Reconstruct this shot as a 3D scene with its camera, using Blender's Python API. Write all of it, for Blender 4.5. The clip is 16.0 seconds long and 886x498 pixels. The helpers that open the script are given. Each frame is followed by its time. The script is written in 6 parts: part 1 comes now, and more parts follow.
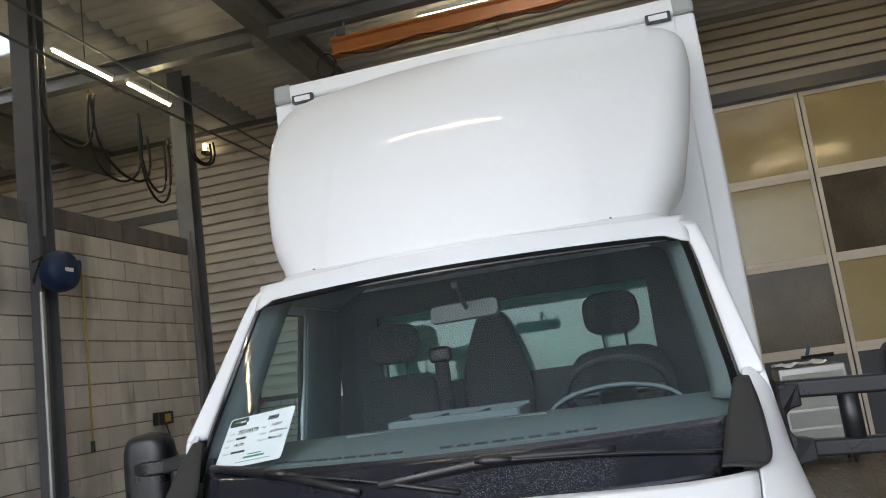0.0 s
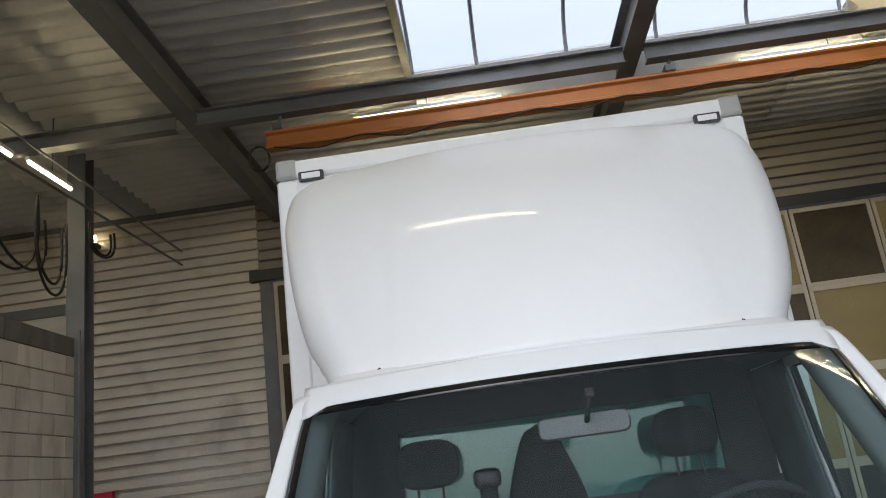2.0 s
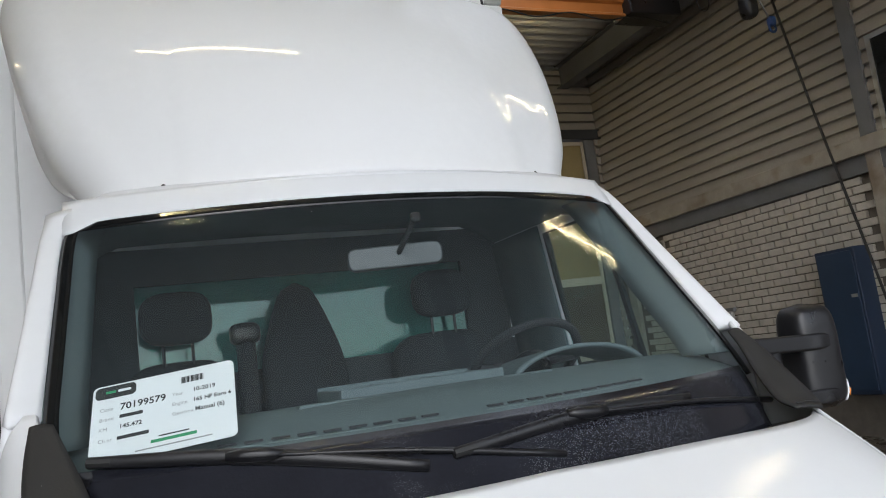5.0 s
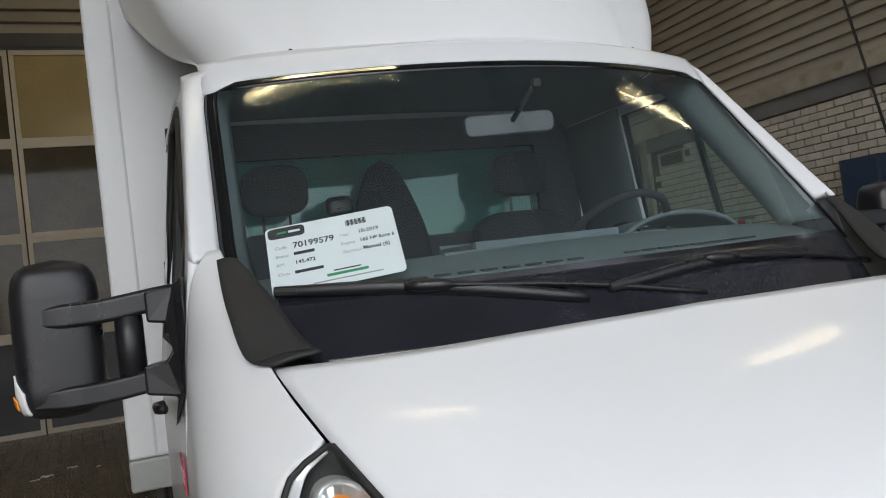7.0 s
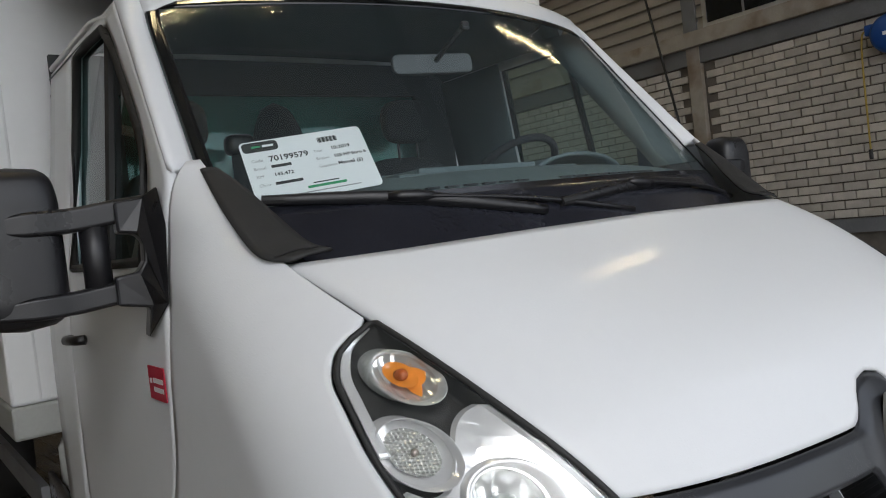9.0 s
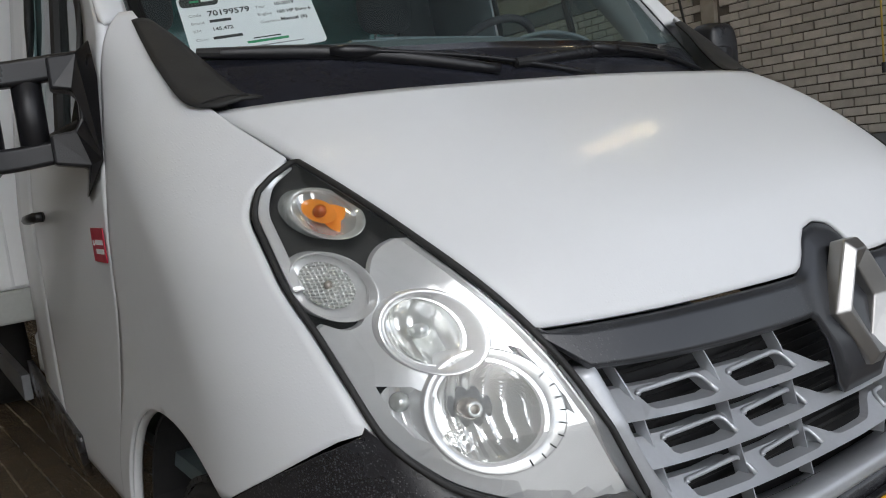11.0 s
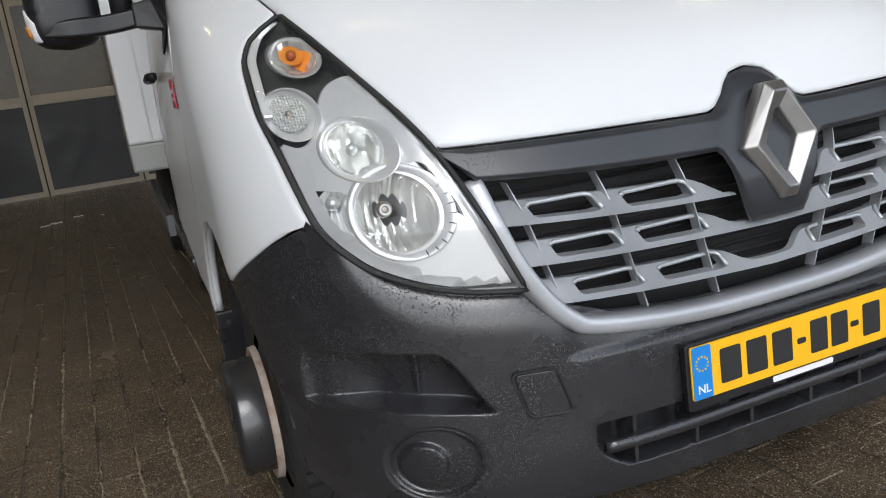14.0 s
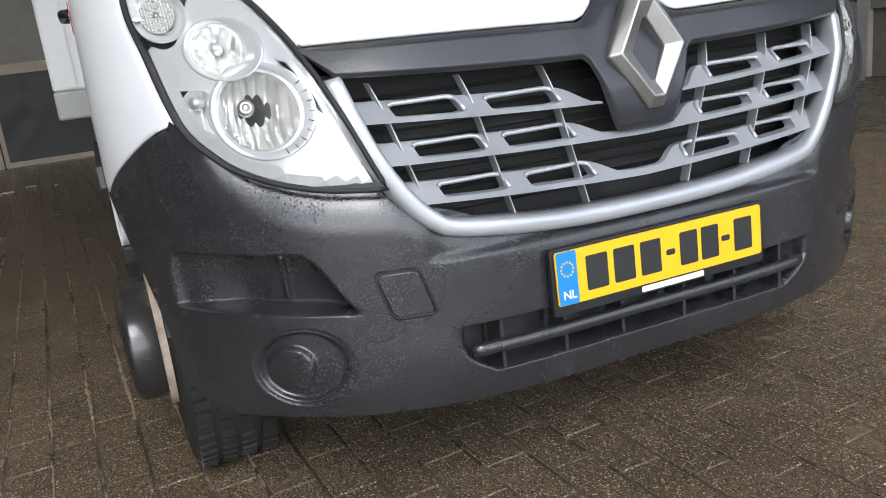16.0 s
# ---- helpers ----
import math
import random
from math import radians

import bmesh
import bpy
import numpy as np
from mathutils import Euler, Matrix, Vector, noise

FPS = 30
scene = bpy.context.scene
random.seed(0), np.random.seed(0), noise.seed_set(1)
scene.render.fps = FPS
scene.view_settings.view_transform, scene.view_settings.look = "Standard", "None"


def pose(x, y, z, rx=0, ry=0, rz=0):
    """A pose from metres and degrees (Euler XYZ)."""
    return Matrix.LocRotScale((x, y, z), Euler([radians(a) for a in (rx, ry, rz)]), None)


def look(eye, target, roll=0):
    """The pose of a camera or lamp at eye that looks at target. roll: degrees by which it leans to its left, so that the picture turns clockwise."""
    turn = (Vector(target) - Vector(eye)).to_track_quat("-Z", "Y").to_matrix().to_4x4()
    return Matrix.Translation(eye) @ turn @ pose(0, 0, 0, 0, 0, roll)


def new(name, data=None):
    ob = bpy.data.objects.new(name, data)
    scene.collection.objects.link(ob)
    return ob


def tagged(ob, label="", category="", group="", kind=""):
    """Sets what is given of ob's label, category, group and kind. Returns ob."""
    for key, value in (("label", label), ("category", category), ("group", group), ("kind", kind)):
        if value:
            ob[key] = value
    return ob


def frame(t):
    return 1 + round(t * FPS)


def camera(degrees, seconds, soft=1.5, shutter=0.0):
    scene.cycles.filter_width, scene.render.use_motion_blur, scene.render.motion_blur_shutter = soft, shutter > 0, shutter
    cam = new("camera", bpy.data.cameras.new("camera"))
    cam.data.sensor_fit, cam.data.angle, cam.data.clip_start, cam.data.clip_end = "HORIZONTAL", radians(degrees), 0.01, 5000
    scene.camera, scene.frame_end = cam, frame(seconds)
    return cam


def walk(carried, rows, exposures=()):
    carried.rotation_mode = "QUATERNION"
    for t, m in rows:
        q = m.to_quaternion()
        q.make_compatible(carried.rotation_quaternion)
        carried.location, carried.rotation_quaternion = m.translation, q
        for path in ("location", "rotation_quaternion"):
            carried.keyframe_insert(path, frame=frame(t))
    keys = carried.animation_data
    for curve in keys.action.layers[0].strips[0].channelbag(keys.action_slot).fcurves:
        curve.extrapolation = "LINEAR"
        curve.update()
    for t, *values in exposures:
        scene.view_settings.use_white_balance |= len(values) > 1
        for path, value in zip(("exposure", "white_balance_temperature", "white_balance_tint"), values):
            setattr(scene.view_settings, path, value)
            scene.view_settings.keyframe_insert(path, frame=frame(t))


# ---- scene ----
cam = camera(59.0, 16.0, soft=1.0)
PATH = [
    (0, (0.615, -1.38, 1.741), (0.166, 0.544, 2.053), -7.7),
    (0.5, (0.396, -1.305, 1.788), (0.137, 0.648, 2.131), -7.9),
    (1, (0.174, -1.201, 1.848), (-0.02, 0.747, 2.258), -7.5),
    (1.5, (-0.066, -1.119, 1.865), (-0.208, 0.811, 2.37), -7.3),
    (2, (-0.231, -1.019, 1.855), (-0.306, 0.901, 2.411), -7.4),
    (2.5, (-0.334, -0.899, 1.835), (-0.128, 1.008, 2.403), -8.4),
    (3, (-0.456, -0.848, 1.792), (-0.057, 1.028, 2.358), -8.5),
    (3.5, (-0.572, -0.829, 1.728), (-0.033, 1.021, 2.263), -8.3),
    (4, (-0.626, -0.818, 1.686), (0.008, 1.038, 2.077), -8.0),
    (4.2, (-0.638, -0.815, 1.675), (0.033, 1.036, 2.027), -7.9),
    (6.3, (-0.948, -0.567, 1.591), (-0.14, 1.251, 1.796), -7.1),
    (6.5, (-0.993, -0.592, 1.573), (-0.205, 1.237, 1.756), -6.8),
    (7, (-1.071, -0.683, 1.542), (-0.318, 1.169, 1.598), -6.9),
    (7.5, (-1.162, -0.712, 1.528), (-0.41, 1.142, 1.542), -6.9),
    (8, (-1.29, -0.688, 1.515), (-0.491, 1.145, 1.5), -7.1),
    (8.5, (-1.43, -0.631, 1.499), (-0.374, 1.066, 1.448), -6.8),
    (9, (-1.488, -0.616, 1.447), (-0.3, 0.991, 1.383), -6.6),
    (9.5, (-1.486, -0.643, 1.383), (-0.265, 0.939, 1.306), -6.6),
    (10, (-1.454, -0.648, 1.35), (-0.22, 0.922, 1.242), -6.6),
    (10.2, (-1.439, -0.646, 1.33), (-0.206, 0.923, 1.202), -6.6),
    (12.3, (-1.238, -0.816, 1.257), (-0.351, 0.934, 0.869), -7.5),
    (12.5, (-1.226, -0.859, 1.269), (-0.362, 0.9, 0.872), -7.6),
    (13, (-1.202, -0.954, 1.27), (-0.404, 0.833, 0.86), -7.6),
    (13.5, (-1.153, -1.048, 1.257), (-0.431, 0.765, 0.818), -7.7),
    (14, (-1.145, -1.122, 1.169), (-0.455, 0.696, 0.699), -7.6),
    (14.5, (-1.151, -1.153, 1.108), (-0.464, 0.66, 0.614), -7.3),
    (15, (-1.152, -1.19, 1.034), (-0.446, 0.611, 0.528), -7.1),
    (15.5, (-1.06, -1.224, 1.023), (-0.323, 0.565, 0.518), -6.9),
    (16, (-0.993, -1.241, 0.994), (-0.255, 0.548, 0.488), -6.8),
]
walk(cam, [(t, look(eye, target, roll)) for t, eye, target, roll in PATH],
     [(t, stops, kelvin, 10.0) for t, stops, kelvin in ((0.0, 1.28, 6060), (1.5, 1.13, 6060), (3.0, 1.12, 6060), (4.2, 1.12, 6080), (6.3, 1.00, 6180), (8.0, 0.78, 6190), (9.0, 0.66, 6190), (10.2, 0.57, 6190), (12.3, 0.66, 6190), (14.0, 0.96, 6170), (16.0, 1.48, 6080))])

# ---- light ----
world = bpy.data.worlds.new("sky")
scene.world = world
world.use_nodes = True
wn, wl = world.node_tree.nodes, world.node_tree.links
sky = wn.new("ShaderNodeTexSky")
sky.sky_type, sky.sun_disc = "NISHITA", False
sky.sun_elevation, sky.sun_rotation = radians(38), radians(200)
sky.air_density, sky.dust_density = 1.0, 1.5
grey = wn.new("ShaderNodeHueSaturation")
grey.inputs["Saturation"].default_value = 0.30
wl.new(sky.outputs[0], grey.inputs["Color"])
wl.new(grey.outputs[0], wn["Background"].inputs[0])
wn["Background"].inputs[1].default_value = 0.15
sun = new("sun", bpy.data.lights.new("sun", "SUN"))
sun.data.energy, sun.data.angle, sun.data.color = 0.3, radians(25), (1.0, 0.96, 0.9)
sun.matrix_world = look((-8, -20, 18), (0, 0, 0))


# ---- building blocks ----
BASE = {}


def thing(name, label, category, base=(0, 0, 0), group="", kind=""):
    ob = new(name)
    ob.empty_display_size = 0.1
    ob.location = base
    BASE[ob.name] = Matrix.Translation(base)
    return tagged(ob, label, category, group, kind)


def part(name, bm, mat, parent=None, label="", smooth=False, solid=0.0, offset=-1.0, bevel=0.0, category="", group="", kind=""):
    """One mesh object out of bm, in world coordinates, under a thing or a part."""
    me = bpy.data.meshes.new(name)
    bmesh.ops.recalc_face_normals(bm, faces=bm.faces)
    bm.to_mesh(me)
    bm.free()
    for m in (mat if isinstance(mat, (list, tuple)) else [mat]):
        me.materials.append(m)
    if smooth:
        me.shade_smooth()
    ob = new(name, me)
    if parent is not None:
        ob.parent = parent
        ob.matrix_parent_inverse = BASE.get(parent.name, Matrix()).inverted()
    if solid:
        md = ob.modifiers.new("thickness", "SOLIDIFY")
        md.thickness, md.offset = solid, offset
    if bevel:
        md = ob.modifiers.new("edges", "BEVEL")
        md.width, md.segments, md.limit_method = bevel, 2, "ANGLE"
    return tagged(ob, label, category, group, kind)


def sheet(f, nu, nv, u0=0.0, u1=1.0, v0=0.0, v1=1.0, bm=None, loop=False):
    """A grid of quads over f(u, v)."""
    bm = bm or bmesh.new()
    rows = [[bm.verts.new(f(u0 + (u1 - u0) * i / nu, v0 + (v1 - v0) * j / nv)) for i in range(nu + (0 if loop else 1))] for j in range(nv + 1)]
    for j in range(nv):
        for i in range(nu):
            k = (i + 1) % len(rows[0])
            bm.faces.new((rows[j][i], rows[j][k], rows[j + 1][k], rows[j + 1][i]))
    return bm


def box(x0, y0, z0, x1, y1, z1, bm=None, m=None):
    bm = bm or bmesh.new()
    vs = [Vector((x, y, z)) for z in (z0, z1) for x, y in ((x0, y0), (x1, y0), (x1, y1), (x0, y1))]
    vs = [bm.verts.new(m @ v if m else v) for v in vs]
    for a in ((0, 3, 2, 1), (4, 5, 6, 7), (0, 1, 5, 4), (1, 2, 6, 5), (2, 3, 7, 6), (3, 0, 4, 7)):
        bm.faces.new([vs[k] for k in a])
    return bm


def turned(profile, seg=32, m=None, bm=None):
    """A body of revolution about the local z axis: profile of (radius, z)."""
    bm = bm or bmesh.new()
    m = m or Matrix()
    rows = []
    for r, z in profile:
        if r < 1e-6:
            rows.append([bm.verts.new(m @ Vector((0, 0, z)))])
        else:
            rows.append([bm.verts.new(m @ Vector((r * math.cos(6.2831853 * i / seg), r * math.sin(6.2831853 * i / seg), z))) for i in range(seg)])
    for a, b in zip(rows, rows[1:]):
        for i in range(seg):
            k = (i + 1) % seg
            if len(a) == 1 and len(b) > 1:
                bm.faces.new((a[0], b[i], b[k]))
            elif len(b) == 1 and len(a) > 1:
                bm.faces.new((a[i], a[k], b[0]))
            elif len(a) > 1:
                bm.faces.new((a[i], a[k], b[k], b[i]))
    return bm


def tube(points, r, seg=10, bm=None, flat=1.0, caps=True, closed=False):
    """A round bar along points; flat squeezes it across its second axis."""
    bm = bm or bmesh.new()
    pts = [Vector(p) for p in points]
    rings, n = [], len(pts)
    up = Vector((0, 0, 1))
    for i, p in enumerate(pts):
        if closed:
            d = pts[(i + 1) % n] - pts[i - 1]
        else:
            d = pts[min(i + 1, n - 1)] - pts[max(i - 1, 0)]
        d.normalize()
        a = d.cross(up if abs(d.z) < 0.95 else Vector((0, 1, 0))).normalized()
        b = d.cross(a).normalized()
        rr = r(i / max(1, n - 1)) if callable(r) else r
        rings.append([bm.verts.new(p + rr * (math.cos(6.2831853 * k / seg) * a + flat * math.sin(6.2831853 * k / seg) * b)) for k in range(seg)])
    for a, b in zip(rings, rings[1:] + ([rings[0]] if closed else [])):
        for k in range(seg):
            bm.faces.new((a[k], a[(k + 1) % seg], b[(k + 1) % seg], b[k]))
    if caps and not closed:
        bm.faces.new(rings[0][::-1])
        bm.faces.new(rings[-1])
    return bm


def curve_through(pts, n=24, closed=False):
    """A smooth line through a few points."""
    pts = [Vector(p) for p in pts]
    m, out = len(pts), []
    for i in range(m if closed else m - 1):
        p0 = pts[i - 1] if closed or i > 0 else 2 * pts[0] - pts[1]
        p1, p2 = pts[i], pts[(i + 1) % m]
        p3 = pts[(i + 2) % m] if closed or i + 2 < m else 2 * pts[-1] - pts[-2]
        for k in range(n):
            t = k / n
            out.append(0.5 * (2 * p1 + (p2 - p0) * t + (2 * p0 - 5 * p1 + 4 * p2 - p3) * t * t + (3 * p1 - p0 - 3 * p2 + p3) * t ** 3))
    return out if closed else out + [pts[-1]]


def ramp(knots):
    """A monotone smooth function through (x, y) knots, straight beyond them."""
    xs, ys = [k[0] for k in knots], [k[1] for k in knots]
    d = [(ys[i + 1] - ys[i]) / (xs[i + 1] - xs[i]) for i in range(len(xs) - 1)]
    t = [d[0]] + [0.0 if a * b <= 0 else 2 * a * b / (a + b) for a, b in zip(d, d[1:])] + [d[-1]]

    def f(x):
        if x <= xs[0]:
            return ys[0] + t[0] * (x - xs[0])
        if x >= xs[-1]:
            return ys[-1] + t[-1] * (x - xs[-1])
        i = max(k for k in range(len(xs) - 1) if xs[k] <= x)
        h = xs[i + 1] - xs[i]
        s = (x - xs[i]) / h
        return (ys[i] * (1 + 2 * s) * (1 - s) ** 2 + h * t[i] * s * (1 - s) ** 2 + ys[i + 1] * s * s * (3 - 2 * s) + h * t[i + 1] * s * s * (s - 1))
    return f


def plate(outline, m, depth, bm=None):
    """A flat slab: outline in the local xy plane, from z 0 to depth."""
    bm = bm or bmesh.new()
    lo = [bm.verts.new(m @ Vector((x, y, 0))) for x, y in outline]
    hi = [bm.verts.new(m @ Vector((x, y, depth))) for x, y in outline]
    bm.faces.new(lo[::-1])
    bm.faces.new(hi)
    for i in range(len(lo)):
        k = (i + 1) % len(lo)
        bm.faces.new((lo[i], lo[k], hi[k], hi[i]))
    return bm


def rounded(w, h, r, n=5):
    out = []
    for cx, cy, a in ((w / 2 - r, h / 2 - r, 0), (-w / 2 + r, h / 2 - r, 90), (-w / 2 + r, -h / 2 + r, 180), (w / 2 - r, -h / 2 + r, 270)):
        for k in range(n + 1):
            q = radians(a + 90 * k / n)
            out.append((cx + r * math.cos(q), cy + r * math.sin(q)))
    return out


def clamp(v, a=0.0, b=1.0):
    return max(a, min(b, v))


def smooth_step(v):
    v = clamp(v)
    return v * v * (3 - 2 * v)


# ---- materials ----
def material(name, color, rough=0.5, metal=0.0, vary=0.12, scale=6.0, fine=90.0, bump=0.0, bump_scale=200.0, dirt=None, dirt_amount=0.0, dirt_scale=1.5, coat=0.0,
             rough_vary=0.1, spec=0.5, per_piece=0.0, stretch=(1, 1, 1), laid=False):
    """Colour that varies at two scales, with dirt patches, uneven gloss and fine relief."""
    mat = bpy.data.materials.new(name)
    mat.use_nodes = True
    n, l = mat.node_tree.nodes, mat.node_tree.links
    p = n["Principled BSDF"]
    co = n.new("ShaderNodeTexCoord")
    mp = n.new("ShaderNodeMapping")
    mp.inputs["Scale"].default_value = stretch
    l.new(n.new("ShaderNodeNewGeometry").outputs["Position"] if laid else co.outputs["Object"], mp.inputs["Vector"])

    def noisy(s, detail=4.0):
        t = n.new("ShaderNodeTexNoise")
        t.inputs["Scale"].default_value, t.inputs["Detail"].default_value = s, detail
        l.new(mp.outputs[0], t.inputs["Vector"])
        return t.outputs["Fac"]

    def mixed(fac, a, b):
        t = n.new("ShaderNodeMix")
        t.data_type = "RGBA"
        for sock, v in ((t.inputs[0], fac), (t.inputs[6], a), (t.inputs[7], b)):
            if isinstance(v, (float, int)):
                sock.default_value = v
            elif isinstance(v, tuple):
                sock.default_value = (*v, 1)
            else:
                l.new(v, sock)
        return t.outputs[2]

    def spread(v, lo, hi, a=0.0, b=1.0):
        t = n.new("ShaderNodeMapRange")
        l.new(v, t.inputs[0])
        for k, w in zip((1, 2, 3, 4), (lo, hi, a, b)):
            t.inputs[k].default_value = w
        return t.outputs[0]

    dark = tuple(c * (1 - vary) for c in color)
    light = tuple(min(1, c * (1 + vary)) for c in color)
    big, small = noisy(scale), noisy(fine, 2.0)
    c = mixed(spread(big, 0.3, 0.7), dark, light)
    c = mixed(spread(small, 0.35, 0.65, 0.0, 0.45), c, dark)
    if per_piece:
        oi = n.new("ShaderNodeObjectInfo")
        hs = n.new("ShaderNodeHueSaturation")
        l.new(spread(oi.outputs["Random"], 0, 1, 1 - per_piece, 1 + per_piece), hs.inputs["Value"])
        l.new(c, hs.inputs["Color"])
        c = hs.outputs[0]
    if dirt:
        c = mixed(spread(noisy(dirt_scale, 6.0), 0.62 - 0.3 * dirt_amount, 0.72, 0.0, min(1.0, 0.4 + dirt_amount)), c, dirt)
    l.new(c, p.inputs["Base Color"])
    l.new(spread(big, 0.25, 0.75, clamp(rough - rough_vary), clamp(rough + rough_vary)), p.inputs["Roughness"])
    p.inputs["Metallic"].default_value = metal
    p.inputs["Specular IOR Level"].default_value = spec
    p.inputs["Coat Weight"].default_value = coat
    p.inputs["Coat Roughness"].default_value = 0.03
    if bump:
        b = n.new("ShaderNodeBump")
        b.inputs["Strength"].default_value, b.inputs["Distance"].default_value = bump, 0.004
        l.new(noisy(bump_scale, 3.0), b.inputs["Height"])
        l.new(b.outputs[0], p.inputs["Normal"])
    return mat


def glass(name, tint, drops=0.0, film=0.0, size=420.0):
    """Thin glass: clear to look through, with a sheen that grows at grazing angles; drops of rain scatter the sheen."""
    mat = bpy.data.materials.new(name)
    mat.use_nodes = True
    n, l = mat.node_tree.nodes, mat.node_tree.links
    out = n["Material Output"]
    n.remove(n["Principled BSDF"])
    tr, gl, fr, mx = n.new("ShaderNodeBsdfTransparent"), n.new("ShaderNodeBsdfGlossy"), n.new("ShaderNodeLayerWeight"), n.new("ShaderNodeMixShader")
    tr.inputs[0].default_value = (*tint, 1)
    gl.inputs["Roughness"].default_value = 0.0
    fr.inputs[0].default_value = 0.5
    pw, ma = n.new("ShaderNodeMath"), n.new("ShaderNodeMath")
    pw.operation, ma.operation = "POWER", "MULTIPLY_ADD"
    pw.inputs[1].default_value, ma.inputs[1].default_value, ma.inputs[2].default_value = 5.0, 0.955, 0.045
    l.new(fr.outputs["Facing"], pw.inputs[0])
    l.new(pw.outputs[0], ma.inputs[0])
    l.new(ma.outputs[0], mx.inputs[0])
    l.new(tr.outputs[0], mx.inputs[1])
    l.new(gl.outputs[0], mx.inputs[2])
    l.new(mx.outputs[0], out.inputs[0])
    if drops:
        co, rp, no, r2 = n.new("ShaderNodeTexCoord"), n.new("ShaderNodeTexNoise"), n.new("ShaderNodeTexNoise"), n.new("ShaderNodeMapRange")
        rp.inputs["Scale"].default_value, rp.inputs["Detail"].default_value = size, 1.0
        no.inputs["Scale"].default_value, no.inputs["Detail"].default_value = 2.6, 6.0
        for t in (rp, no):
            l.new(co.outputs["Object"], t.inputs["Vector"])
        l.new(no.outputs["Fac"], r2.inputs[0])
        r2.inputs[1].default_value, r2.inputs[2].default_value, r2.inputs[4].default_value = 0.32, 0.50, drops
        geo, less, much, more, unit = n.new("ShaderNodeNewGeometry"), n.new("ShaderNodeVectorMath"), n.new("ShaderNodeVectorMath"), n.new("ShaderNodeVectorMath"), n.new("ShaderNodeVectorMath")
        less.operation, much.operation, more.operation, unit.operation = "SUBTRACT", "SCALE", "ADD", "NORMALIZE"
        less.inputs[1].default_value = (0.5, 0.5, 0.5)
        l.new(rp.outputs["Color"], less.inputs[0])
        l.new(less.outputs[0], much.inputs[0])
        l.new(r2.outputs[0], much.inputs["Scale"])
        l.new(geo.outputs["Normal"], more.inputs[0])
        l.new(much.outputs[0], more.inputs[1])
        l.new(more.outputs[0], unit.inputs[0])
        # clear glass keeps a sharp sheen between the beads, a thin wet film veils it
        g2, di, half, veil = n.new("ShaderNodeBsdfGlossy"), n.new("ShaderNodeBsdfDiffuse"), n.new("ShaderNodeMixShader"), n.new("ShaderNodeMixShader")
        g2.inputs["Roughness"].default_value = 0.02
        l.new(unit.outputs[0], g2.inputs["Normal"])
        half.inputs[0].default_value = 0.55
        l.new(gl.outputs[0], half.inputs[1])
        l.new(g2.outputs[0], half.inputs[2])
        l.new(half.outputs[0], mx.inputs[2])
        di.inputs[0].default_value = (0.58, 0.71, 0.78, 1)
        veil.inputs[0].default_value = film
        l.new(mx.outputs[0], veil.inputs[1])
        l.new(di.outputs[0], veil.inputs[2])
        l.new(veil.outputs[0], out.inputs[0])
    return mat


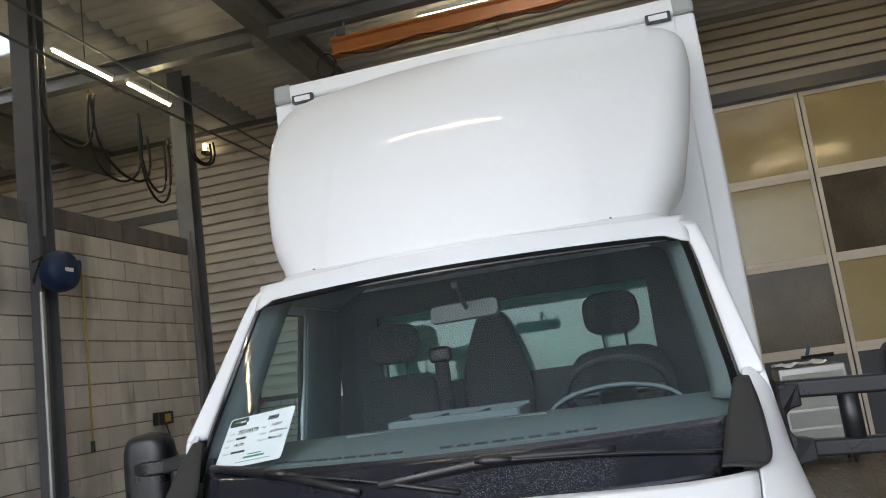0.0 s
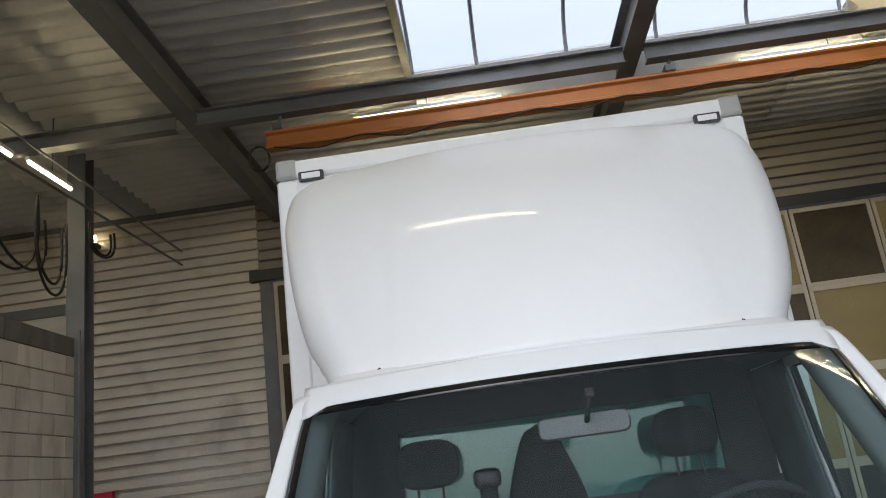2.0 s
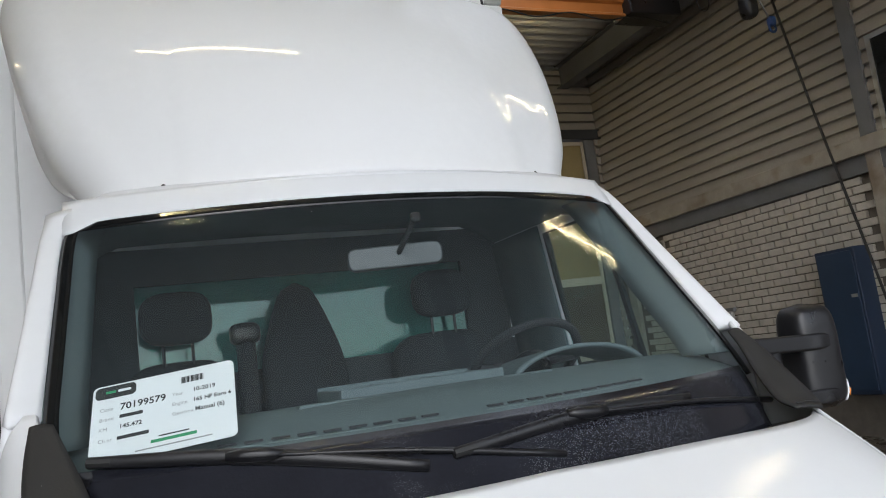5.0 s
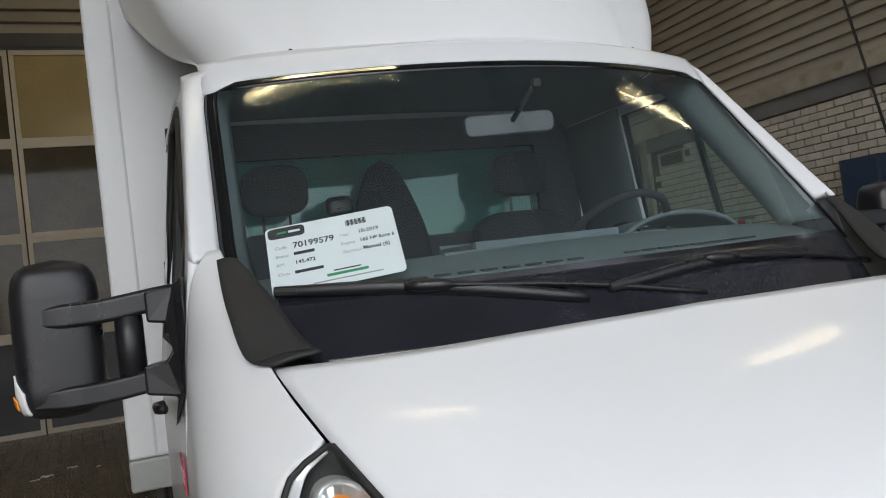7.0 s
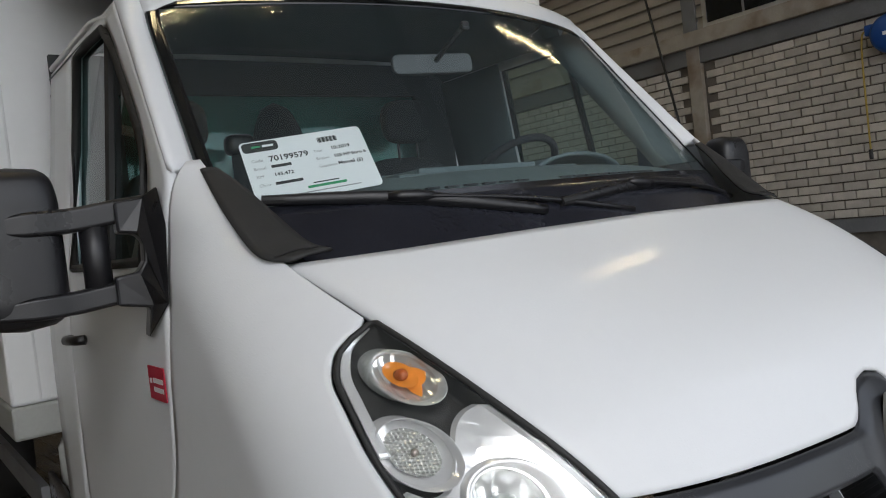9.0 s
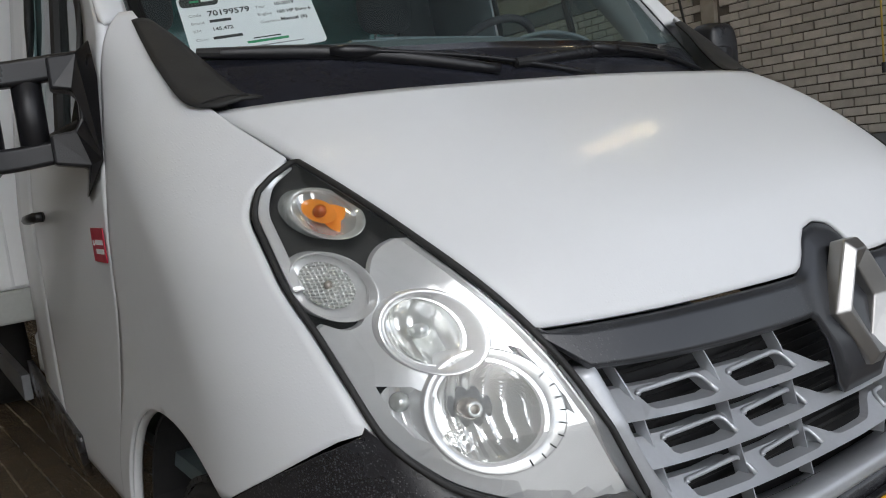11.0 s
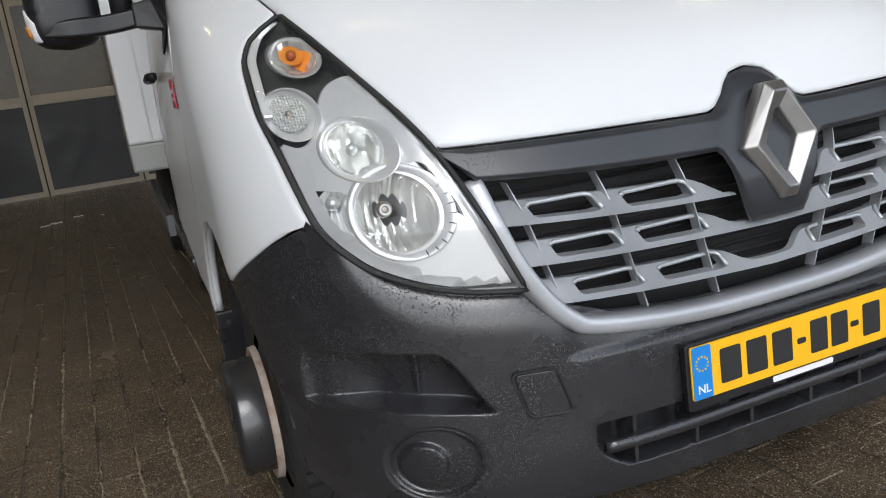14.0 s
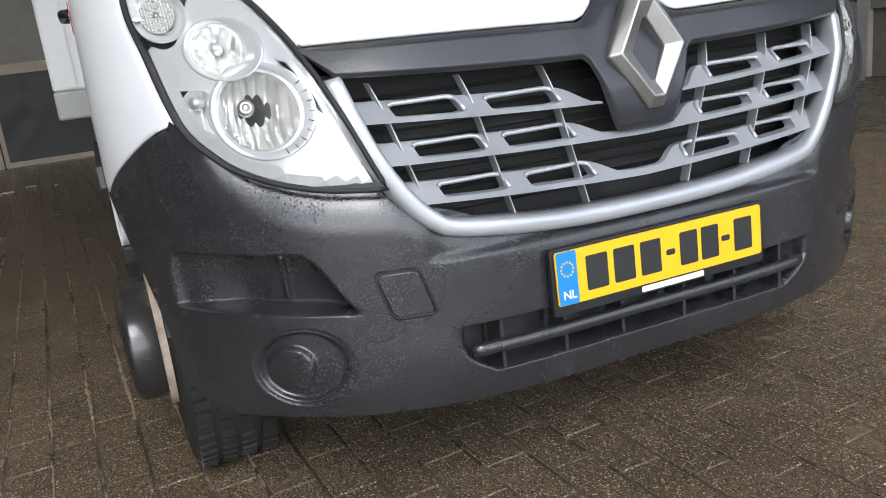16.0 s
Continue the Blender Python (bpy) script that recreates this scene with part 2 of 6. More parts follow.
def rainy(mat, scale=240.0, amount=0.5, spread=(0.45, 0.6), patch=3.0, glint_tone=None, wave=0.0):
    """Adds beads of rain, in patches, to a material's relief and gloss; a tone, where given, paints their pale sky
    glints into the base colour.
    """
    n, l = mat.node_tree.nodes, mat.node_tree.links
    p = n["Principled BSDF"]
    co, vo, no = n.new("ShaderNodeTexCoord"), n.new("ShaderNodeTexVoronoi"), n.new("ShaderNodeTexNoise")
    vo.inputs["Scale"].default_value, no.inputs["Scale"].default_value, no.inputs["Detail"].default_value = scale, patch, 7.0
    r1, r2, mu, b = n.new("ShaderNodeMapRange"), n.new("ShaderNodeMapRange"), n.new("ShaderNodeMath"), n.new("ShaderNodeBump")
    for t in (vo, no):
        l.new(co.outputs["Object"], t.inputs["Vector"])
    l.new(vo.outputs["Distance"], r1.inputs[0])
    l.new(no.outputs["Fac"], r2.inputs[0])
    for r, v in ((r1, (0.0, 0.16, 1.0, 0.0)), (r2, (*spread, 0.0, 1.0))):
        for k in range(4):
            r.inputs[k + 1].default_value = v[k]
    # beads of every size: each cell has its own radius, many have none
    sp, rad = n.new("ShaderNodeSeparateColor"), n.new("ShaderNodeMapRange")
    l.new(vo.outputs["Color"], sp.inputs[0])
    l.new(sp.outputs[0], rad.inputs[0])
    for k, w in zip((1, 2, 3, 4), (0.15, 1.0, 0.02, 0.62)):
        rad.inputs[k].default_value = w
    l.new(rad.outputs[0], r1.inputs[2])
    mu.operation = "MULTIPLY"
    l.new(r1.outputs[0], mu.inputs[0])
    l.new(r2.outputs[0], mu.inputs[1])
    b.inputs["Strength"].default_value, b.inputs["Distance"].default_value = amount, 0.0015
    # a wet film between the beads, wavy at a few centimetres
    wv, ad = n.new("ShaderNodeTexNoise"), n.new("ShaderNodeMath")
    wv.inputs["Scale"].default_value, wv.inputs["Detail"].default_value = 200.0, 2.0
    l.new(co.outputs["Object"], wv.inputs["Vector"])
    ad.operation = "MULTIPLY_ADD"
    ad.inputs[1].default_value = wave
    l.new(wv.outputs["Fac"], ad.inputs[0])
    l.new(mu.outputs[0], ad.inputs[2])
    l.new(ad.outputs[0], b.inputs["Height"])
    if p.inputs["Normal"].links:
        l.new(p.inputs["Normal"].links[0].from_socket, b.inputs["Normal"])
    l.new(b.outputs[0], p.inputs["Normal"])
    if p.inputs["Coat Weight"].default_value:
        l.new(b.outputs[0], p.inputs["Coat Normal"])
    # pale sky glints of the beads, mixed into the base colour
    if glint_tone:
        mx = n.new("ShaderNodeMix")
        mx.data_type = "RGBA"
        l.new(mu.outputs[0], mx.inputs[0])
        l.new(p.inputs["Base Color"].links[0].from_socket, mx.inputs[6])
        mx.inputs[7].default_value = (*glint_tone, 1)
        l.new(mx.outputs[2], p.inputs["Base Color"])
    return mat


def glowing(name, color, strength):
    mat = bpy.data.materials.new(name)
    mat.use_nodes = True
    p = mat.node_tree.nodes["Principled BSDF"]
    p.inputs["Base Color"].default_value = (*color, 1)
    p.inputs["Emission Color"].default_value = (*color, 1)
    p.inputs["Emission Strength"].default_value = strength
    return mat


WHITE = rainy(material("white_car_paint", (0.69, 0.705, 0.72), 0.42, vary=0.02, scale=1.2, fine=30, coat=0.34, rough_vary=0.05, spec=0.2), 220.0, 0.20, (0.40, 0.58), 2.0, None, 0.45)
DRYWHITE = material("white_deflector_paint", (0.77, 0.78, 0.785), 0.45, vary=0.03, scale=1.5, fine=30, coat=0.35, rough_vary=0.05, spec=0.04)
BOXWHITE = material("white_box_panel", (0.74, 0.75, 0.75), 0.35, vary=0.03, scale=1.0, fine=25, dirt=(0.55, 0.54, 0.5), dirt_amount=0.1)
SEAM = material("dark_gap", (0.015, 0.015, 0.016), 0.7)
# the pale bead colours of bumper and bar are painted-in sky glints
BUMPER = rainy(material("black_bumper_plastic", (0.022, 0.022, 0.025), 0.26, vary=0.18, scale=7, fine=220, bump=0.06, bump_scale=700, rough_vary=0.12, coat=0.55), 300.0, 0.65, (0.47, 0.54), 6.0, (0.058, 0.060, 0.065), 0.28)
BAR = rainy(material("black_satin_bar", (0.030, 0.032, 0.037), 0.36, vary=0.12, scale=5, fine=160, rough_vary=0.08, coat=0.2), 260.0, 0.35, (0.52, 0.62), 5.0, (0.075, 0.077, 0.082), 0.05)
PLASTIC = material("black_grained_plastic", (0.014, 0.014, 0.016), 0.33, spec=0.45, vary=0.15, scale=9, fine=250, bump=0.15, bump_scale=600)
HUBBLACK = material("glossy_black_hub_paint", (0.02, 0.02, 0.022), 0.30, vary=0.2, scale=12, fine=120, coat=0.5)
RUBBER = material("black_rubber", (0.018, 0.018, 0.018), 0.65, vary=0.2, scale=12, fine=160, bump=0.2, bump_scale=300)
# bright sheen of the wet glass is painted on as pale patches
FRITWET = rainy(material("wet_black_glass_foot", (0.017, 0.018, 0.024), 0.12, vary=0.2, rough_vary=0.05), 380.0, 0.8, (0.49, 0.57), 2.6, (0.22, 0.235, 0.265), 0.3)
FRIT = material("black_glass_edge", (0.008, 0.009, 0.010), 0.06, vary=0.1, rough_vary=0.03)
SILVER = material("silver_grille_paint", (0.47, 0.485, 0.51), 0.36, metal=0.48, vary=0.08, scale=8, fine=120)
CHROME = material("brushed_chrome", (0.37, 0.365, 0.355), 0.38, metal=0.9, vary=0.06, scale=12)
MIRROR_METAL = material("lamp_reflector", (0.85, 0.85, 0.86), 0.1, metal=1.0, vary=0.05, scale=20, bump=0.15, bump_scale=60)
AMBER = material("amber_bulb_glass", (0.85, 0.30, 0.04), 0.15, vary=0.15, scale=30)
LENS = glass("clear_lamp_lens", (0.97, 0.98, 0.98), drops=0.10, film=0.01, size=150.0)
WINDSCREEN = glass("green_tinted_windscreen", (0.90, 0.955, 0.965), drops=0.09, film=0.025, size=230.0)
SIDEGLASS = glass("tinted_side_glass", (0.66, 0.86, 0.83))
INTERIOR = material("dark_grey_interior_plastic", (0.10, 0.13, 0.135), 0.6, vary=0.1, scale=8, bump=0.15, bump_scale=400)
SEATCLOTH = material("charcoal_seat_cloth", (0.022, 0.024, 0.027), 0.9, vary=0.25, scale=14, fine=300, bump=0.3, bump_scale=500)
LINING = material("light_grey_cab_lining", (0.15, 0.185, 0.185), 0.8, vary=0.06, scale=5)
ALU = material("dull_aluminium", (0.45, 0.45, 0.44), 0.4, metal=0.8, vary=0.1, scale=8)
BOXTRIM = material("grey_box_trim", (0.36, 0.37, 0.35), 0.45, vary=0.08, scale=6)
STEEL = material("dark_painted_steel", (0.15, 0.155, 0.165), 0.5, vary=0.18, scale=3, fine=50, dirt=(0.07, 0.06, 0.05), dirt_amount=0.2)
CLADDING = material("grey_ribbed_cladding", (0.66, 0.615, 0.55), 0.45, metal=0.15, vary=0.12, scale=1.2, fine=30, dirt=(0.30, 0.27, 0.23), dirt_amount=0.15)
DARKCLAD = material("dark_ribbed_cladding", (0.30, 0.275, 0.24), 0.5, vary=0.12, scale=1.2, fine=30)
ROOFSHEET = material("grey_roof_sheet", (0.50, 0.505, 0.51), 0.5, vary=0.08, scale=0.8, fine=24, dirt=(0.22, 0.22, 0.22), dirt_amount=0.1)
ORANGE = material("orange_crane_paint", (0.42, 0.15, 0.035), 0.45, vary=0.12, scale=4, fine=60, dirt=(0.2, 0.07, 0.02), dirt_amount=0.15)
BLUE = material("blue_plastic", (0.012, 0.045, 0.16), 0.4, vary=0.12, scale=10)
BRICK = material("pale_grey_brick", (0.44, 0.41, 0.37), 0.85, vary=0.14, scale=9, fine=140, bump=0.4, bump_scale=160, per_piece=0.16, laid=True)
MORTAR = material("dark_mortar", (0.13, 0.115, 0.10), 0.95, vary=0.2, scale=8, fine=120)
BLOCK = material("grey_concrete_block", (0.62, 0.57, 0.51), 0.9, vary=0.16, scale=2.5, fine=110, bump=0.4, bump_scale=180, per_piece=0.12, dirt=(0.20, 0.18, 0.155), dirt_amount=0.25, dirt_scale=2.2, stretch=(1, 1, 0.35), laid=True)
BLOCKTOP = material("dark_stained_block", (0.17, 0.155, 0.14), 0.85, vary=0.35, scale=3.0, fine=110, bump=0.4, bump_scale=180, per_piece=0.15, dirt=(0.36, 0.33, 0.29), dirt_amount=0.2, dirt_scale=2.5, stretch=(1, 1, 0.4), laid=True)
BLOCKJOINT = material("pale_block_joint", (0.21, 0.195, 0.175), 0.95, vary=0.2, scale=6, fine=120)
CONCRETE = material("stained_concrete", (0.33, 0.30, 0.26), 0.9, vary=0.2, scale=4, fine=90, bump=0.3, dirt=(0.16, 0.11, 0.07), dirt_amount=0.4, dirt_scale=2.5)
PAVER = material("wet_dark_paver", (0.160, 0.118, 0.074), 0.20, vary=0.25, scale=3, fine=150, bump=0.6, bump_scale=120, rough_vary=0.10, per_piece=0.10, laid=True)


def pebbly(mat, scale, share, pale, dark, relief):
    """Small stones set in a surface: most dark, some pale with wet glints painted into their colour, each a little
    proud.
    """
    n, l = mat.node_tree.nodes, mat.node_tree.links
    p = n["Principled BSDF"]
    vo, sp, r, rd, mx, md = (n.new("ShaderNode" + k) for k in ("TexVoronoi", "SeparateColor", "MapRange", "MapRange", "Mix", "Mix"))
    vo.inputs["Scale"].default_value = scale
    l.new(n.new("ShaderNodeNewGeometry").outputs["Position"], vo.inputs["Vector"])
    l.new(vo.outputs["Color"], sp.inputs[0])
    for node, sock, lo, hi, top in ((r, 0, 1.0 - share, 1.0, 0.9), (rd, 1, 0.35, 0.9, 0.8)):
        l.new(sp.outputs[sock], node.inputs[0])
        node.inputs[1].default_value, node.inputs[2].default_value, node.inputs[4].default_value = lo, hi, top
    mx.data_type = md.data_type = "RGBA"
    l.new(rd.outputs[0], md.inputs[0])
    l.new(p.inputs["Base Color"].links[0].from_socket, md.inputs[6])
    md.inputs[7].default_value = (*dark, 1)
    l.new(r.outputs[0], mx.inputs[0])
    l.new(md.outputs[2], mx.inputs[6])
    mx.inputs[7].default_value = (*pale, 1)
    l.new(mx.outputs[2], p.inputs["Base Color"])
    b = n.new("ShaderNodeBump")
    b.invert = True
    b.inputs["Strength"].default_value, b.inputs["Distance"].default_value = relief, 0.003
    l.new(vo.outputs["Distance"], b.inputs["Height"])
    if p.inputs["Normal"].links:
        l.new(p.inputs["Normal"].links[0].from_socket, b.inputs["Normal"])
    l.new(b.outputs[0], p.inputs["Normal"])
    return mat


PAVER = pebbly(PAVER, 300.0, 0.13, (0.50, 0.44, 0.35), (0.030, 0.024, 0.017), 0.55)
JOINT = material("sandy_joint", (0.075, 0.062, 0.046), 0.3, vary=0.3, scale=6, fine=120, bump=0.8, bump_scale=250, rough_vary=0.2, dirt=(0.30, 0.24, 0.16), dirt_amount=0.15, dirt_scale=7.0)
DOORFRAME = material("beige_door_frame", (0.50, 0.45, 0.37), 0.5, vary=0.07, scale=4)
DOORPANEL = material("dark_grey_door_panel", (0.035, 0.038, 0.045), 0.45, vary=0.12, scale=4)
CARD = material("white_card", (0.80, 0.80, 0.80), 0.5, vary=0.02)
INK = material("black_ink", (0.02, 0.02, 0.02), 0.6)
GREYINK = material("grey_ink", (0.35, 0.35, 0.35), 0.6)
GREENINK = material("green_ink", (0.03, 0.30, 0.12), 0.6)
YELLOW = material("yellow_plate_film", (0.86, 0.47, 0.012), 0.35, vary=0.03)
PLATEBLUE = material("blue_plate_film", (0.02, 0.22, 0.62), 0.35, vary=0.03)
RED = material("red_sticker", (0.50, 0.02, 0.05), 0.4, vary=0.05)
HOSEYELLOW = material("yellow_hose", (0.42, 0.30, 0.05), 0.5)
CABLE = material("black_cable", (0.012, 0.012, 0.012), 0.55)
TUBE = glowing("fluorescent_tube", (1.0, 0.79, 0.42), 36.0)

CURB = material("white_curb", (0.62, 0.63, 0.63), 0.5, vary=0.05)

# ---- hall ----
XL, XR, YB, YF, ZC = -5.35, 7.75, 11.25, -3.2, 6.75


def structure(name, bm, mat, label="", **kw):
    return part(name, bm, mat, None, label, kind="structure", **kw)


bm = bmesh.new()
ground = structure("ground", box(-60, -60, -0.30, 60, 60, -0.004), JOINT, "wet dark sand-jointed paving bed")


def ribbed(a, b, up0, up1, pitch, depth, normal, step=(0.0, 0.66, 0.70, 0.97)):
    """Cladding with trapezoid ribs that run from a to b and are stacked upwards."""
    bm = bmesh.new()
    a, b, nrm = Vector(a), Vector(b), Vector(normal)
    zs, n = [], int((up1 - up0) / pitch) + 1
    for i in range(n):
        for s, d in zip(step, (depth, depth, 0.0, 0.0)):
            z = up0 + pitch * (i + s)
            if z < up1:
                zs.append((z, d))
    zs.append((up1, 0.0))
    rows = [[bm.verts.new((p.x + nrm.x * d, p.y + nrm.y * d, z)) for p in (a, b)] for z, d in zs]
    for r, q in zip(rows, rows[1:]):
        bm.faces.new((r[0], r[1], q[1], q[0]))
    # closed behind, as a wall with thickness
    back = [bm.verts.new((p.x - nrm.x * 0.1, p.y - nrm.y * 0.1, z)) for z in (zs[0][0], up1) for p in (a, b)]
    bm.faces.new((back[0], back[1], back[3], back[2]))
    bm.faces.new((rows[0][0], rows[0][1], back[1], back[0]))
    bm.faces.new((rows[-1][0], rows[-1][1], back[3], back[2]))
    bm.faces.new([r[0] for r in rows] + [back[2], back[0]])
    bm.faces.new([r[1] for r in rows] + [back[3], back[1]])
    return bm


# back wall: cladding round the two doors
DZ = (0.0, 1.33, 2.66, 3.96, 5.25)
DOORS = ((-3.55, 1.29), (2.24, 1.295))


def wall_piece(name, x0, x1, z0, z1, mat=CLADDING, y=YB, t=0.2):
    return structure(name, ribbed((x0, y, 0), (x1, y, 0), z0, z1, 0.178, 0.085, (0, -1, 0)), mat, "grey horizontally ribbed metal cladding")


wall_piece("wall_back", -12.0, -3.75, 1.75, 6.75)
wall_piece("wall_back_middle", 1.75, 2.15, 0.0, 5.42)
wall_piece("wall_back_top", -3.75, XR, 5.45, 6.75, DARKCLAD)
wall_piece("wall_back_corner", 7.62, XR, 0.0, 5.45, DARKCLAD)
structure("wall_back_base", box(-12.0, YB - 0.02, 0, -3.75, YB + 0.2, 1.75), MORTAR, "brick base of the back wall")
structure("jamb_left", box(-3.75, YB - 0.06, 0, -3.55, YB + 0.08, 5.27), STEEL, "dark steel door jamb")
structure("jamb_middle", box(1.61, YB - 0.05, 0, 1.75, YB + 0.08, 5.27), STEEL, "dark steel door jamb")
structure("jamb_middle_right", box(2.15, YB - 0.05, 0, 2.24, YB + 0.08, 5.27), STEEL, "dark steel door jamb")
structure("jamb_right", box(7.42, YB - 0.06, 0, 7.62, YB + 0.08, 5.27), STEEL, "dark steel door jamb")
structure("lintel", box(-3.9, YB - 0.13, 5.27, XR, YB + 0.1, 5.45), DOORPANEL, "dark steel lintel above the doors")
structure("ledge_trim", box(-12, YB - 0.12, 6.60, XR, YB - 0.02, 6.72), STEEL, "dark steel edge below the roof")
PANE = material("milky_yellowed_pane", (0.30, 0.24, 0.122), 0.12, vary=0.12, scale=1.5, fine=40, rough_vary=0.08)
CLEARPANE = material("grey_dim_pane", (0.085, 0.072, 0.052), 0.06, vary=0.35, scale=1.4, fine=40, rough_vary=0.05, spec=0.2)
for k, (x0, w) in enumerate(DOORS):
    door = tagged(new("door_%d" % (k + 1)), "tall sectional hall door with glazed upper panels", kind="structure")
    for i in range(4):
        for j in range(4):
            xa, xb, za, zb = x0 + w * i, x0 + w * (i + 1), DZ[j], DZ[j + 1]
            f = 0.07
            bm = box(xa + 0.01, YB - 0.02, za, xa + f, YB + 0.05, zb)
            box(xb - f, YB - 0.02, za, xb - 0.01, YB + 0.05, zb, bm)
            box(xa + f, YB - 0.018, za, xb - f, YB + 0.048, za + f, bm)
            box(xa + f, YB - 0.018, zb - f, xb - f, YB + 0.048, zb, bm)
            if i:
                part("seal", box(xa - 0.0101, YB + 0.0, za, xa + 0.0101, YB + 0.04, zb), SEAM, door)
            fr = part("panel_frame", bm, DOORFRAME, door, bevel=0.004)
            m = DOORPANEL if j == 0 else PANE if (i * 7 + j * 5 + k) % 3 and (k or j == 3) else CLEARPANE
            part("panel" if j == 0 else "pane", box(xa + f, YB + 0.005, za + f, xb - f, YB + 0.03, zb - f), m, door)
# opaque board: the brightness of the opening is only its white colour
structure("side_window", box(-8.1, YB - 0.075, 4.75, -7.0, YB - 0.065, 5.16), CURB, "opaque white board standing in for a bright window strip in the back wall")
structure("side_window_beam", box(-9.2, YB - 0.12, 5.16, -6.9, YB - 0.064, 5.34), STEEL, "dark steel beam over the window strip")
# right wall: brick below, ledge, cladding above
structure("wall_right", box(XR + 0.012, YF, 0, XR + 0.25, YB, 3.45), MORTAR, "mortar of the pale brick wall")
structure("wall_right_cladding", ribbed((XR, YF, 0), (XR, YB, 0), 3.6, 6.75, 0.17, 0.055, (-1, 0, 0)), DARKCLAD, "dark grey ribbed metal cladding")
structure("ledge", box(XR - 0.14, YF, 3.40, XR + 0.2, YB - 0.2, 3.60), CONCRETE, "stained concrete ledge on the brick wall", bevel=0.01)
structure("wall_beam", box(XR - 0.06, YF, 3.18, XR + 0.012, YB - 0.2, 3.40), STEEL, "dark steel beam under the ledge")
# left wall: concrete blocks between steel columns
structure("wall_left", box(XL - 0.19, YF, 0, XL - 0.012, 8.6, 4.10), BLOCKJOINT, "joints of the concrete block wall")
structure("wall_left_far", box(-12.2, YF, 0, -12.0, YB + 0.2, 6.75), CLADDING, "far side wall of the hall")
structure("wall_front_left", box(-12.2, YF - 0.2, 0, -4.6, YF, 6.75), CLADDING, "front wall beside the open gate")
structure("wall_front_right", box(6.8, YF - 0.2, 0, XR + 0.25, YF, 6.75), CLADDING, "front wall beside the open gate")
structure("wall_front_top", box(-4.6, YF - 0.2, 6.0, 6.8, YF, 6.75), CLADDING, "front wall above the open gate")

# roof: corrugated sheet with a skylight opening
SX0, SX1, SY0, SY1 = -0.68, 4.68, 3.4, 7.85


def corrugated(x0, x1, y0, y1, z, pitch=0.26, depth=0.036):
    bm = bmesh.new()
    n = max(2, int((y1 - y0) / pitch * 8))
    rows = [[bm.verts.new((x, y0 + (y1 - y0) * j / n, z + depth * math.sin(6.2831853 * (y0 + (y1 - y0) * j / n) / pitch))) for x in (x0, x1)] for j in range(n + 1)]
    for r, q in zip(rows, rows[1:]):
        bm.faces.new((r[0], r[1], q[1], q[0]))
    return bm


bm = corrugated(-5.4, SX0, YF, YB + 0.2, ZC)
for a in ((-12.2, -10.6, YF, YB + 0.2), (-6.6, -5.4, YF, YB + 0.2), (-10.6, -6.6, YF, 3.4), (-10.6, -6.6, 7.0, YB + 0.2), (SX1, XR + 0.25, YF, YB + 0.2), (SX0, SX1, SY1, YB + 0.2), (SX0, SX1, YF, SY0)):
    n0 = corrugated(*a, ZC)
    me = bpy.data.meshes.new("tmp")
    n0.to_mesh(me)
    n0.free()
    bm.from_mesh(me)
    bpy.data.meshes.remove(me)
structure("ceiling", bm, ROOFSHEET, "grey corrugated metal roof sheet", smooth=True, solid=0.03, offset=1.0)
skylight = tagged(new("skylight"), "bright barrel-vault skylight with milky panes", kind="structure")
part("curb", box(SX0 - 0.05, SY0 - 0.06, ZC - 0.06, SX1 + 0.05, SY0, ZC + 0.06), CURB, skylight)
part("curb", box(SX0 - 0.09, SY0, ZC - 0.09, SX0, SY1 + 0.05, ZC + 0.06), STEEL, skylight, "dark steel edge of the skylight")
part("flared_curb", sheet(lambda u, v: Vector((SX0 + (SX1 + 0.42 * v - SX0) * u, SY1 + 0.40 * v, ZC - 0.33 * v + 0.01)), 1, 1), CURB, skylight, "white sloping curb under the panes", solid=0.02)
part("flared_curb", sheet(lambda u, v: Vector((SX1 + 0.42 * v, SY0 + (SY1 + 0.40 * v - SY0) * u, ZC - 0.20 * v + 0.01)), 1, 1), CURB, skylight, "white sloping curb under the panes", solid=0.02)
MILKY = bpy.data.materials.new("milky_polycarbonate")
MILKY.use_nodes = True
mn = MILKY.node_tree.nodes
tl = mn.new("ShaderNodeBsdfTranslucent")
tl.inputs[0].default_value = (0.92, 0.93, 0.94, 1)
tp = mn.new("ShaderNodeBsdfTransparent")
mx = mn.new("ShaderNodeMixShader")
mx.inputs[0].default_value = 0.55
MILKY.node_tree.links.new(tl.outputs[0], mx.inputs[1])
MILKY.node_tree.links.new(tp.outputs[0], mx.inputs[2])
MILKY.node_tree.links.new(mx.outputs[0], mn["Material Output"].inputs[0])


def vault(x, a):
    q = math.pi * a
    return Vector((x, (SY0 + SY1) / 2 + (SY1 - SY0) / 2 * math.cos(q), ZC + 0.02 + 0.80 * math.sin(q)))


side_light = tagged(new("skylight_side"), "flat milky rooflight over the side bay", kind="structure")
part("pane", box(-10.6, 3.4, ZC + 0.1, -6.6, 7.0, ZC + 0.11), MILKY, side_light)
ribs = [SX0, 0.143, 1.279, 2.41, 3.54, SX1]
for xa, xb in zip(ribs, ribs[1:]):
    part("pane", sheet(lambda u, v: vault(xa + (xb - xa) * u, v), 1, 24), MILKY, skylight, smooth=True)
for x in ribs:
    part("rib", tube([vault(x, k / 24) - Vector((0, 0, 0.02)) for k in range(25)], 0.025, 6), STEEL, skylight)


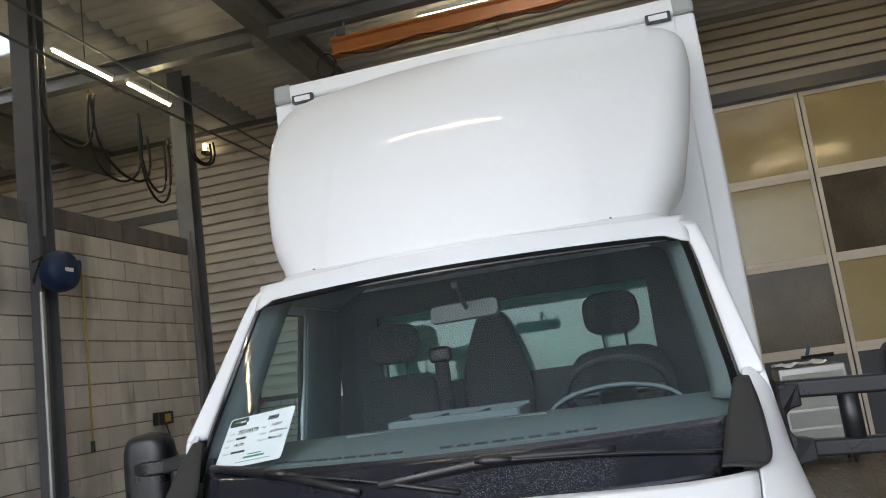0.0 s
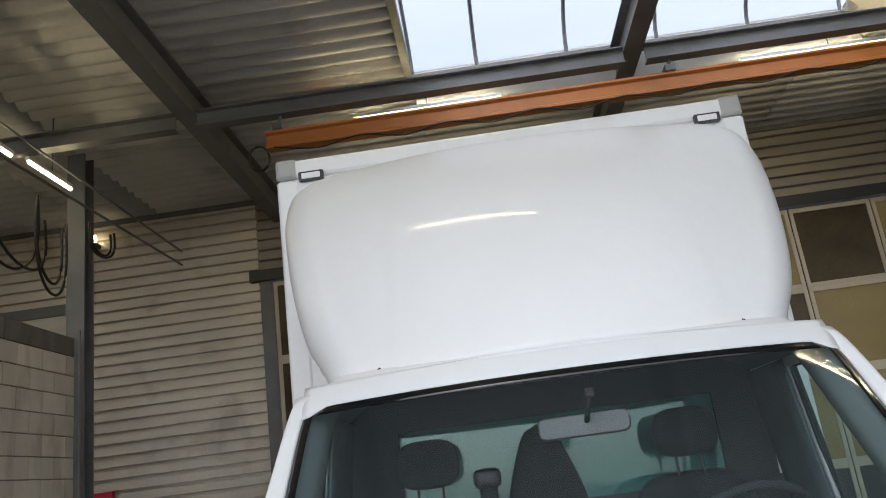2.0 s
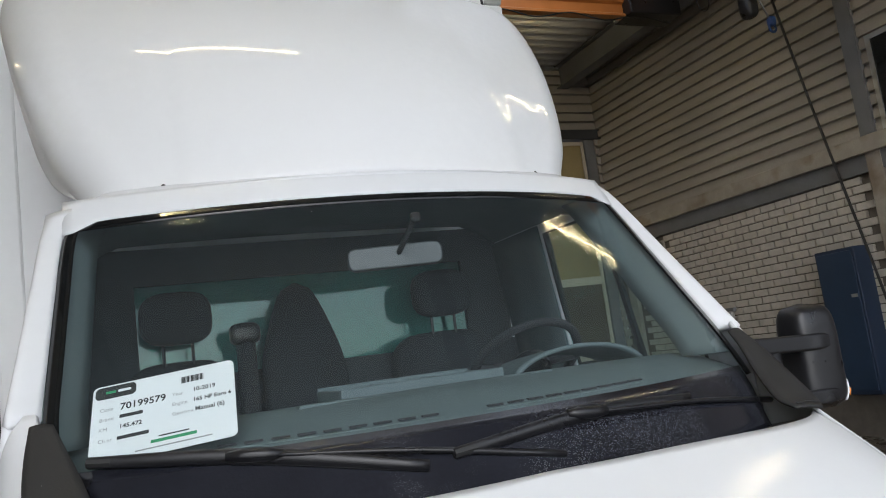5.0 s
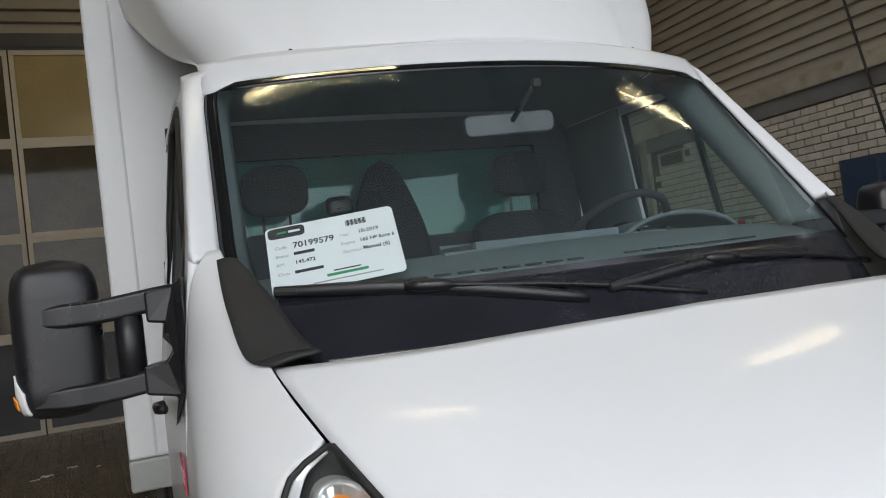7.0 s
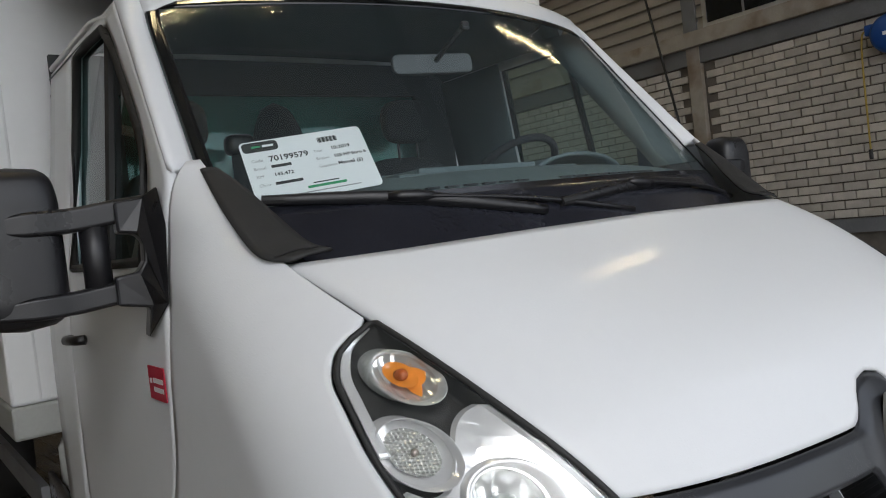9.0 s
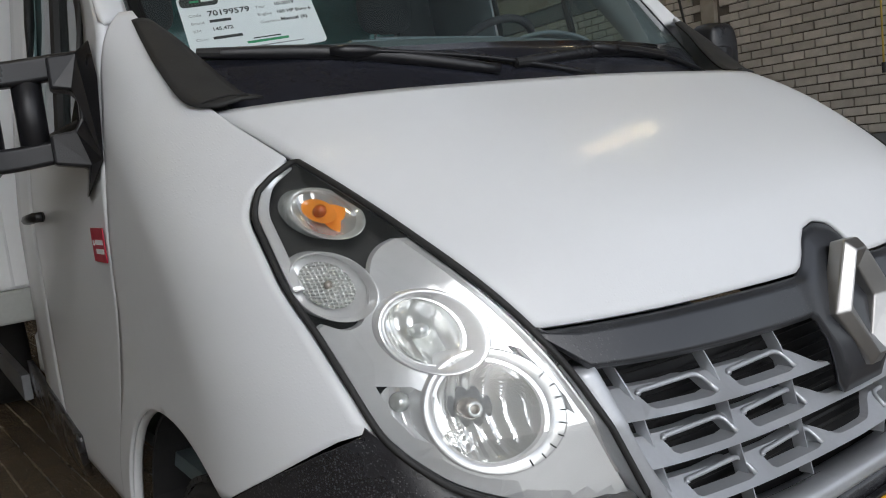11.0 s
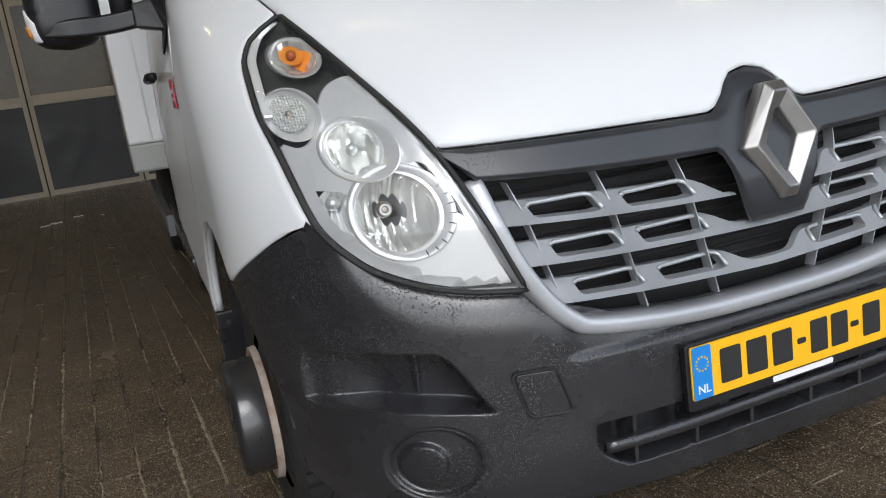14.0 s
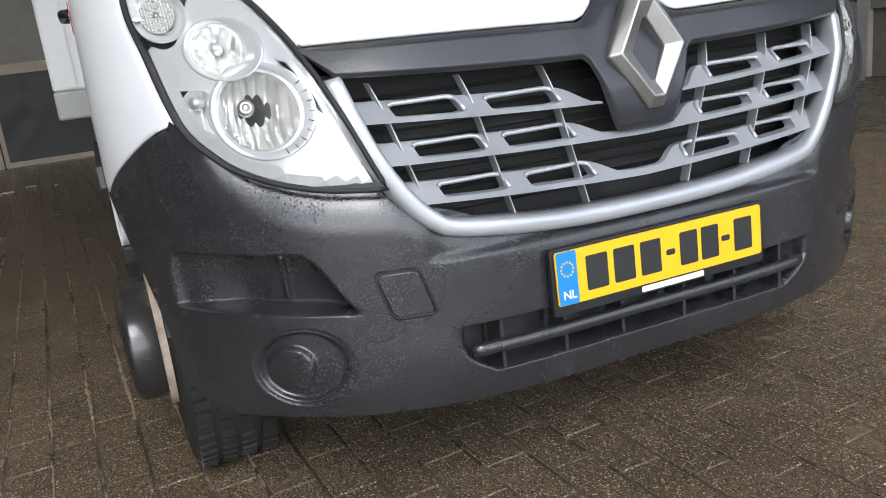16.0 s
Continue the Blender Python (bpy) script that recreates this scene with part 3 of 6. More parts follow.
def ibeam(p, q, h, w, t=0.014, name="steel_beam", label="dark painted steel roof beam"):
    """An I-beam from p to q, its web upright."""
    p, q = Vector(p), Vector(q)
    d = (q - p).normalized()
    s = d.cross(Vector((0, 0, 1)))
    if s.length < 0.1:
        s, up = Vector((1, 0, 0)), Vector((0, 1, 0))
    else:
        s.normalize()
        up = s.cross(d)
    ln = (q - p).length
    m = Matrix((s, up, d)).transposed().to_4x4()
    m.translation = p
    bm = box(-w / 2, -h / 2, 0, w / 2, -h / 2 + t, ln, m=m)
    box(-w / 2, h / 2 - t, 0, w / 2, h / 2, ln, bm, m)
    box(-t / 2, -h / 2 + t, 0, t / 2, h / 2 - t, ln, bm, m)
    return structure(name, bm, STEEL, label)


for x in (-8.5, -3.33, 1.9, 7.1):
    ibeam((x, YF, 6.45), (x, YB - 0.1, 6.45), 0.42, 0.22)
for y in (7.12, -0.5):
    for xa, xb in ((-8.4, -3.45), (-3.2, 1.78), (2.02, 6.98)):
        ibeam((xa, y, 6.17), (xb, y, 6.17), 0.2, 0.16)
for y in (5.5, 8.5, 0.5):
    ibeam((XL + 0.02, y, 0), (XL + 0.02, y, 6.6), 0.24, 0.24, 0.016, "steel_column", "dark steel column with an H section")

# ---- box truck ----
truck = thing("box_truck", "white cab truck with tall box body, roof deflector and black bumper", "truck", (0, 3.2, 0))
A_W = ramp([(0.3, 0.985), (0.6, 1.0), (1.15, 0.995), (1.35, 0.978), (1.62, 0.953), (1.75, 0.94)])
D_HOOD = ramp([(0.88, 0.0), (0.95, 0.02), (1.023, 0.06), (1.12, 0.125), (1.292, 0.315), (1.408, 0.515), (1.47, 0.69)])
D_SIDE = ramp([(0.88, 0.0), (0.95, 0.02), (1.023, 0.06), (1.12, 0.125), (1.292, 0.315), (1.408, 0.50), (1.53, 0.69), (1.62, 0.845), (1.66, 0.90)])
B_SIDE = ramp([(1.0, 0.6), (1.29, 0.6), (1.408, 0.57), (1.53, 0.42), (1.62, 0.30), (1.7, 0.25)])


D_MID = ramp([(0.88, 0.0), (1.0, 0.045), (1.126, 0.105), (1.17, 0.148), (1.30, 0.365), (1.40, 0.56), (1.47, 0.69)])


def setback(z, side, x=1.0):
    d = 0.0 if z < 0.88 else (D_SIDE if side else D_HOOD)(z)
    if z >= 0.88 and not side:
        w = smooth_step((abs(x) - 0.25) / 0.5)
        d = w * d + (1 - w) * D_MID(z)
    return d + 0.25 * max(0.0, 0.45 - z) ** 2 * 4


def flat_front(x, z):
    """The middle of the front lies a little further back than a plain curve."""
    return 0.030 * max(0.0, 1 - (x / 0.62) ** 2) ** 2 * smooth_step((1.32 - z) / 0.25)


def nose(x, z, out=0.0, side=False):
    """The skin of the front at the half width x and the height z."""
    a = A_W(z)
    c = math.sqrt(max(0.0, 1 - min(1.0, abs(x) / a) ** 2.6))
    return Vector((x, 0.6 - (0.6 + out) * c + setback(z, side, x) + flat_front(x, z), z))


def nose_at(q, z, side=False):
    """The same skin by the angle q, 0 at the middle and 1 at the flank; beyond 1 it runs straight back by q - 1 metres."""
    a = A_W(z)
    if q <= 1:
        s, c = math.sin(q * math.pi / 2), math.cos(q * math.pi / 2)
        b = B_SIDE(z) if side else 0.6
        x = a * s ** (2 / 2.6)
        return Vector((x, b - b * c + setback(z, side) + flat_front(x, z), z))
    return Vector((a, (B_SIDE(z) if side else 0.6) + setback(z, side) + q - 1, z))


def q_of_x(x, z):
    return 2 / math.pi * math.asin(min(1.0, (abs(x) / A_W(z)) ** 1.3))


def q_of_y(y, z, side=True):
    d, b = y - setback(z, side), B_SIDE(z) if side else 0.6
    return 1 + d - b if d > b else 2 / math.pi * math.acos(clamp((b - d) / b, 0, 1))


def both(f):
    """Runs f for the two sides, with the sign of x."""
    for s in (-1, 1):
        f(s)


def flip(s):
    return lambda p: Vector((s * p.x, p.y, p.z))


LAMP_OUT = ramp([(0.757, 0.56), (0.765, 0.64), (0.79, 0.73), (0.83, 0.80), (0.907, 0.858), (1.035, 0.884), (1.12, 0.897), (1.20, 0.893), (1.25, 0.870), (1.28, 0.832), (1.294, 0.806)])
LAMP_IN = ramp([(0.757, 0.55), (0.80, 0.568), (0.90, 0.608), (1.023, 0.656), (1.17, 0.738), (1.294, 0.804)])
HOOD_X = ramp([(0.90, 0.60), (1.023, 0.656), (1.17, 0.738), (1.292, 0.803), (1.408, 0.845), (1.50, 0.86)])
HOOD_FRONT = ramp([(0.0, 1.082), (0.045, 1.072), (0.080, 1.034), (0.12, 1.008), (0.3, 1.012), (0.656, 1.019)])
HOOD_REAR = ramp([(0.0, 1.418), (0.4, 1.414), (0.845, 1.404)])

# bonnet


def hood(u, v):
    s = 2 * u - 1
    z0, z1 = HOOD_FRONT(abs(s) * 0.656), HOOD_REAR(abs(s) * 0.845)
    z = z0 + (z1 - z0) * v
    x = s * (HOOD_X(z) - 0.003)
    return nose(x, z)


part("bonnet", sheet(hood, 64, 40), WHITE, truck, "white glossy bonnet", smooth=True, solid=0.012)

# wings
ARC_Y, ARC_Z, ARC_R = 0.83, 0.40, 0.455


def arch_front(z):
    return ARC_Y - math.sqrt(max(0.0, ARC_R ** 2 - (z - ARC_Z) ** 2))


SEAM_Y = ramp([(0.42, 1.36), (0.6, 1.33), (0.85, 1.17), (1.05, 1.085), (1.3, 1.065), (1.62, 1.066)])
JOINT_Y = ramp([(0.772, 0.545), (0.84, 0.41), (0.907, 0.290)])


def wing_start(z):
    if z < 0.907:
        return q_of_y(JOINT_Y(z), z)
    if z < 1.292:
        return q_of_x(LAMP_OUT(z) + 0.008, z)
    if z < 1.408:
        return q_of_x(HOOD_X(z) + 0.003, z)
    return q_of_x(0.848 + (z - 1.408) * 0.14, z)


def wing(s):
    fl = flip(s)
    top, arc_top = 1.645, ARC_Z + ARC_R

    def upper(u, v, rear):
        z = arc_top + (top - arc_top) * v
        q0, q1 = wing_start(z), q_of_y(SEAM_Y(z) - 0.003, z)
        q1 = max(q1, q0 + 0.002)
        y0 = nose_at(q0, z, True).y
        qm = clamp(q_of_y(max(ARC_Y, y0 + 0.35 * (SEAM_Y(z) - y0)), z), q0 + 0.001, q1 - 0.0005)
        qa, qb = (qm, q1) if rear else (q0, qm)
        return fl(nose_at(qa + (qb - qa) * u, z, True))

    def lower(u, v):
        z = 0.772 + (arc_top - 0.772) * v ** 0.6
        q0, q1 = wing_start(z), q_of_y(max(arch_front(z), JOINT_Y(z) + 0.004), z)
        return fl(nose_at(q0 + (q1 - q0) * u, z, True))

    def behind(u, v):
        z = 0.515 + (arc_top - 0.515) * (1 - (1 - v) ** 1.6)
        y0 = ARC_Y + math.sqrt(max(0.0, ARC_R ** 2 - (z - ARC_Z) ** 2))
        y1 = max(SEAM_Y(z) - 0.003, y0 + 0.012)
        return fl(nose_at(q_of_y(y0 + (y1 - y0) * u, z), z, True))

    bm = sheet(lambda u, v: upper(u, v, False), 24, 60)
    sheet(lambda u, v: upper(u, v, True), 10, 60, bm=bm)
    sheet(lower, 24, 16, bm=bm)
    sheet(behind, 10, 30, bm=bm)
    bmesh.ops.remove_doubles(bm, verts=bm.verts, dist=0.0004)
    part("wing", bm, WHITE, truck, "white glossy front wing", smooth=True, solid=0.01)
    pts = [fl(Vector((A_W(0.8) - 0.018, ARC_Y + (ARC_R + 0.004) * math.cos(radians(a)), ARC_Z + (ARC_R + 0.004) * math.sin(radians(a))))) for a in range(15, 126, 5)]
    part("wheel_arch_lip", tube(pts, 0.012, 6), WHITE, truck, smooth=True)
    pts = [Vector((0, ARC_Y + ARC_R * math.cos(radians(a)), ARC_Z + ARC_R * math.sin(radians(a)))) for a in range(-20, 201, 10)]
    liner = sheet(lambda u, v: fl(pts[min(int(3 + u * 16 + 0.5), 19)] + Vector((0.55 + 0.40 * v, 0, 0))), 22, 1)
    part("arch_liner", liner, SEAM, truck, "black plastic wheel arch liner", solid=0.01)
    flap = bmesh.new()
    box(0.74, 1.262, 0.20, 0.998, 1.282, 0.512, flap)
    for v in flap.verts:
        v.co.x *= s
    flap = part("mud_flap", flap, PLASTIC, truck, "black mud flap behind the front wheel", bevel=0.006)
    part("screw", turned([(0.0, 0.006), (0.008, 0.005), (0.011, 0.0)], 10, Matrix.Translation((s * 0.965, 1.262, 0.475)) @ pose(0, 0, 0, 90, 0, 0)), RUBBER, flap)


both(wing)

# bumper
BT = ramp([(0.0, 0.648), (0.35, 0.672), (0.45, 0.705), (0.55, 0.752), (0.64, 0.762), (0.73, 0.787), (0.80, 0.827), (0.858, 0.900)])


def bumper_top(q):
    z = 0.8
    for _ in range(12):
        p = nose_at(q, z, True)
        z = 0.5 * z + 0.5 * (BT(p.x) if p.y < 0.285 or p.x < 0.858 else 0.903 - (p.y - 0.288) * 0.51)
    return z


def in_box(v, a, b, soft):
    return smooth_step((v - a) / soft) * smooth_step((b - v) / soft)


def bumper_skin(x, y, z):
    """How far the bumper is pushed in: side scoop, fog lamp blank, lower intake."""
    ax, d = abs(x), 0.0
    lo = 0.526 + 0.025 * clamp((ax - 0.62) / 0.3)
    hi = lo + 0.004 + 0.115 * smooth_step((ax - 0.612) / 0.10)
    k = clamp((z - lo) / max(0.02, hi - lo))
    d += (0.075 - 0.035 * k) * in_box(ax, 0.612, 0.925, 0.02) * in_box(z, lo, hi, 0.010) * (1 - 0.75 * smooth_step((ax - 0.80) / 0.12))
    d -= 0.012 * in_box(ax, 0.735, 0.75, 0.005) * in_box(z, lo + 0.01, hi - 0.005, 0.01)
    r = math.hypot((ax - 0.728) / 1.05, z - 0.428) / 0.078
    d += 0.016 * smooth_step((1.0 - r) / 0.16) + 0.005 * in_box(r, 0.97, 1.05, 0.03)
    r2 = math.hypot((ax - 0.750) / 1.0, z - 0.430) / 0.042
    d -= 0.016 * smooth_step((1.0 - r2) / 0.12)
    d += 0.085 * in_box(ax, -1.0, 0.440 - 0.06 * clamp((0.43 - z) / 0.06) ** 2, 0.010) * in_box(z, 0.364, 0.470, 0.008)
    d += 0.010 * in_box(z, 0.60, 0.70, 0.02) * in_box(ax, -1, 0.5, 0.05)
    return d


def bumper(u, v):
    s = 2 * u - 1
    q = abs(s) ** 0.85 * q_of_y(0.56, 0.7)
    zt = bumper_top(q) - 0.003
    p = nose_at(q, 0.5, True)
    zb = 0.302 + 0.03 * p.x ** 2 + max(0.0, p.y - 0.30) * 0.8
    if p.y > 0.378:
        zb = ARC_Z + math.sqrt(max(0.0, ARC_R ** 2 - (ARC_Y - p.y) ** 2))
    z = zb + (max(zt, zb + 0.004) - zb) * v
    p = nose_at(q, z, True)
    d = bumper_skin(p.x, p.y, z)
    lip = clamp(1 - (zt - z) / 0.085)
    d += 0.024 * lip * lip * (1 - smooth_step((p.y - 0.16) / 0.10))
    n = Vector((-0.8 * (p.x / 1.0) ** 3, 1.0, 0)).normalized()
    p = p + n * d
    return Vector((math.copysign(p.x, s) if s else 0.0, p.y, p.z))


part("bumper", sheet(bumper, 420, 170), BUMPER, truck, "black textured plastic front bumper, wet", smooth=True, solid=0.012)

# windscreen


def screen(x, z, out=0.0):
    return Vector((x, 0.782 + 0.84 * (z - 1.536) + 0.30 * x * x - out, z + 0.03 * out))


WS_W = ramp([(1.40, 0.80), (1.50, 0.855), (1.62, 0.873), (1.74, 0.864), (1.9, 0.850), (2.06, 0.834), (2.12, 0.812), (2.155, 0.765), (2.17, 0.66)])
WS_TOP, WS_BOT = 2.17, 1.50
part("windscreen", sheet(lambda u, v: screen((2 * u - 1) * (WS_W(WS_BOT + (WS_TOP - WS_BOT) * v) - 0.005), WS_BOT + (WS_TOP - WS_BOT) * v), 40, 40), WINDSCREEN, truck,
     "green-tinted windscreen with rain drops", smooth=True)
bm = bmesh.new()
for a, b, s in ((1.0, 0.93, 1), (1.0, 0.93, -1)):
    sheet(lambda u, v: screen(s * (WS_W(WS_BOT + (WS_TOP - WS_BOT) * v) - 0.030 * u), WS_BOT + (WS_TOP - WS_BOT) * v, 0.003), 3, 40, bm=bm)
sheet(lambda u, v: screen((2 * u - 1) * (WS_W(2.088 + 0.05 * v) - 0.03), 2.088 + 0.05 * v, 0.003), 40, 4, bm=bm)
foot = sheet(lambda u, v: screen((2 * u - 1) * (WS_W(1.38 + 0.145 * v) - 0.04), 1.38 + 0.145 * v, 0.003), 40, 6)
part("windscreen_foot", foot, FRITWET, truck, "black lower border of the windscreen, wet", smooth=True, solid=0.002)
part("windscreen_edge", bm, FRIT, truck, "black printed border of the windscreen", smooth=True, solid=0.002)
# dark tray below the bonnet's rear edge


def cowl(u, v):
    a = hood(u, 1.0) + Vector((0, 0.0, -0.016))
    return a + Vector((0, 0.20 * v, -0.03 * v))


part("scuttle", sheet(cowl, 40, 4), FRITWET, truck, "black plastic scuttle below the windscreen", smooth=True, solid=0.008)

# pillars, roof, doors
ROOF_Y1 = 2.40
CAB_X = ramp([(0.42, 0.975), (0.6, 0.995), (1.15, 0.993), (1.4, 0.975), (1.62, 0.945), (2.15, 0.878)])


def front_edge(z):
    return SEAM_Y(z) + 0.004 if z < 1.62 else 1.07 + (z - 1.62) * 0.905


def pillar(s):
    fl = flip(s)

    def f(u, v):
        z = 1.63 + 0.53 * v
        a = screen(WS_W(z) + 0.002, z, 0.002)
        b = Vector((CAB_X(z) + 0.001, front_edge(z) - 0.004, z))
        p = a.lerp(b, u)
        bulge = 0.022 * math.sin(math.pi * u)
        return fl(p + Vector((bulge * 0.8, -bulge * 0.8, 0)))
    part("windscreen_pillar", sheet(f, 10, 24), WHITE, truck, smooth=True, solid=0.02)

    outer = curve_through([(0.889, 1.030, 1.614), (0.894, 0.955, 1.552), (0.893, 0.890, 1.495), (0.882, 0.800, 1.422), (0.842, 0.748, 1.404)], 6)
    inner = curve_through([(0.866, 1.030, 1.620), (0.842, 0.965, 1.572), (0.812, 0.895, 1.508), (0.786, 0.815, 1.444), (0.772, 0.742, 1.424)], 6)

    def trim(u, v):
        k = min(int(v * 24 + 0.5), 24)
        p = outer[k].lerp(inner[k], u)
        return fl(p + Vector((0.003 - 0.02 * u, -0.008 - 0.005 * math.sin(math.pi * u), 0.008 + 0.004 * math.sin(math.pi * u) - 0.007 * u)))
    part("corner_trim", sheet(trim, 6, 24), RUBBER, truck, "black corner trim beside the windscreen foot", smooth=True, solid=0.006)
    part("trim_joint", tube([trim(k / 6, 0.86 + 0.06 * k / 6) + Vector((0, -0.002, 0.002)) for k in range(6)], 0.0018, 5), SEAM, truck)


both(pillar)


def roof(u, v):
    s = 2 * u - 1
    x = s * 0.885
    edge = smooth_step((abs(s) - 0.78) / 0.22)
    yf = screen(min(abs(x), 0.84), 2.155).y + 0.10 * edge ** 2
    y = yf + (ROOF_Y1 - yf) * v
    z = 2.162 + 0.085 * (1 - (1 - clamp(v * 3.5)) ** 2) * (1 - 0.5 * edge) - 0.055 * edge ** 2 + 0.02 * (1 - s * s)
    return Vector((x, y, z))


def header(u, v):
    x = (2 * u - 1) * 0.835
    z0 = 2.112 - 0.032 * smooth_step((abs(x) - 0.74) / 0.09)
    return screen(x, z0 + (2.185 - z0) * v, 0.005 + 0.012 * math.sin(math.pi * min(1.0, v * 0.6)))


part("roof_header", sheet(header, 60, 8), WHITE, truck, "white roof edge above the windscreen", smooth=True, solid=0.006)
part("roof", sheet(roof, 48, 24), WHITE, truck, "white cab roof", smooth=True, solid=0.015)
DOOR_Y1 = 2.06
WIN_F = ramp([(1.42, 1.24), (1.50, 1.24), (1.62, 1.24), (2.0, 1.53), (2.08, 1.62)])


def cab_side(s):
    fl = flip(s)
    door = part("door", sheet(lambda u, v: fl(Vector((CAB_X(0.50 + 0.93 * v), front_edge(0.50 + 0.93 * v) + (DOOR_Y1 - front_edge(0.50 + 0.93 * v)) * u, 0.50 + 0.93 * v))), 30, 40),
                WHITE, truck, "white cab door", smooth=True, solid=0.02)
    bm = bmesh.new()

    def strip(a, b, n=30):
        sheet(lambda u, v: fl(a(v).lerp(b(v), u)), 4, n, bm=bm)

    def at(y, z, o=0.0):
        return Vector((CAB_X(z) + o, y, z))
    strip(lambda v: at(front_edge(1.43 + 0.70 * v), 1.43 + 0.70 * v), lambda v: at(WIN_F(1.43 + 0.68 * v) - 0.02, 1.43 + 0.68 * v))
    strip(lambda v: at(DOOR_Y1 - 0.07, 1.43 + 0.68 * v), lambda v: at(DOOR_Y1, 1.43 + 0.68 * v))
    strip(lambda v: at(front_edge(2.13) + (DOOR_Y1 - front_edge(2.13)) * v, 2.13), lambda v: at(1.60 + (DOOR_Y1 - 1.60) * v, 2.09))
    part("window_frame", bm, WHITE, door, smooth=True, solid=0.02)
    part("window", sheet(lambda u, v: fl(at(WIN_F(1.43 + 0.66 * v) + (DOOR_Y1 - 0.07 - WIN_F(1.43 + 0.66 * v)) * u, 1.43 + 0.66 * v, -0.012)), 8, 12), SIDEGLASS, door,
         "tinted door window", smooth=True)
    ring = [at(WIN_F(z), z, -0.002) for z in (1.44, 1.6, 1.75, 1.9, 2.0)] + [at(1.66, 2.09, -0.002), at(1.85, 2.095, -0.002), at(DOOR_Y1 - 0.075, 2.09, -0.002), at(DOOR_Y1 - 0.072, 1.8, -0.002), at(DOOR_Y1 - 0.072, 1.44, -0.002)]
    part("window_seal", tube([fl(p) for p in ring], 0.014, 6, closed=True), RUBBER, door, smooth=True)
    part("quarter_bar", tube([fl(at(1.55, 1.44, -0.006)), fl(at(1.60, 2.06, -0.006))], 0.014, 6), RUBBER, door)
    bm = tube([fl(at(1.80, 1.235, 0.012)), fl(at(1.82, 1.235, 0.035)), fl(at(1.96, 1.228, 0.035)), fl(at(1.98, 1.228, 0.012))], 0.012, 8, flat=1.2)
    part("door_handle", bm, PLASTIC, door, "black door handle", smooth=True)
    part("rear_corner", sheet(lambda u, v: fl(Vector((CAB_X(0.5 + 1.63 * v) - 0.002, DOOR_Y1 + 0.006 + (ROOF_Y1 - DOOR_Y1) * u, 0.5 + 1.63 * v))), 4, 30), WHITE, truck, smooth=True, solid=0.02)
    part("side_panel", sheet(lambda u, v: fl(Vector((CAB_X(0.55) + 0.016 - 0.03 * (1 - v) ** 2, 1.82 + 0.16 * (1 - v) ** 2 + (0.90 - 0.16 * (1 - v) ** 2) * u, 0.40 + 0.18 * v + 0.10 * u * v))), 20, 8), BUMPER, truck, "black plastic side panel behind the cab door", smooth=True, solid=0.02)
    part("filler_pipe", tube([fl(Vector((0.93, 2.66, 0.87))), fl(Vector((0.95, 2.62, 0.78))), fl(Vector((0.955, 2.60, 0.66))), fl(Vector((0.93, 2.58, 0.58)))], 0.028, 10), BOXTRIM, truck, smooth=True)


both(cab_side)


def lining(s):
    """Grey plastic inside the door pillar and along the windscreen pillar."""
    fl = flip(s)
    part("pillar_lining", sheet(lambda u, v: fl(Vector((CAB_X(0.7 + 1.42 * v) - 0.030, 1.985 + 0.41 * u, 0.7 + 1.42 * v))), 3, 20), INTERIOR, truck, "dark grey lining of the door pillar", smooth=True, solid=0.012)
    part("windscreen_pillar_lining", sheet(lambda u, v: fl(Vector((WS_W(1.56 + 0.56 * v) - 0.072 + 0.072 * u, screen(WS_W(1.56 + 0.56 * v), 1.56 + 0.56 * v).y + 0.014 + 0.12 * (1 - u) ** 2, 1.56 + 0.56 * v))), 4, 20), LINING, truck,
         "grey lining of the windscreen pillar", smooth=True, solid=0.008)


both(lining)
bm = box(-0.935, 2.40, 0.6, 0.935, 2.43, 1.70)
box(-0.88, 2.401, 2.06, 0.88, 2.429, 2.20, bm)
box(-0.885, 2.402, 1.70, -0.66, 2.428, 2.06, bm)
box(0.68, 2.402, 1.70, 0.885, 2.428, 2.06, bm)
part("cab_rear_wall", bm, material("dark_rear_wall_lining", (0.045, 0.05, 0.052), 0.8, vary=0.1, scale=5), truck, "dark grey lining behind the seats")
part("rear_window", box(-0.66, 2.412, 1.70, 0.68, 2.418, 2.06), glass("dark_rear_glass", (0.50, 0.72, 0.70)), truck, "tinted rear window of the cab")
part("floor", box(-0.9, 1.0, 0.62, 0.9, 2.42, 0.66), INTERIOR, truck)
part("headliner", sheet(lambda u, v: roof(u, v) - Vector((0, -0.02, 0.035)), 20, 8), INTERIOR, truck, "grey headliner", smooth=True, solid=0.004)


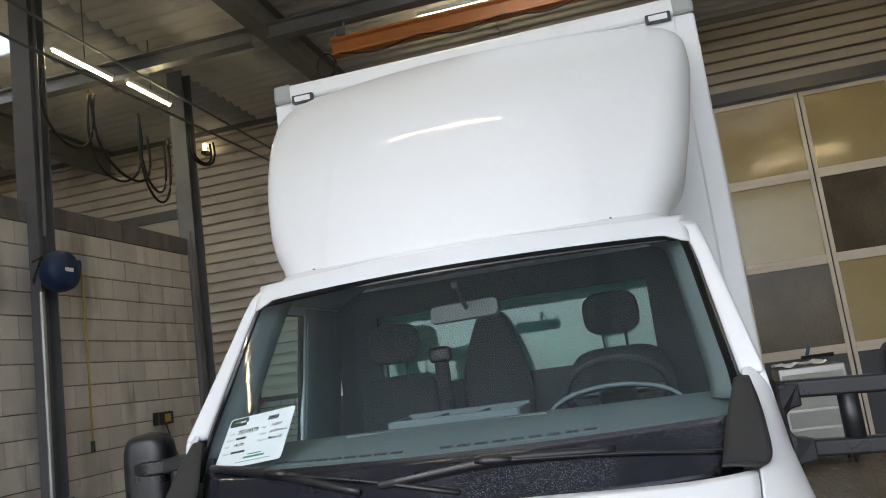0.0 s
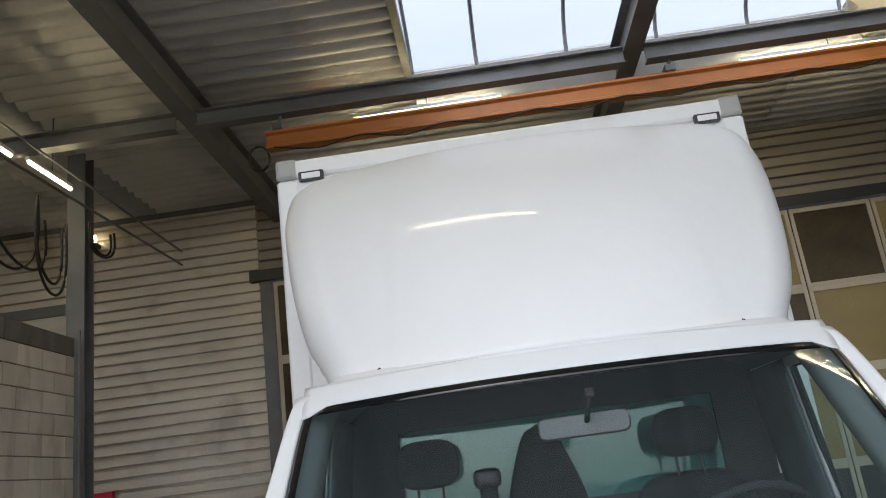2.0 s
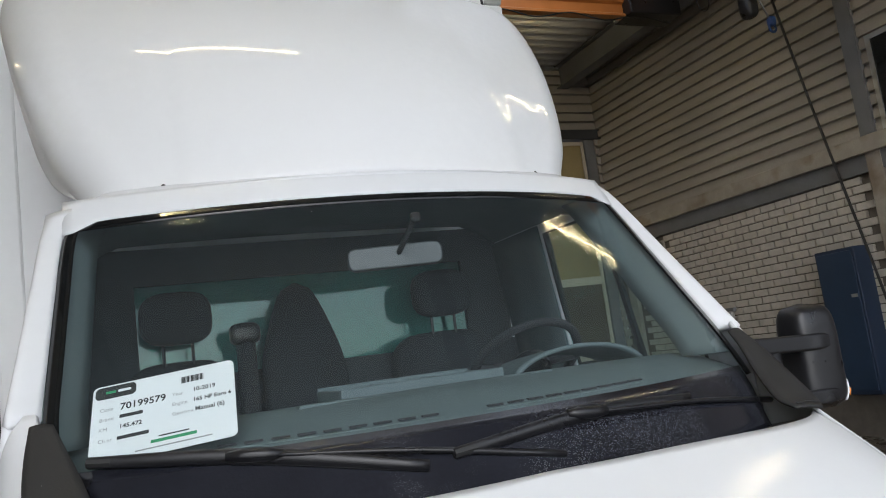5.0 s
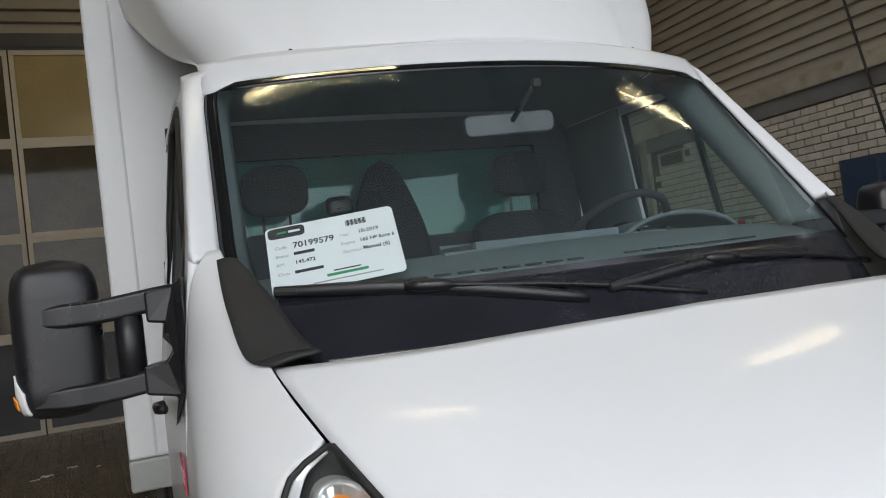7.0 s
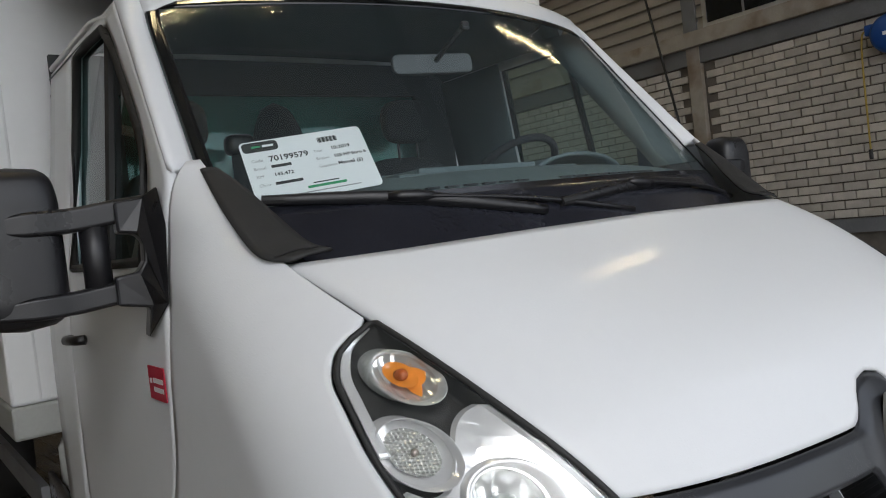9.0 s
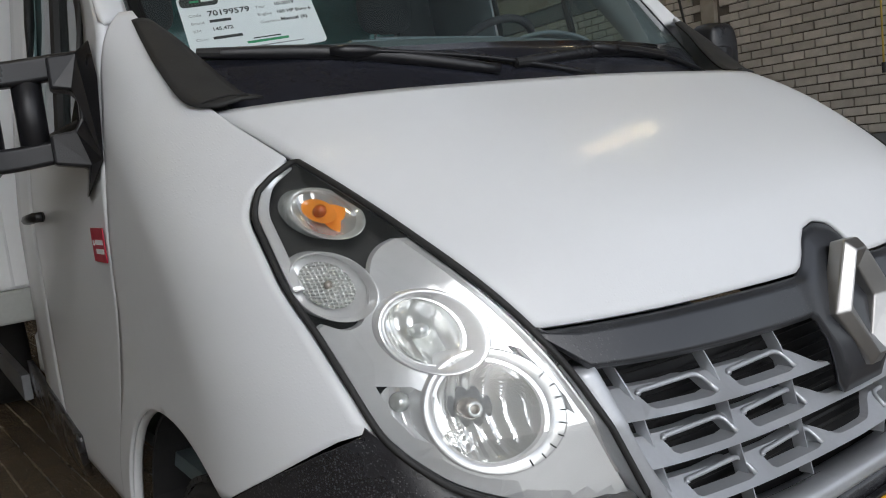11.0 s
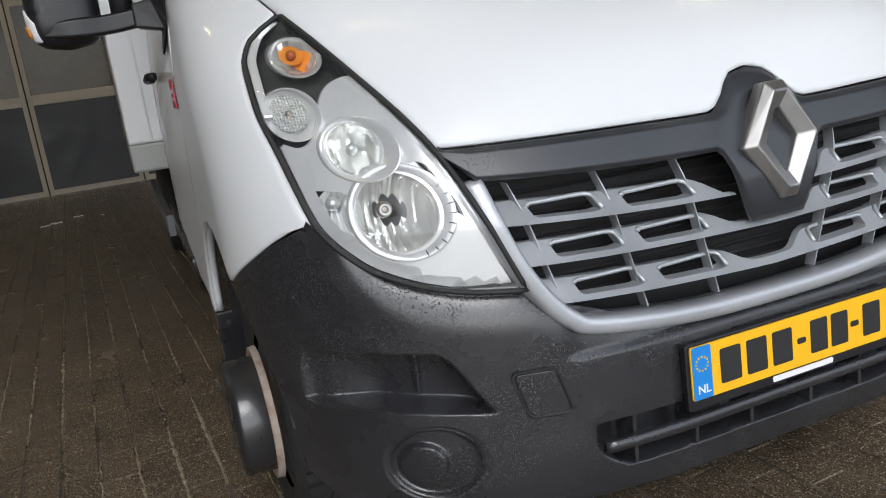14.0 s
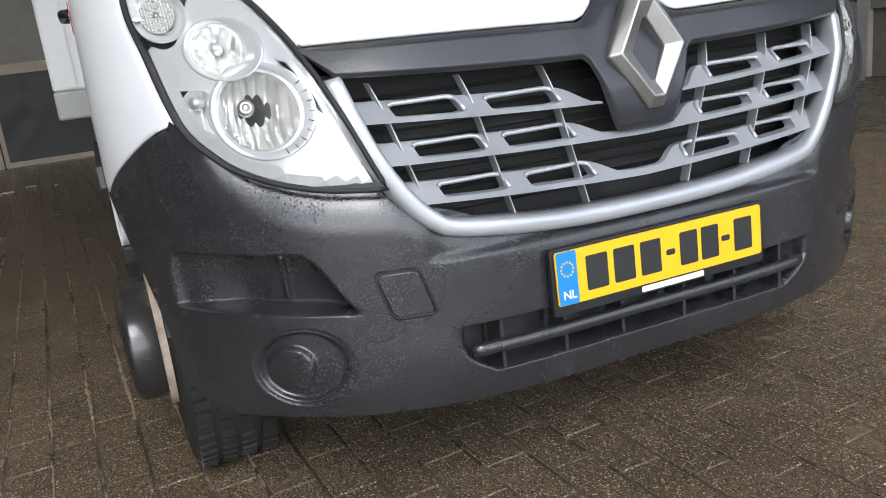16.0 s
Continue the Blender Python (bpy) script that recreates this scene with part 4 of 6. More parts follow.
# box body
BX, BY0, BY1, BZ0, BZ1 = 1.125, 2.49, 6.75, 0.86, 3.425
body = part("box_body", box(-BX, BY0, BZ0 + 0.12, BX, BY1, BZ1 - 0.10), BOXWHITE, truck, "tall white box body", bevel=0.012)
bm = box(-BX - 0.006, BY0 - 0.008, BZ0, BX + 0.006, BY1, BZ0 + 0.12)
part("lower_rail", bm, BOXTRIM, body, "grey plastic rail round the box floor", bevel=0.012)
bm = box(-BX - 0.004, BY0 - 0.008, BZ1 - 0.10, BX + 0.004, BY1, BZ1)
part("top_rail", bm, BOXWHITE, body, bevel=0.02)
for s in (-1, 1):
    x0, x1 = sorted((s * (BX + 0.007), s * (BX - 0.10)))
    part("corner_cap", box(x0, BY0 - 0.014, BZ1 - 0.105, x1, BY0 + 0.16, BZ1 + 0.006), BOXTRIM, body, "grey corner cap", bevel=0.02)
    x0, x1 = sorted((s * (BX + 0.004), s * (BX - 0.10)))
    part("corner_post", box(x0, BY0 - 0.006, BZ0 + 0.121, x1, BY0 + 0.05, BZ1 - 0.106), BOXWHITE, body, bevel=0.012)
    lamp = part("marker_lamp", plate(rounded(0.122, 0.046, 0.006), Matrix.Translation((s * 0.955, BY0 - 0.006, BZ1 - 0.105 + 0.005)) @ pose(0, 0, 0, 90, 0, 0), 0.018), PLASTIC, body, "small black-framed marker lamp")
    part("lens", plate(rounded(0.09, 0.028, 0.004), Matrix.Translation((s * 0.955, BY0 - 0.024, BZ1 - 0.1)) @ pose(0, 0, 0, 90, 0, 0), 0.004), CARD, lamp)

# deflector
DW = ramp([(2.19, 0.772), (2.25, 0.80), (2.35, 0.858), (2.55, 0.925), (2.8, 0.985), (3.0, 1.022), (3.14, 1.028), (3.24, 0.98), (3.30, 0.86)])
DYF = ramp([(2.19, 1.335), (2.4, 1.42), (2.7, 1.60), (3.0, 1.86), (3.15, 2.04), (3.25, 2.24), (3.30, 2.46)])


def deflector(u, v):
    s = 2 * u - 1
    z = 2.165 + 1.135 * v
    w, yf = DW(z), DYF(z)
    yb = min(2.486, 1.60 + 0.886 * clamp((z - 2.20) / 0.46) ** 0.85)
    bow = 0.42 * (1 - 0.62 * v)
    a = abs(s)
    r = 0.17
    xe = w - r
    ye = yf + bow * xe * xe
    if a < 0.62:
        x = xe * a / 0.62
        y = yf + bow * x * x
    else:
        t = (a - 0.62) / 0.38
        if t < 0.6:
            q = t / 0.6 * math.pi / 2
            x, y = xe + r * math.sin(q), ye + 0.16 * (1 - math.cos(q)) + 0.05 * math.sin(q)
        else:
            k = (t - 0.6) / 0.4
            x, y = w + 0.012 * k, ye + 0.21
            y = y + (max(yb, y + 0.004) - y) * k
    y = min(y, 2.486)
    # soft folds at the edges of the middle field
    y += 0.010 * smooth_step((abs(x) - 0.50) / 0.05) * (1 - 0.8 * v)
    return Vector((math.copysign(x, s), y, z + 0.022 * (1 - (x / 0.77) ** 2) * (1 - v)))


part("roof_deflector", sheet(deflector, 90, 60), DRYWHITE, truck, "smooth white roof wind deflector", smooth=True, solid=0.01)


edge = [deflector(0.03 + 0.94 * k / 60, 0.0) + Vector((0, -0.003, 0.001)) for k in range(61)]
part("deflector_seam", tube(edge, 0.0035, 6), SEAM, truck, "dark gap under the deflector")


def soft_bolt(s):
    return turned([(0.0, 0.008), (0.009, 0.006), (0.011, 0.0), (0.011, -0.004)], 10, Matrix.Translation((s * 0.578, 1.478, 2.205)) @ pose(0, 0, 0, 60, 0, 0))


# chassis
for s in (-1, 1):
    part("deflector_bolt", soft_bolt(s), RUBBER, truck)
    part("chassis_rail", box(s * 0.38 - 0.04, 1.3, 0.52, s * 0.38 + 0.04, 6.7, 0.70), STEEL, truck)
    part("side_guard", box(s * 1.02 - 0.015, 2.75, 0.52, s * 1.02 + 0.015, 4.6, 0.62), STEEL, truck)


def wheel(x, y, s):
    m = Matrix.Translation((x, y, 0.345)) @ pose(0, 0, 0, 0, 90 * s, 0)
    w = part("wheel", turned([(0.205, -0.10), (0.28, -0.112), (0.325, -0.105), (0.343, -0.08), (0.345, -0.02), (0.345, 0.02), (0.343, 0.08), (0.325, 0.105), (0.28, 0.112), (0.205, 0.10)], 48, m), RUBBER, truck, "black tyre on a steel rim", smooth=True)
    part("rim", turned([(0.0, 0.03), (0.06, 0.035), (0.075, 0.07), (0.10, 0.075), (0.12, 0.02), (0.17, 0.005), (0.19, 0.06), (0.21, 0.09), (0.208, -0.09)], 32, m), ALU, w, smooth=True)
    return w


for x, y, s in ((-0.832, 0.83, -1), (0.832, 0.83, 1), (-0.86, 5.2, -1), (0.86, 5.2, 1)):
    wheel(x, y, s)

# ---- front details of the truck ----


def skin_frame(x, z, out=0.0):
    """A frame on the front skin: local x across, y up along the skin, z outwards."""
    p = nose(x, z)
    tx = (nose(x + 0.01, z) - nose(x - 0.01, z)).normalized()
    tz = (nose(x, z + 0.01) - nose(x, z - 0.01)).normalized()
    n = tx.cross(tz).normalized()
    ty = n.cross(tx).normalized()
    m = Matrix((tx, ty, n)).transposed().to_4x4()
    m.translation = p + n * out
    return m


def punched(outline, holes, place, thick, step=0.03):
    """A curved plate with holes: flat outlines in (x, z), put in place by place(x, z, back)."""
    flat = bmesh.new()
    for loop in [outline] + list(holes):
        vs = [flat.verts.new((x, z, 0)) for x, z in loop]
        for k in range(len(vs)):
            flat.edges.new((vs[k], vs[(k + 1) % len(vs)]))
    bmesh.ops.triangle_fill(flat, use_beauty=True, use_dissolve=False, edges=flat.edges[:], normal=(0, 0, 1))
    for k in range(5):
        long = [e for e in flat.edges if e.calc_length() > step]
        if not long:
            break
        bmesh.ops.subdivide_edges(flat, edges=long, cuts=1)
        bmesh.ops.triangulate(flat, faces=flat.faces[:])
    bm = bmesh.new()
    lo = {v: bm.verts.new(place(v.co.x, v.co.y, 0.0)) for v in flat.verts}
    hi = {v: bm.verts.new(place(v.co.x, v.co.y, thick)) for v in flat.verts}
    for f in flat.faces:
        bm.faces.new([lo[v] for v in f.verts])
        bm.faces.new([hi[v] for v in f.verts][::-1])
    for e in flat.edges:
        if e.is_boundary:
            p, q = e.verts
            bm.faces.new((lo[p], lo[q], hi[q], hi[p]))
    flat.free()
    return bm


def oval(x, z, rx, rz, n=36):
    return [(x + rx * math.cos(6.2831853 * k / n), z + rz * math.sin(6.2831853 * k / n)) for k in range(n)]


HEAD = material("dark_lamp_housing", (0.050, 0.049, 0.047), 0.18, vary=0.25, scale=18)
SATIN = material("satin_lamp_bezel", (0.92, 0.92, 0.92), 0.17, metal=0.50, vary=0.06, scale=14)
FROST = material("frosted_lamp_collar", (0.80, 0.80, 0.80), 0.20, metal=0.50, vary=0.10, scale=20)
BULBRED = material("dark_amber_bulb", (0.45, 0.10, 0.02), 0.2, vary=0.3, scale=60)
BULB = material("bronze_bulb_cap", (0.36, 0.32, 0.28), 0.25, metal=0.6, vary=0.15)
CLEAR = material("clear_bulb", (0.66, 0.68, 0.66), 0.08, metal=0.5, vary=0.2, scale=60)
REFLECT = material("faceted_reflector", (0.88, 0.88, 0.86), 0.10, metal=0.72, vary=0.05, bump=0.25, bump_scale=38)
DIMPLED = material("dimpled_lens", (0.70, 0.71, 0.69), 0.14, metal=0.6, vary=0.15, scale=120, fine=300)


def headlamp(s):
    fl = flip(s)
    lamp = part("headlamp", sheet(lambda u, v: fl(nose(LAMP_IN(0.757 + 0.536 * v) + (LAMP_OUT(0.757 + 0.536 * v) - LAMP_IN(0.757 + 0.536 * v)) * u, 0.757 + 0.536 * v, 0.004)), 24, 60),
                LENS, truck, "clear headlamp with amber indicator bulb", smooth=True)

    def at(x, z, back):
        return fl(nose(x, z) + Vector((0, back, 0)))

    def back(u, v):
        z = 0.757 + 0.536 * v
        a, b = LAMP_IN(z), LAMP_OUT(z)
        e = min(u, 1 - u, v * 1.2, (1 - v) * 1.2)
        return at(a + (b - a) * u, z, 0.012 + 0.058 * smooth_step(e / 0.10))
    part("housing", sheet(back, 40, 70), HEAD, lamp, "smoked brown lamp housing", smooth=True)
    edge = [nose(LAMP_OUT(z) + 0.002, z, 0.006) for z in [0.757 + 0.536 * (k / 40) ** 1.5 for k in range(41)]] + [nose(LAMP_IN(z) - 0.002, z, 0.006) for z in [1.293 - 0.536 * k / 40 for k in range(41)]]
    part("seal", tube([fl(p) for p in edge], 0.0055, 6, closed=True), RUBBER, lamp, smooth=True)
    # satin bezel with the openings of the lamps
    zs = [0.761 + 0.283 * k / 26 for k in range(27)]
    rim = [(LAMP_OUT(z) - 0.010, z) for z in zs] + [(p.x, p.z) for p in curve_through([(0.868, 0, 1.050), (0.850, 0, 1.041), (0.832, 0, 1.047), (0.820, 0, 1.064), (0.808, 0, 1.090), (0.797, 0, 1.116), (0.784, 0, 1.137), (0.766, 0, 1.152), (0.745, 0, 1.160)], 4)] + [(LAMP_IN(z) + 0.008, z) for z in [1.156 - 0.395 * k / 26 for k in range(27)]]
    level = [(0.842, 0.964), (0.806, 0.960), (0.782, 0.942), (0.780, 0.900), (0.796, 0.878), (0.818, 0.892), (0.834, 0.924)]
    slot = [(0.680, 1.000), (0.664, 0.992), (0.630, 0.920), (0.624, 0.895), (0.640, 0.910), (0.663, 0.955)]
    holes = [oval(0.766, 1.030, 0.042, 0.045), oval(0.726, 0.914, 0.064, 0.070), level, slot]
    part("bezel", punched(rim, holes, lambda x, z, b: at(x, z, 0.026 + b - 0.006 * smooth_step((LAMP_OUT(z) - x - 0.01) / 0.03)), 0.014), SATIN, lamp, "bright satin lamp bezel", smooth=False)

    part("slot_floor", sheet(lambda u, v: at(0.622 + 0.05 * v + 0.022 * u, 0.892 + 0.108 * v, 0.046), 3, 10), FROST, lamp, "pale floor of the bezel slot")

    def collar(x0, z0, rx, rz, wx, wz, sx=0.0, sz=0.0, high=0.016, mat=FROST, name="collar"):
        """A flared ring from the rim of a reflector to an outer oval."""
        def f(u, v):
            q = 6.2831853 * u
            k = v
            x = x0 + sx * k + (rx + (wx - rx) * k) * math.cos(q)
            z = z0 + sz * k + (rz + (wz - rz) * k) * math.sin(q)
            out = 0.024 - high * math.sin(math.pi * min(1.0, k * 0.62)) + (0.03 * ((k - 0.85) / 0.15) ** 2 if k > 0.85 else 0)
            a, b = LAMP_IN(z) + 0.006, LAMP_OUT(z) - 0.006
            return at(clamp(x, a, b), z, out)
        return part(name, sheet(f, 64, 14, loop=True), mat, lamp, smooth=True)

    def bowl(name, x0, z0, rx, rz, depth, mat, flute=0.0, pitch=0.022, label="", rim_at=0.026):
        def f(u, v):
            q = 6.2831853 * u
            x, z = x0 + rx * v * math.cos(q), z0 + rz * v * math.sin(q)
            d = depth * (1 - v * v)
            if flute:
                d += flute * abs(math.sin(math.pi * (x - x0) / pitch + 0.6 * math.sin((z - z0) * 30))) * smooth_step((1 - v) / 0.1)
            return at(x0 + rx * 1.01 * v * math.cos(q), z0 + rz * 1.01 * v * math.sin(q), rim_at + d)
        return part(name, sheet(f, 72, 26, loop=True, v0=0.02), mat, lamp, label, smooth=not flute)

    def knob(name, x, z, back, prof, mat, owner):
        f = Matrix.Translation(nose(x, z) + Vector((0, back, 0))) @ pose(0, 0, 0, 90, 0, 0) @ pose(0, 0, 0, -12, 14, 0)
        part(name, turned(prof, 24, f if s > 0 else Matrix.Diagonal((-1, 1, 1, 1)) @ f), mat, owner, smooth=True)
    high = bowl("high_beam_reflector", 0.766, 1.030, 0.042, 0.045, 0.040, REFLECT, 0.005, 0.026)
    knob("bulb", 0.767, 1.030, 0.030, [(0.0, 0.016), (0.010, 0.012), (0.012, -0.03), (0.0, -0.04)], CLEAR, high)
    low = bowl("low_beam_reflector", 0.726, 0.914, 0.064, 0.070, 0.048, REFLECT, 0.005, 0.017, "ribbed low beam reflector")
    knob("bulb", 0.745, 0.922, 0.028, [(0.0, 0.010), (0.012, 0.009), (0.0155, 0.002), (0.0155, -0.02), (0.010, -0.05), (0.0, -0.055)], BULB, low)
    knob("bulb_ring", 0.745, 0.922, 0.022, [(0.007, 0.008), (0.009, 0.009), (0.011, 0.007)], CLEAR, low)
    collar(0.726, 0.914, 0.064, 0.070, 0.087, 0.089, -0.006, 0.0, 0.010)
    collar(0.766, 1.030, 0.042, 0.045, 0.066, 0.060, -0.008, 0.0)
    # scale marks on the lower collar
    for k in range(9):
        q = radians(-70 + 13 * k)
        c0, c1 = 0.072 + 0.002 * (k % 2), 0.082
        part("mark", tube([at(0.722 - c0 * math.cos(q), 0.914 + c0 * math.sin(q), 0.009), at(0.722 - c1 * math.cos(q), 0.914 + c1 * math.sin(q), 0.009)], 0.0011, 5), HEAD, lamp)
    lvl = bowl("levelling_reflector", 0.813, 0.922, 0.034, 0.044, 0.03, SATIN, 0.004, 0.012)
    knob("levelling_lamp", 0.820, 0.940, 0.026, [(0.0, 0.010), (0.008, 0.008), (0.0105, 0.0), (0.014, -0.002), (0.0145, -0.012), (0.0, -0.014)], CLEAR, lvl)
    side = bowl("side_light_reflector", 0.847, 1.103, 0.042, 0.048, 0.022, SATIN)
    lens = part("side_light_lens", sheet(lambda u, v: at(0.848 + 0.029 * v * math.cos(6.2831853 * u), 1.105 + 0.034 * v * math.sin(6.2831853 * u), 0.020 + 0.004 * v * v + 0.0016 * (math.sin((0.029 * v * math.cos(6.2831853 * u)) * 1250) + math.sin((0.034 * v * math.sin(6.2831853 * u)) * 1250))), 96, 24, loop=True, v0=0.02), DIMPLED, side, "hatched clear side light", smooth=False)
    knob("bulb", 0.848, 1.105, 0.020, [(0.0, 0.006), (0.006, 0.004), (0.007, 0.0), (0.0, -0.004)], BULB, side)
    collar(0.847, 1.103, 0.040, 0.046, 0.046, 0.051, -0.003, 0.0, 0.012, SATIN)
    ind = bowl("indicator_reflector", 0.806, 1.208, 0.036, 0.036, 0.026, REFLECT, 0.003, 0.02)
    cup = bowl("amber_cup", 0.811, 1.212, 0.019, 0.019, 0.012, AMBER, rim_at=0.022)
    knob("amber_bulb", 0.811, 1.212, 0.018, [(0.0, 0.012), (0.007, 0.010), (0.010, 0.002), (0.010, -0.02), (0.0, -0.03)], BULBRED, cup)
    cup = bowl("amber_cup", 0.790, 1.197, 0.020, 0.022, 0.006, AMBER, rim_at=0.035)
    collar(0.806, 1.208, 0.035, 0.035, 0.044, 0.042, 0.0, 0.0, 0.008, CLEAR)
    part("outer_rim", sheet(lambda u, v: at(LAMP_OUT(1.10 + 0.185 * v) - 0.006 - 0.017 * u, 1.10 + 0.185 * v, 0.010 + 0.016 * u), 4, 30), SATIN, lamp, "white inner rim of the lamp", smooth=True, solid=0.003)
    part("inner_rim", sheet(lambda u, v: at(LAMP_IN(0.80 + 0.36 * v) + 0.004 + 0.008 * u, 0.80 + 0.36 * v, 0.010 + 0.014 * u), 4, 30), SATIN, lamp, smooth=True, solid=0.003)


both(headlamp)

# grille: black bar under the bonnet, silver frame, slats, fins, dark core


def front(x, z, out=0.0):
    return nose(x, z, 0) + Vector((0, -out, 0))


def top_bar(u, v):
    s = 2 * u - 1
    x = s * 0.652
    ax = abs(x)
    zt = HOOD_FRONT(ax) - 0.005
    zb = 0.933 + 0.022 * (ax / 0.60) ** 2 - 0.145 * smooth_step((0.128 - ax) / 0.065)
    if ax > 0.60:
        zb = max(zb, 0.955 + (ax - 0.60) * 1.1)
    z = zb + (zt - zb) * v
    bulge = 0.010 * smooth_step(min(v, 1 - v) / 0.16) - 0.004 * smooth_step((0.15 - ax) / 0.05)
    return nose(x, z) + Vector((0, -bulge, 0))


grille = part("grille_bar", sheet(top_bar, 100, 20), BAR, truck, "black bar below the bonnet with a raised badge shield", smooth=True, solid=0.012)
FRAME_L = [(0.606, 0.955), (0.584, 0.872), (0.555, 0.80), (0.515, 0.732), (0.470, 0.684), (0.415, 0.661), (0.21, 0.638), (0.0, 0.632)]
fr = curve_through([(-x, 0, z) for x, z in FRAME_L] + [(x, 0, z) for x, z in FRAME_L[::-1][1:]], 10)


def ribbon(pts, w, d, out, bm=None):
    """A bevelled band that follows pts in the front plane, of height w and depth d."""
    bm = bm or bmesh.new()
    rings = []
    for i, p in enumerate(pts):
        a, b = pts[max(i - 1, 0)], pts[min(i + 1, len(pts) - 1)]
        t = Vector((b.x - a.x, 0, b.z - a.z)).normalized()
        n = Vector((-t.z, 0, t.x))
        ring = []
        for k, o in ((-0.5, -d), (-0.5, -0.008), (-0.46, -0.002), (-0.34, out * 0.7), (-0.12, out), (0.12, out), (0.34, out * 0.7), (0.46, -0.002), (0.5, -0.008), (0.5, -d)):
            q = p + n * (k * w)
            ring.append(bm.verts.new(front(q.x, q.z, o)))
        rings.append(ring)
    for a, b in zip(rings, rings[1:]):
        for k in range(10):
            bm.faces.new((a[k], a[(k + 1) % 10], b[(k + 1) % 10], b[k]))
    bm.faces.new(rings[0])
    bm.faces.new(rings[-1][::-1])
    return bm


frame_ob = part("grille_frame", ribbon(fr, 0.036, 0.05, 0.006), SILVER, truck, "silver painted grille surround", smooth=True)
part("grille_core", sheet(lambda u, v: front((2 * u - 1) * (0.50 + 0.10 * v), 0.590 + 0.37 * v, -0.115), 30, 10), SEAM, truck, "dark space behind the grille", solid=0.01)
for k in range(12):
    z = 0.680 + 0.021 * k
    part("cooler_fin", tube([front(x / 10 * (0.44 + 0.011 * k), z, -0.10) for x in range(-10, 11)], 0.004, 4), RUBBER, truck)
SLATS = (  # outer x and z, inner x and z, start of the inner slope, two slots (outer, inner)
    (0.585, 0.872, 0.095, 0.846, 0.178, (0.514, 0.378), (0.334, 0.180)),
    (0.560, 0.793, 0.0, 0.773, 0.148, (0.480, 0.342), (0.305, 0.152)),
    (0.518, 0.716, 0.0, 0.690, 0.112, (0.443, 0.304), (0.266, 0.110)))


def slat(s, xo, zo, xi, zi, xs, slots):
    def low(x):
        return zi + (zo - zi) * clamp((x - xi) / (xo - xi)) ** 1.2

    def tall(x):
        return 0.012 + 0.026 * smooth_step((x - xs + 0.07) / 0.075) - (0.008 * smooth_step((0.16 - x) / 0.06) if xi > 0.05 else 0)

    def place(x, z, b):
        k = clamp((z - low(x)) / 0.036)
        return front(s * x, z, -0.012 - 0.040 * k - b)
    xs_ = [xi + (xo - xi) * k / 44 for k in range(45)]
    line = [(x, low(x)) for x in xs_] + [(x, low(x) + tall(x)) for x in xs_[::-1]]
    holes = []
    for a, b in slots:
        lo_a, hi = low(a) + 0.009, low((a + b) / 2) + 0.0335
        holes.append([(a - 0.003, hi - 0.004), (a - 0.006, hi - 0.0005)] + [(a - 0.02 + (b + 0.028 - a + 0.02) * k / 6, hi) for k in range(7)]
                     + [(b + 0.014, hi - 0.002), (b + 0.006, hi - 0.008), (b + 0.003, low(b) + 0.0115)] + [(b + 0.02 + (a - 0.013 - b - 0.02) * k / 5, low(b + 0.02 + (a - 0.013 - b - 0.02) * k / 5) + 0.009) for k in range(6)] + [(a - 0.006, lo_a + 0.003)])
    sl = part("slat", punched(line, holes, place, 0.016, 0.05), SILVER, frame_ob, bevel=0.0)
    for h in holes:
        ring = curve_through([place(x, z + 0.002, -0.003) for x, z in h[:12]], 2)
        part("slot_rim", tube(ring, 0.0046, 8), SILVER, sl, smooth=True)
        # the throat of the slot
        bm = bmesh.new()
        near, far = [bm.verts.new(place(x, z, 0.0155)) for x, z in h], [bm.verts.new(place(x, z, 0.03)) for x, z in h]
        for k in range(len(h)):
            j = (k + 1) % len(h)
            bm.faces.new((near[k], near[j], far[j], far[k]))
        part("slot_throat", bm, SILVER, sl)


for s in (-1, 1):
    for xo, zo, xi, zi, xs, *slots in SLATS:
        slat(s, xo, zo, xi, zi, xs, slots)
    for x0, x1, z0, z1 in ((0.125, 0.200, 0.65, 0.932), (0.290, 0.372, 0.65, 0.935), (0.455, 0.538, 0.675, 0.94)):
        bm = bmesh.new()
        ps = [front(s * (x0 + (x1 - x0) * k / 8), z0 + (z1 - z0) * k / 8, -0.036) for k in range(9)]
        vs = [[bm.verts.new(p + Vector((dx, dy, 0))) for dx, dy in ((-0.0013, 0.0), (0.0013, 0.0), (0.0013, 0.026), (-0.0013, 0.026))] for p in ps]
        for a, b in zip(vs, vs[1:]):
            for k in range(4):
                bm.faces.new((a[k], a[(k + 1) % 4], b[(k + 1) % 4], b[k]))
        part("grille_fin", bm, SILVER, frame_ob)
# badge: a plain bright lozenge
DIAMOND = ((0.022, 0.106), (0.091, 0.004), (0.016, -0.106), (-0.016, -0.106), (-0.091, -0.004), (-0.022, 0.106))
INNER = ((0.004, 0.056), (0.036, 0.002), (0.003, -0.056), (-0.003, -0.056), (-0.036, -0.002), (-0.004, 0.056))
bm = bmesh.new()
bmat = Matrix.Translation((0.012, 0.036, 0.936)) @ pose(0, 0, 0, 81, 0, 0) @ Matrix.Scale(1.06, 4)
o0 = [bm.verts.new(bmat @ Vector((x, y, -0.02))) for x, y in DIAMOND]
o1 = [bm.verts.new(bmat @ Vector((x, y, 0.004))) for x, y in DIAMOND]
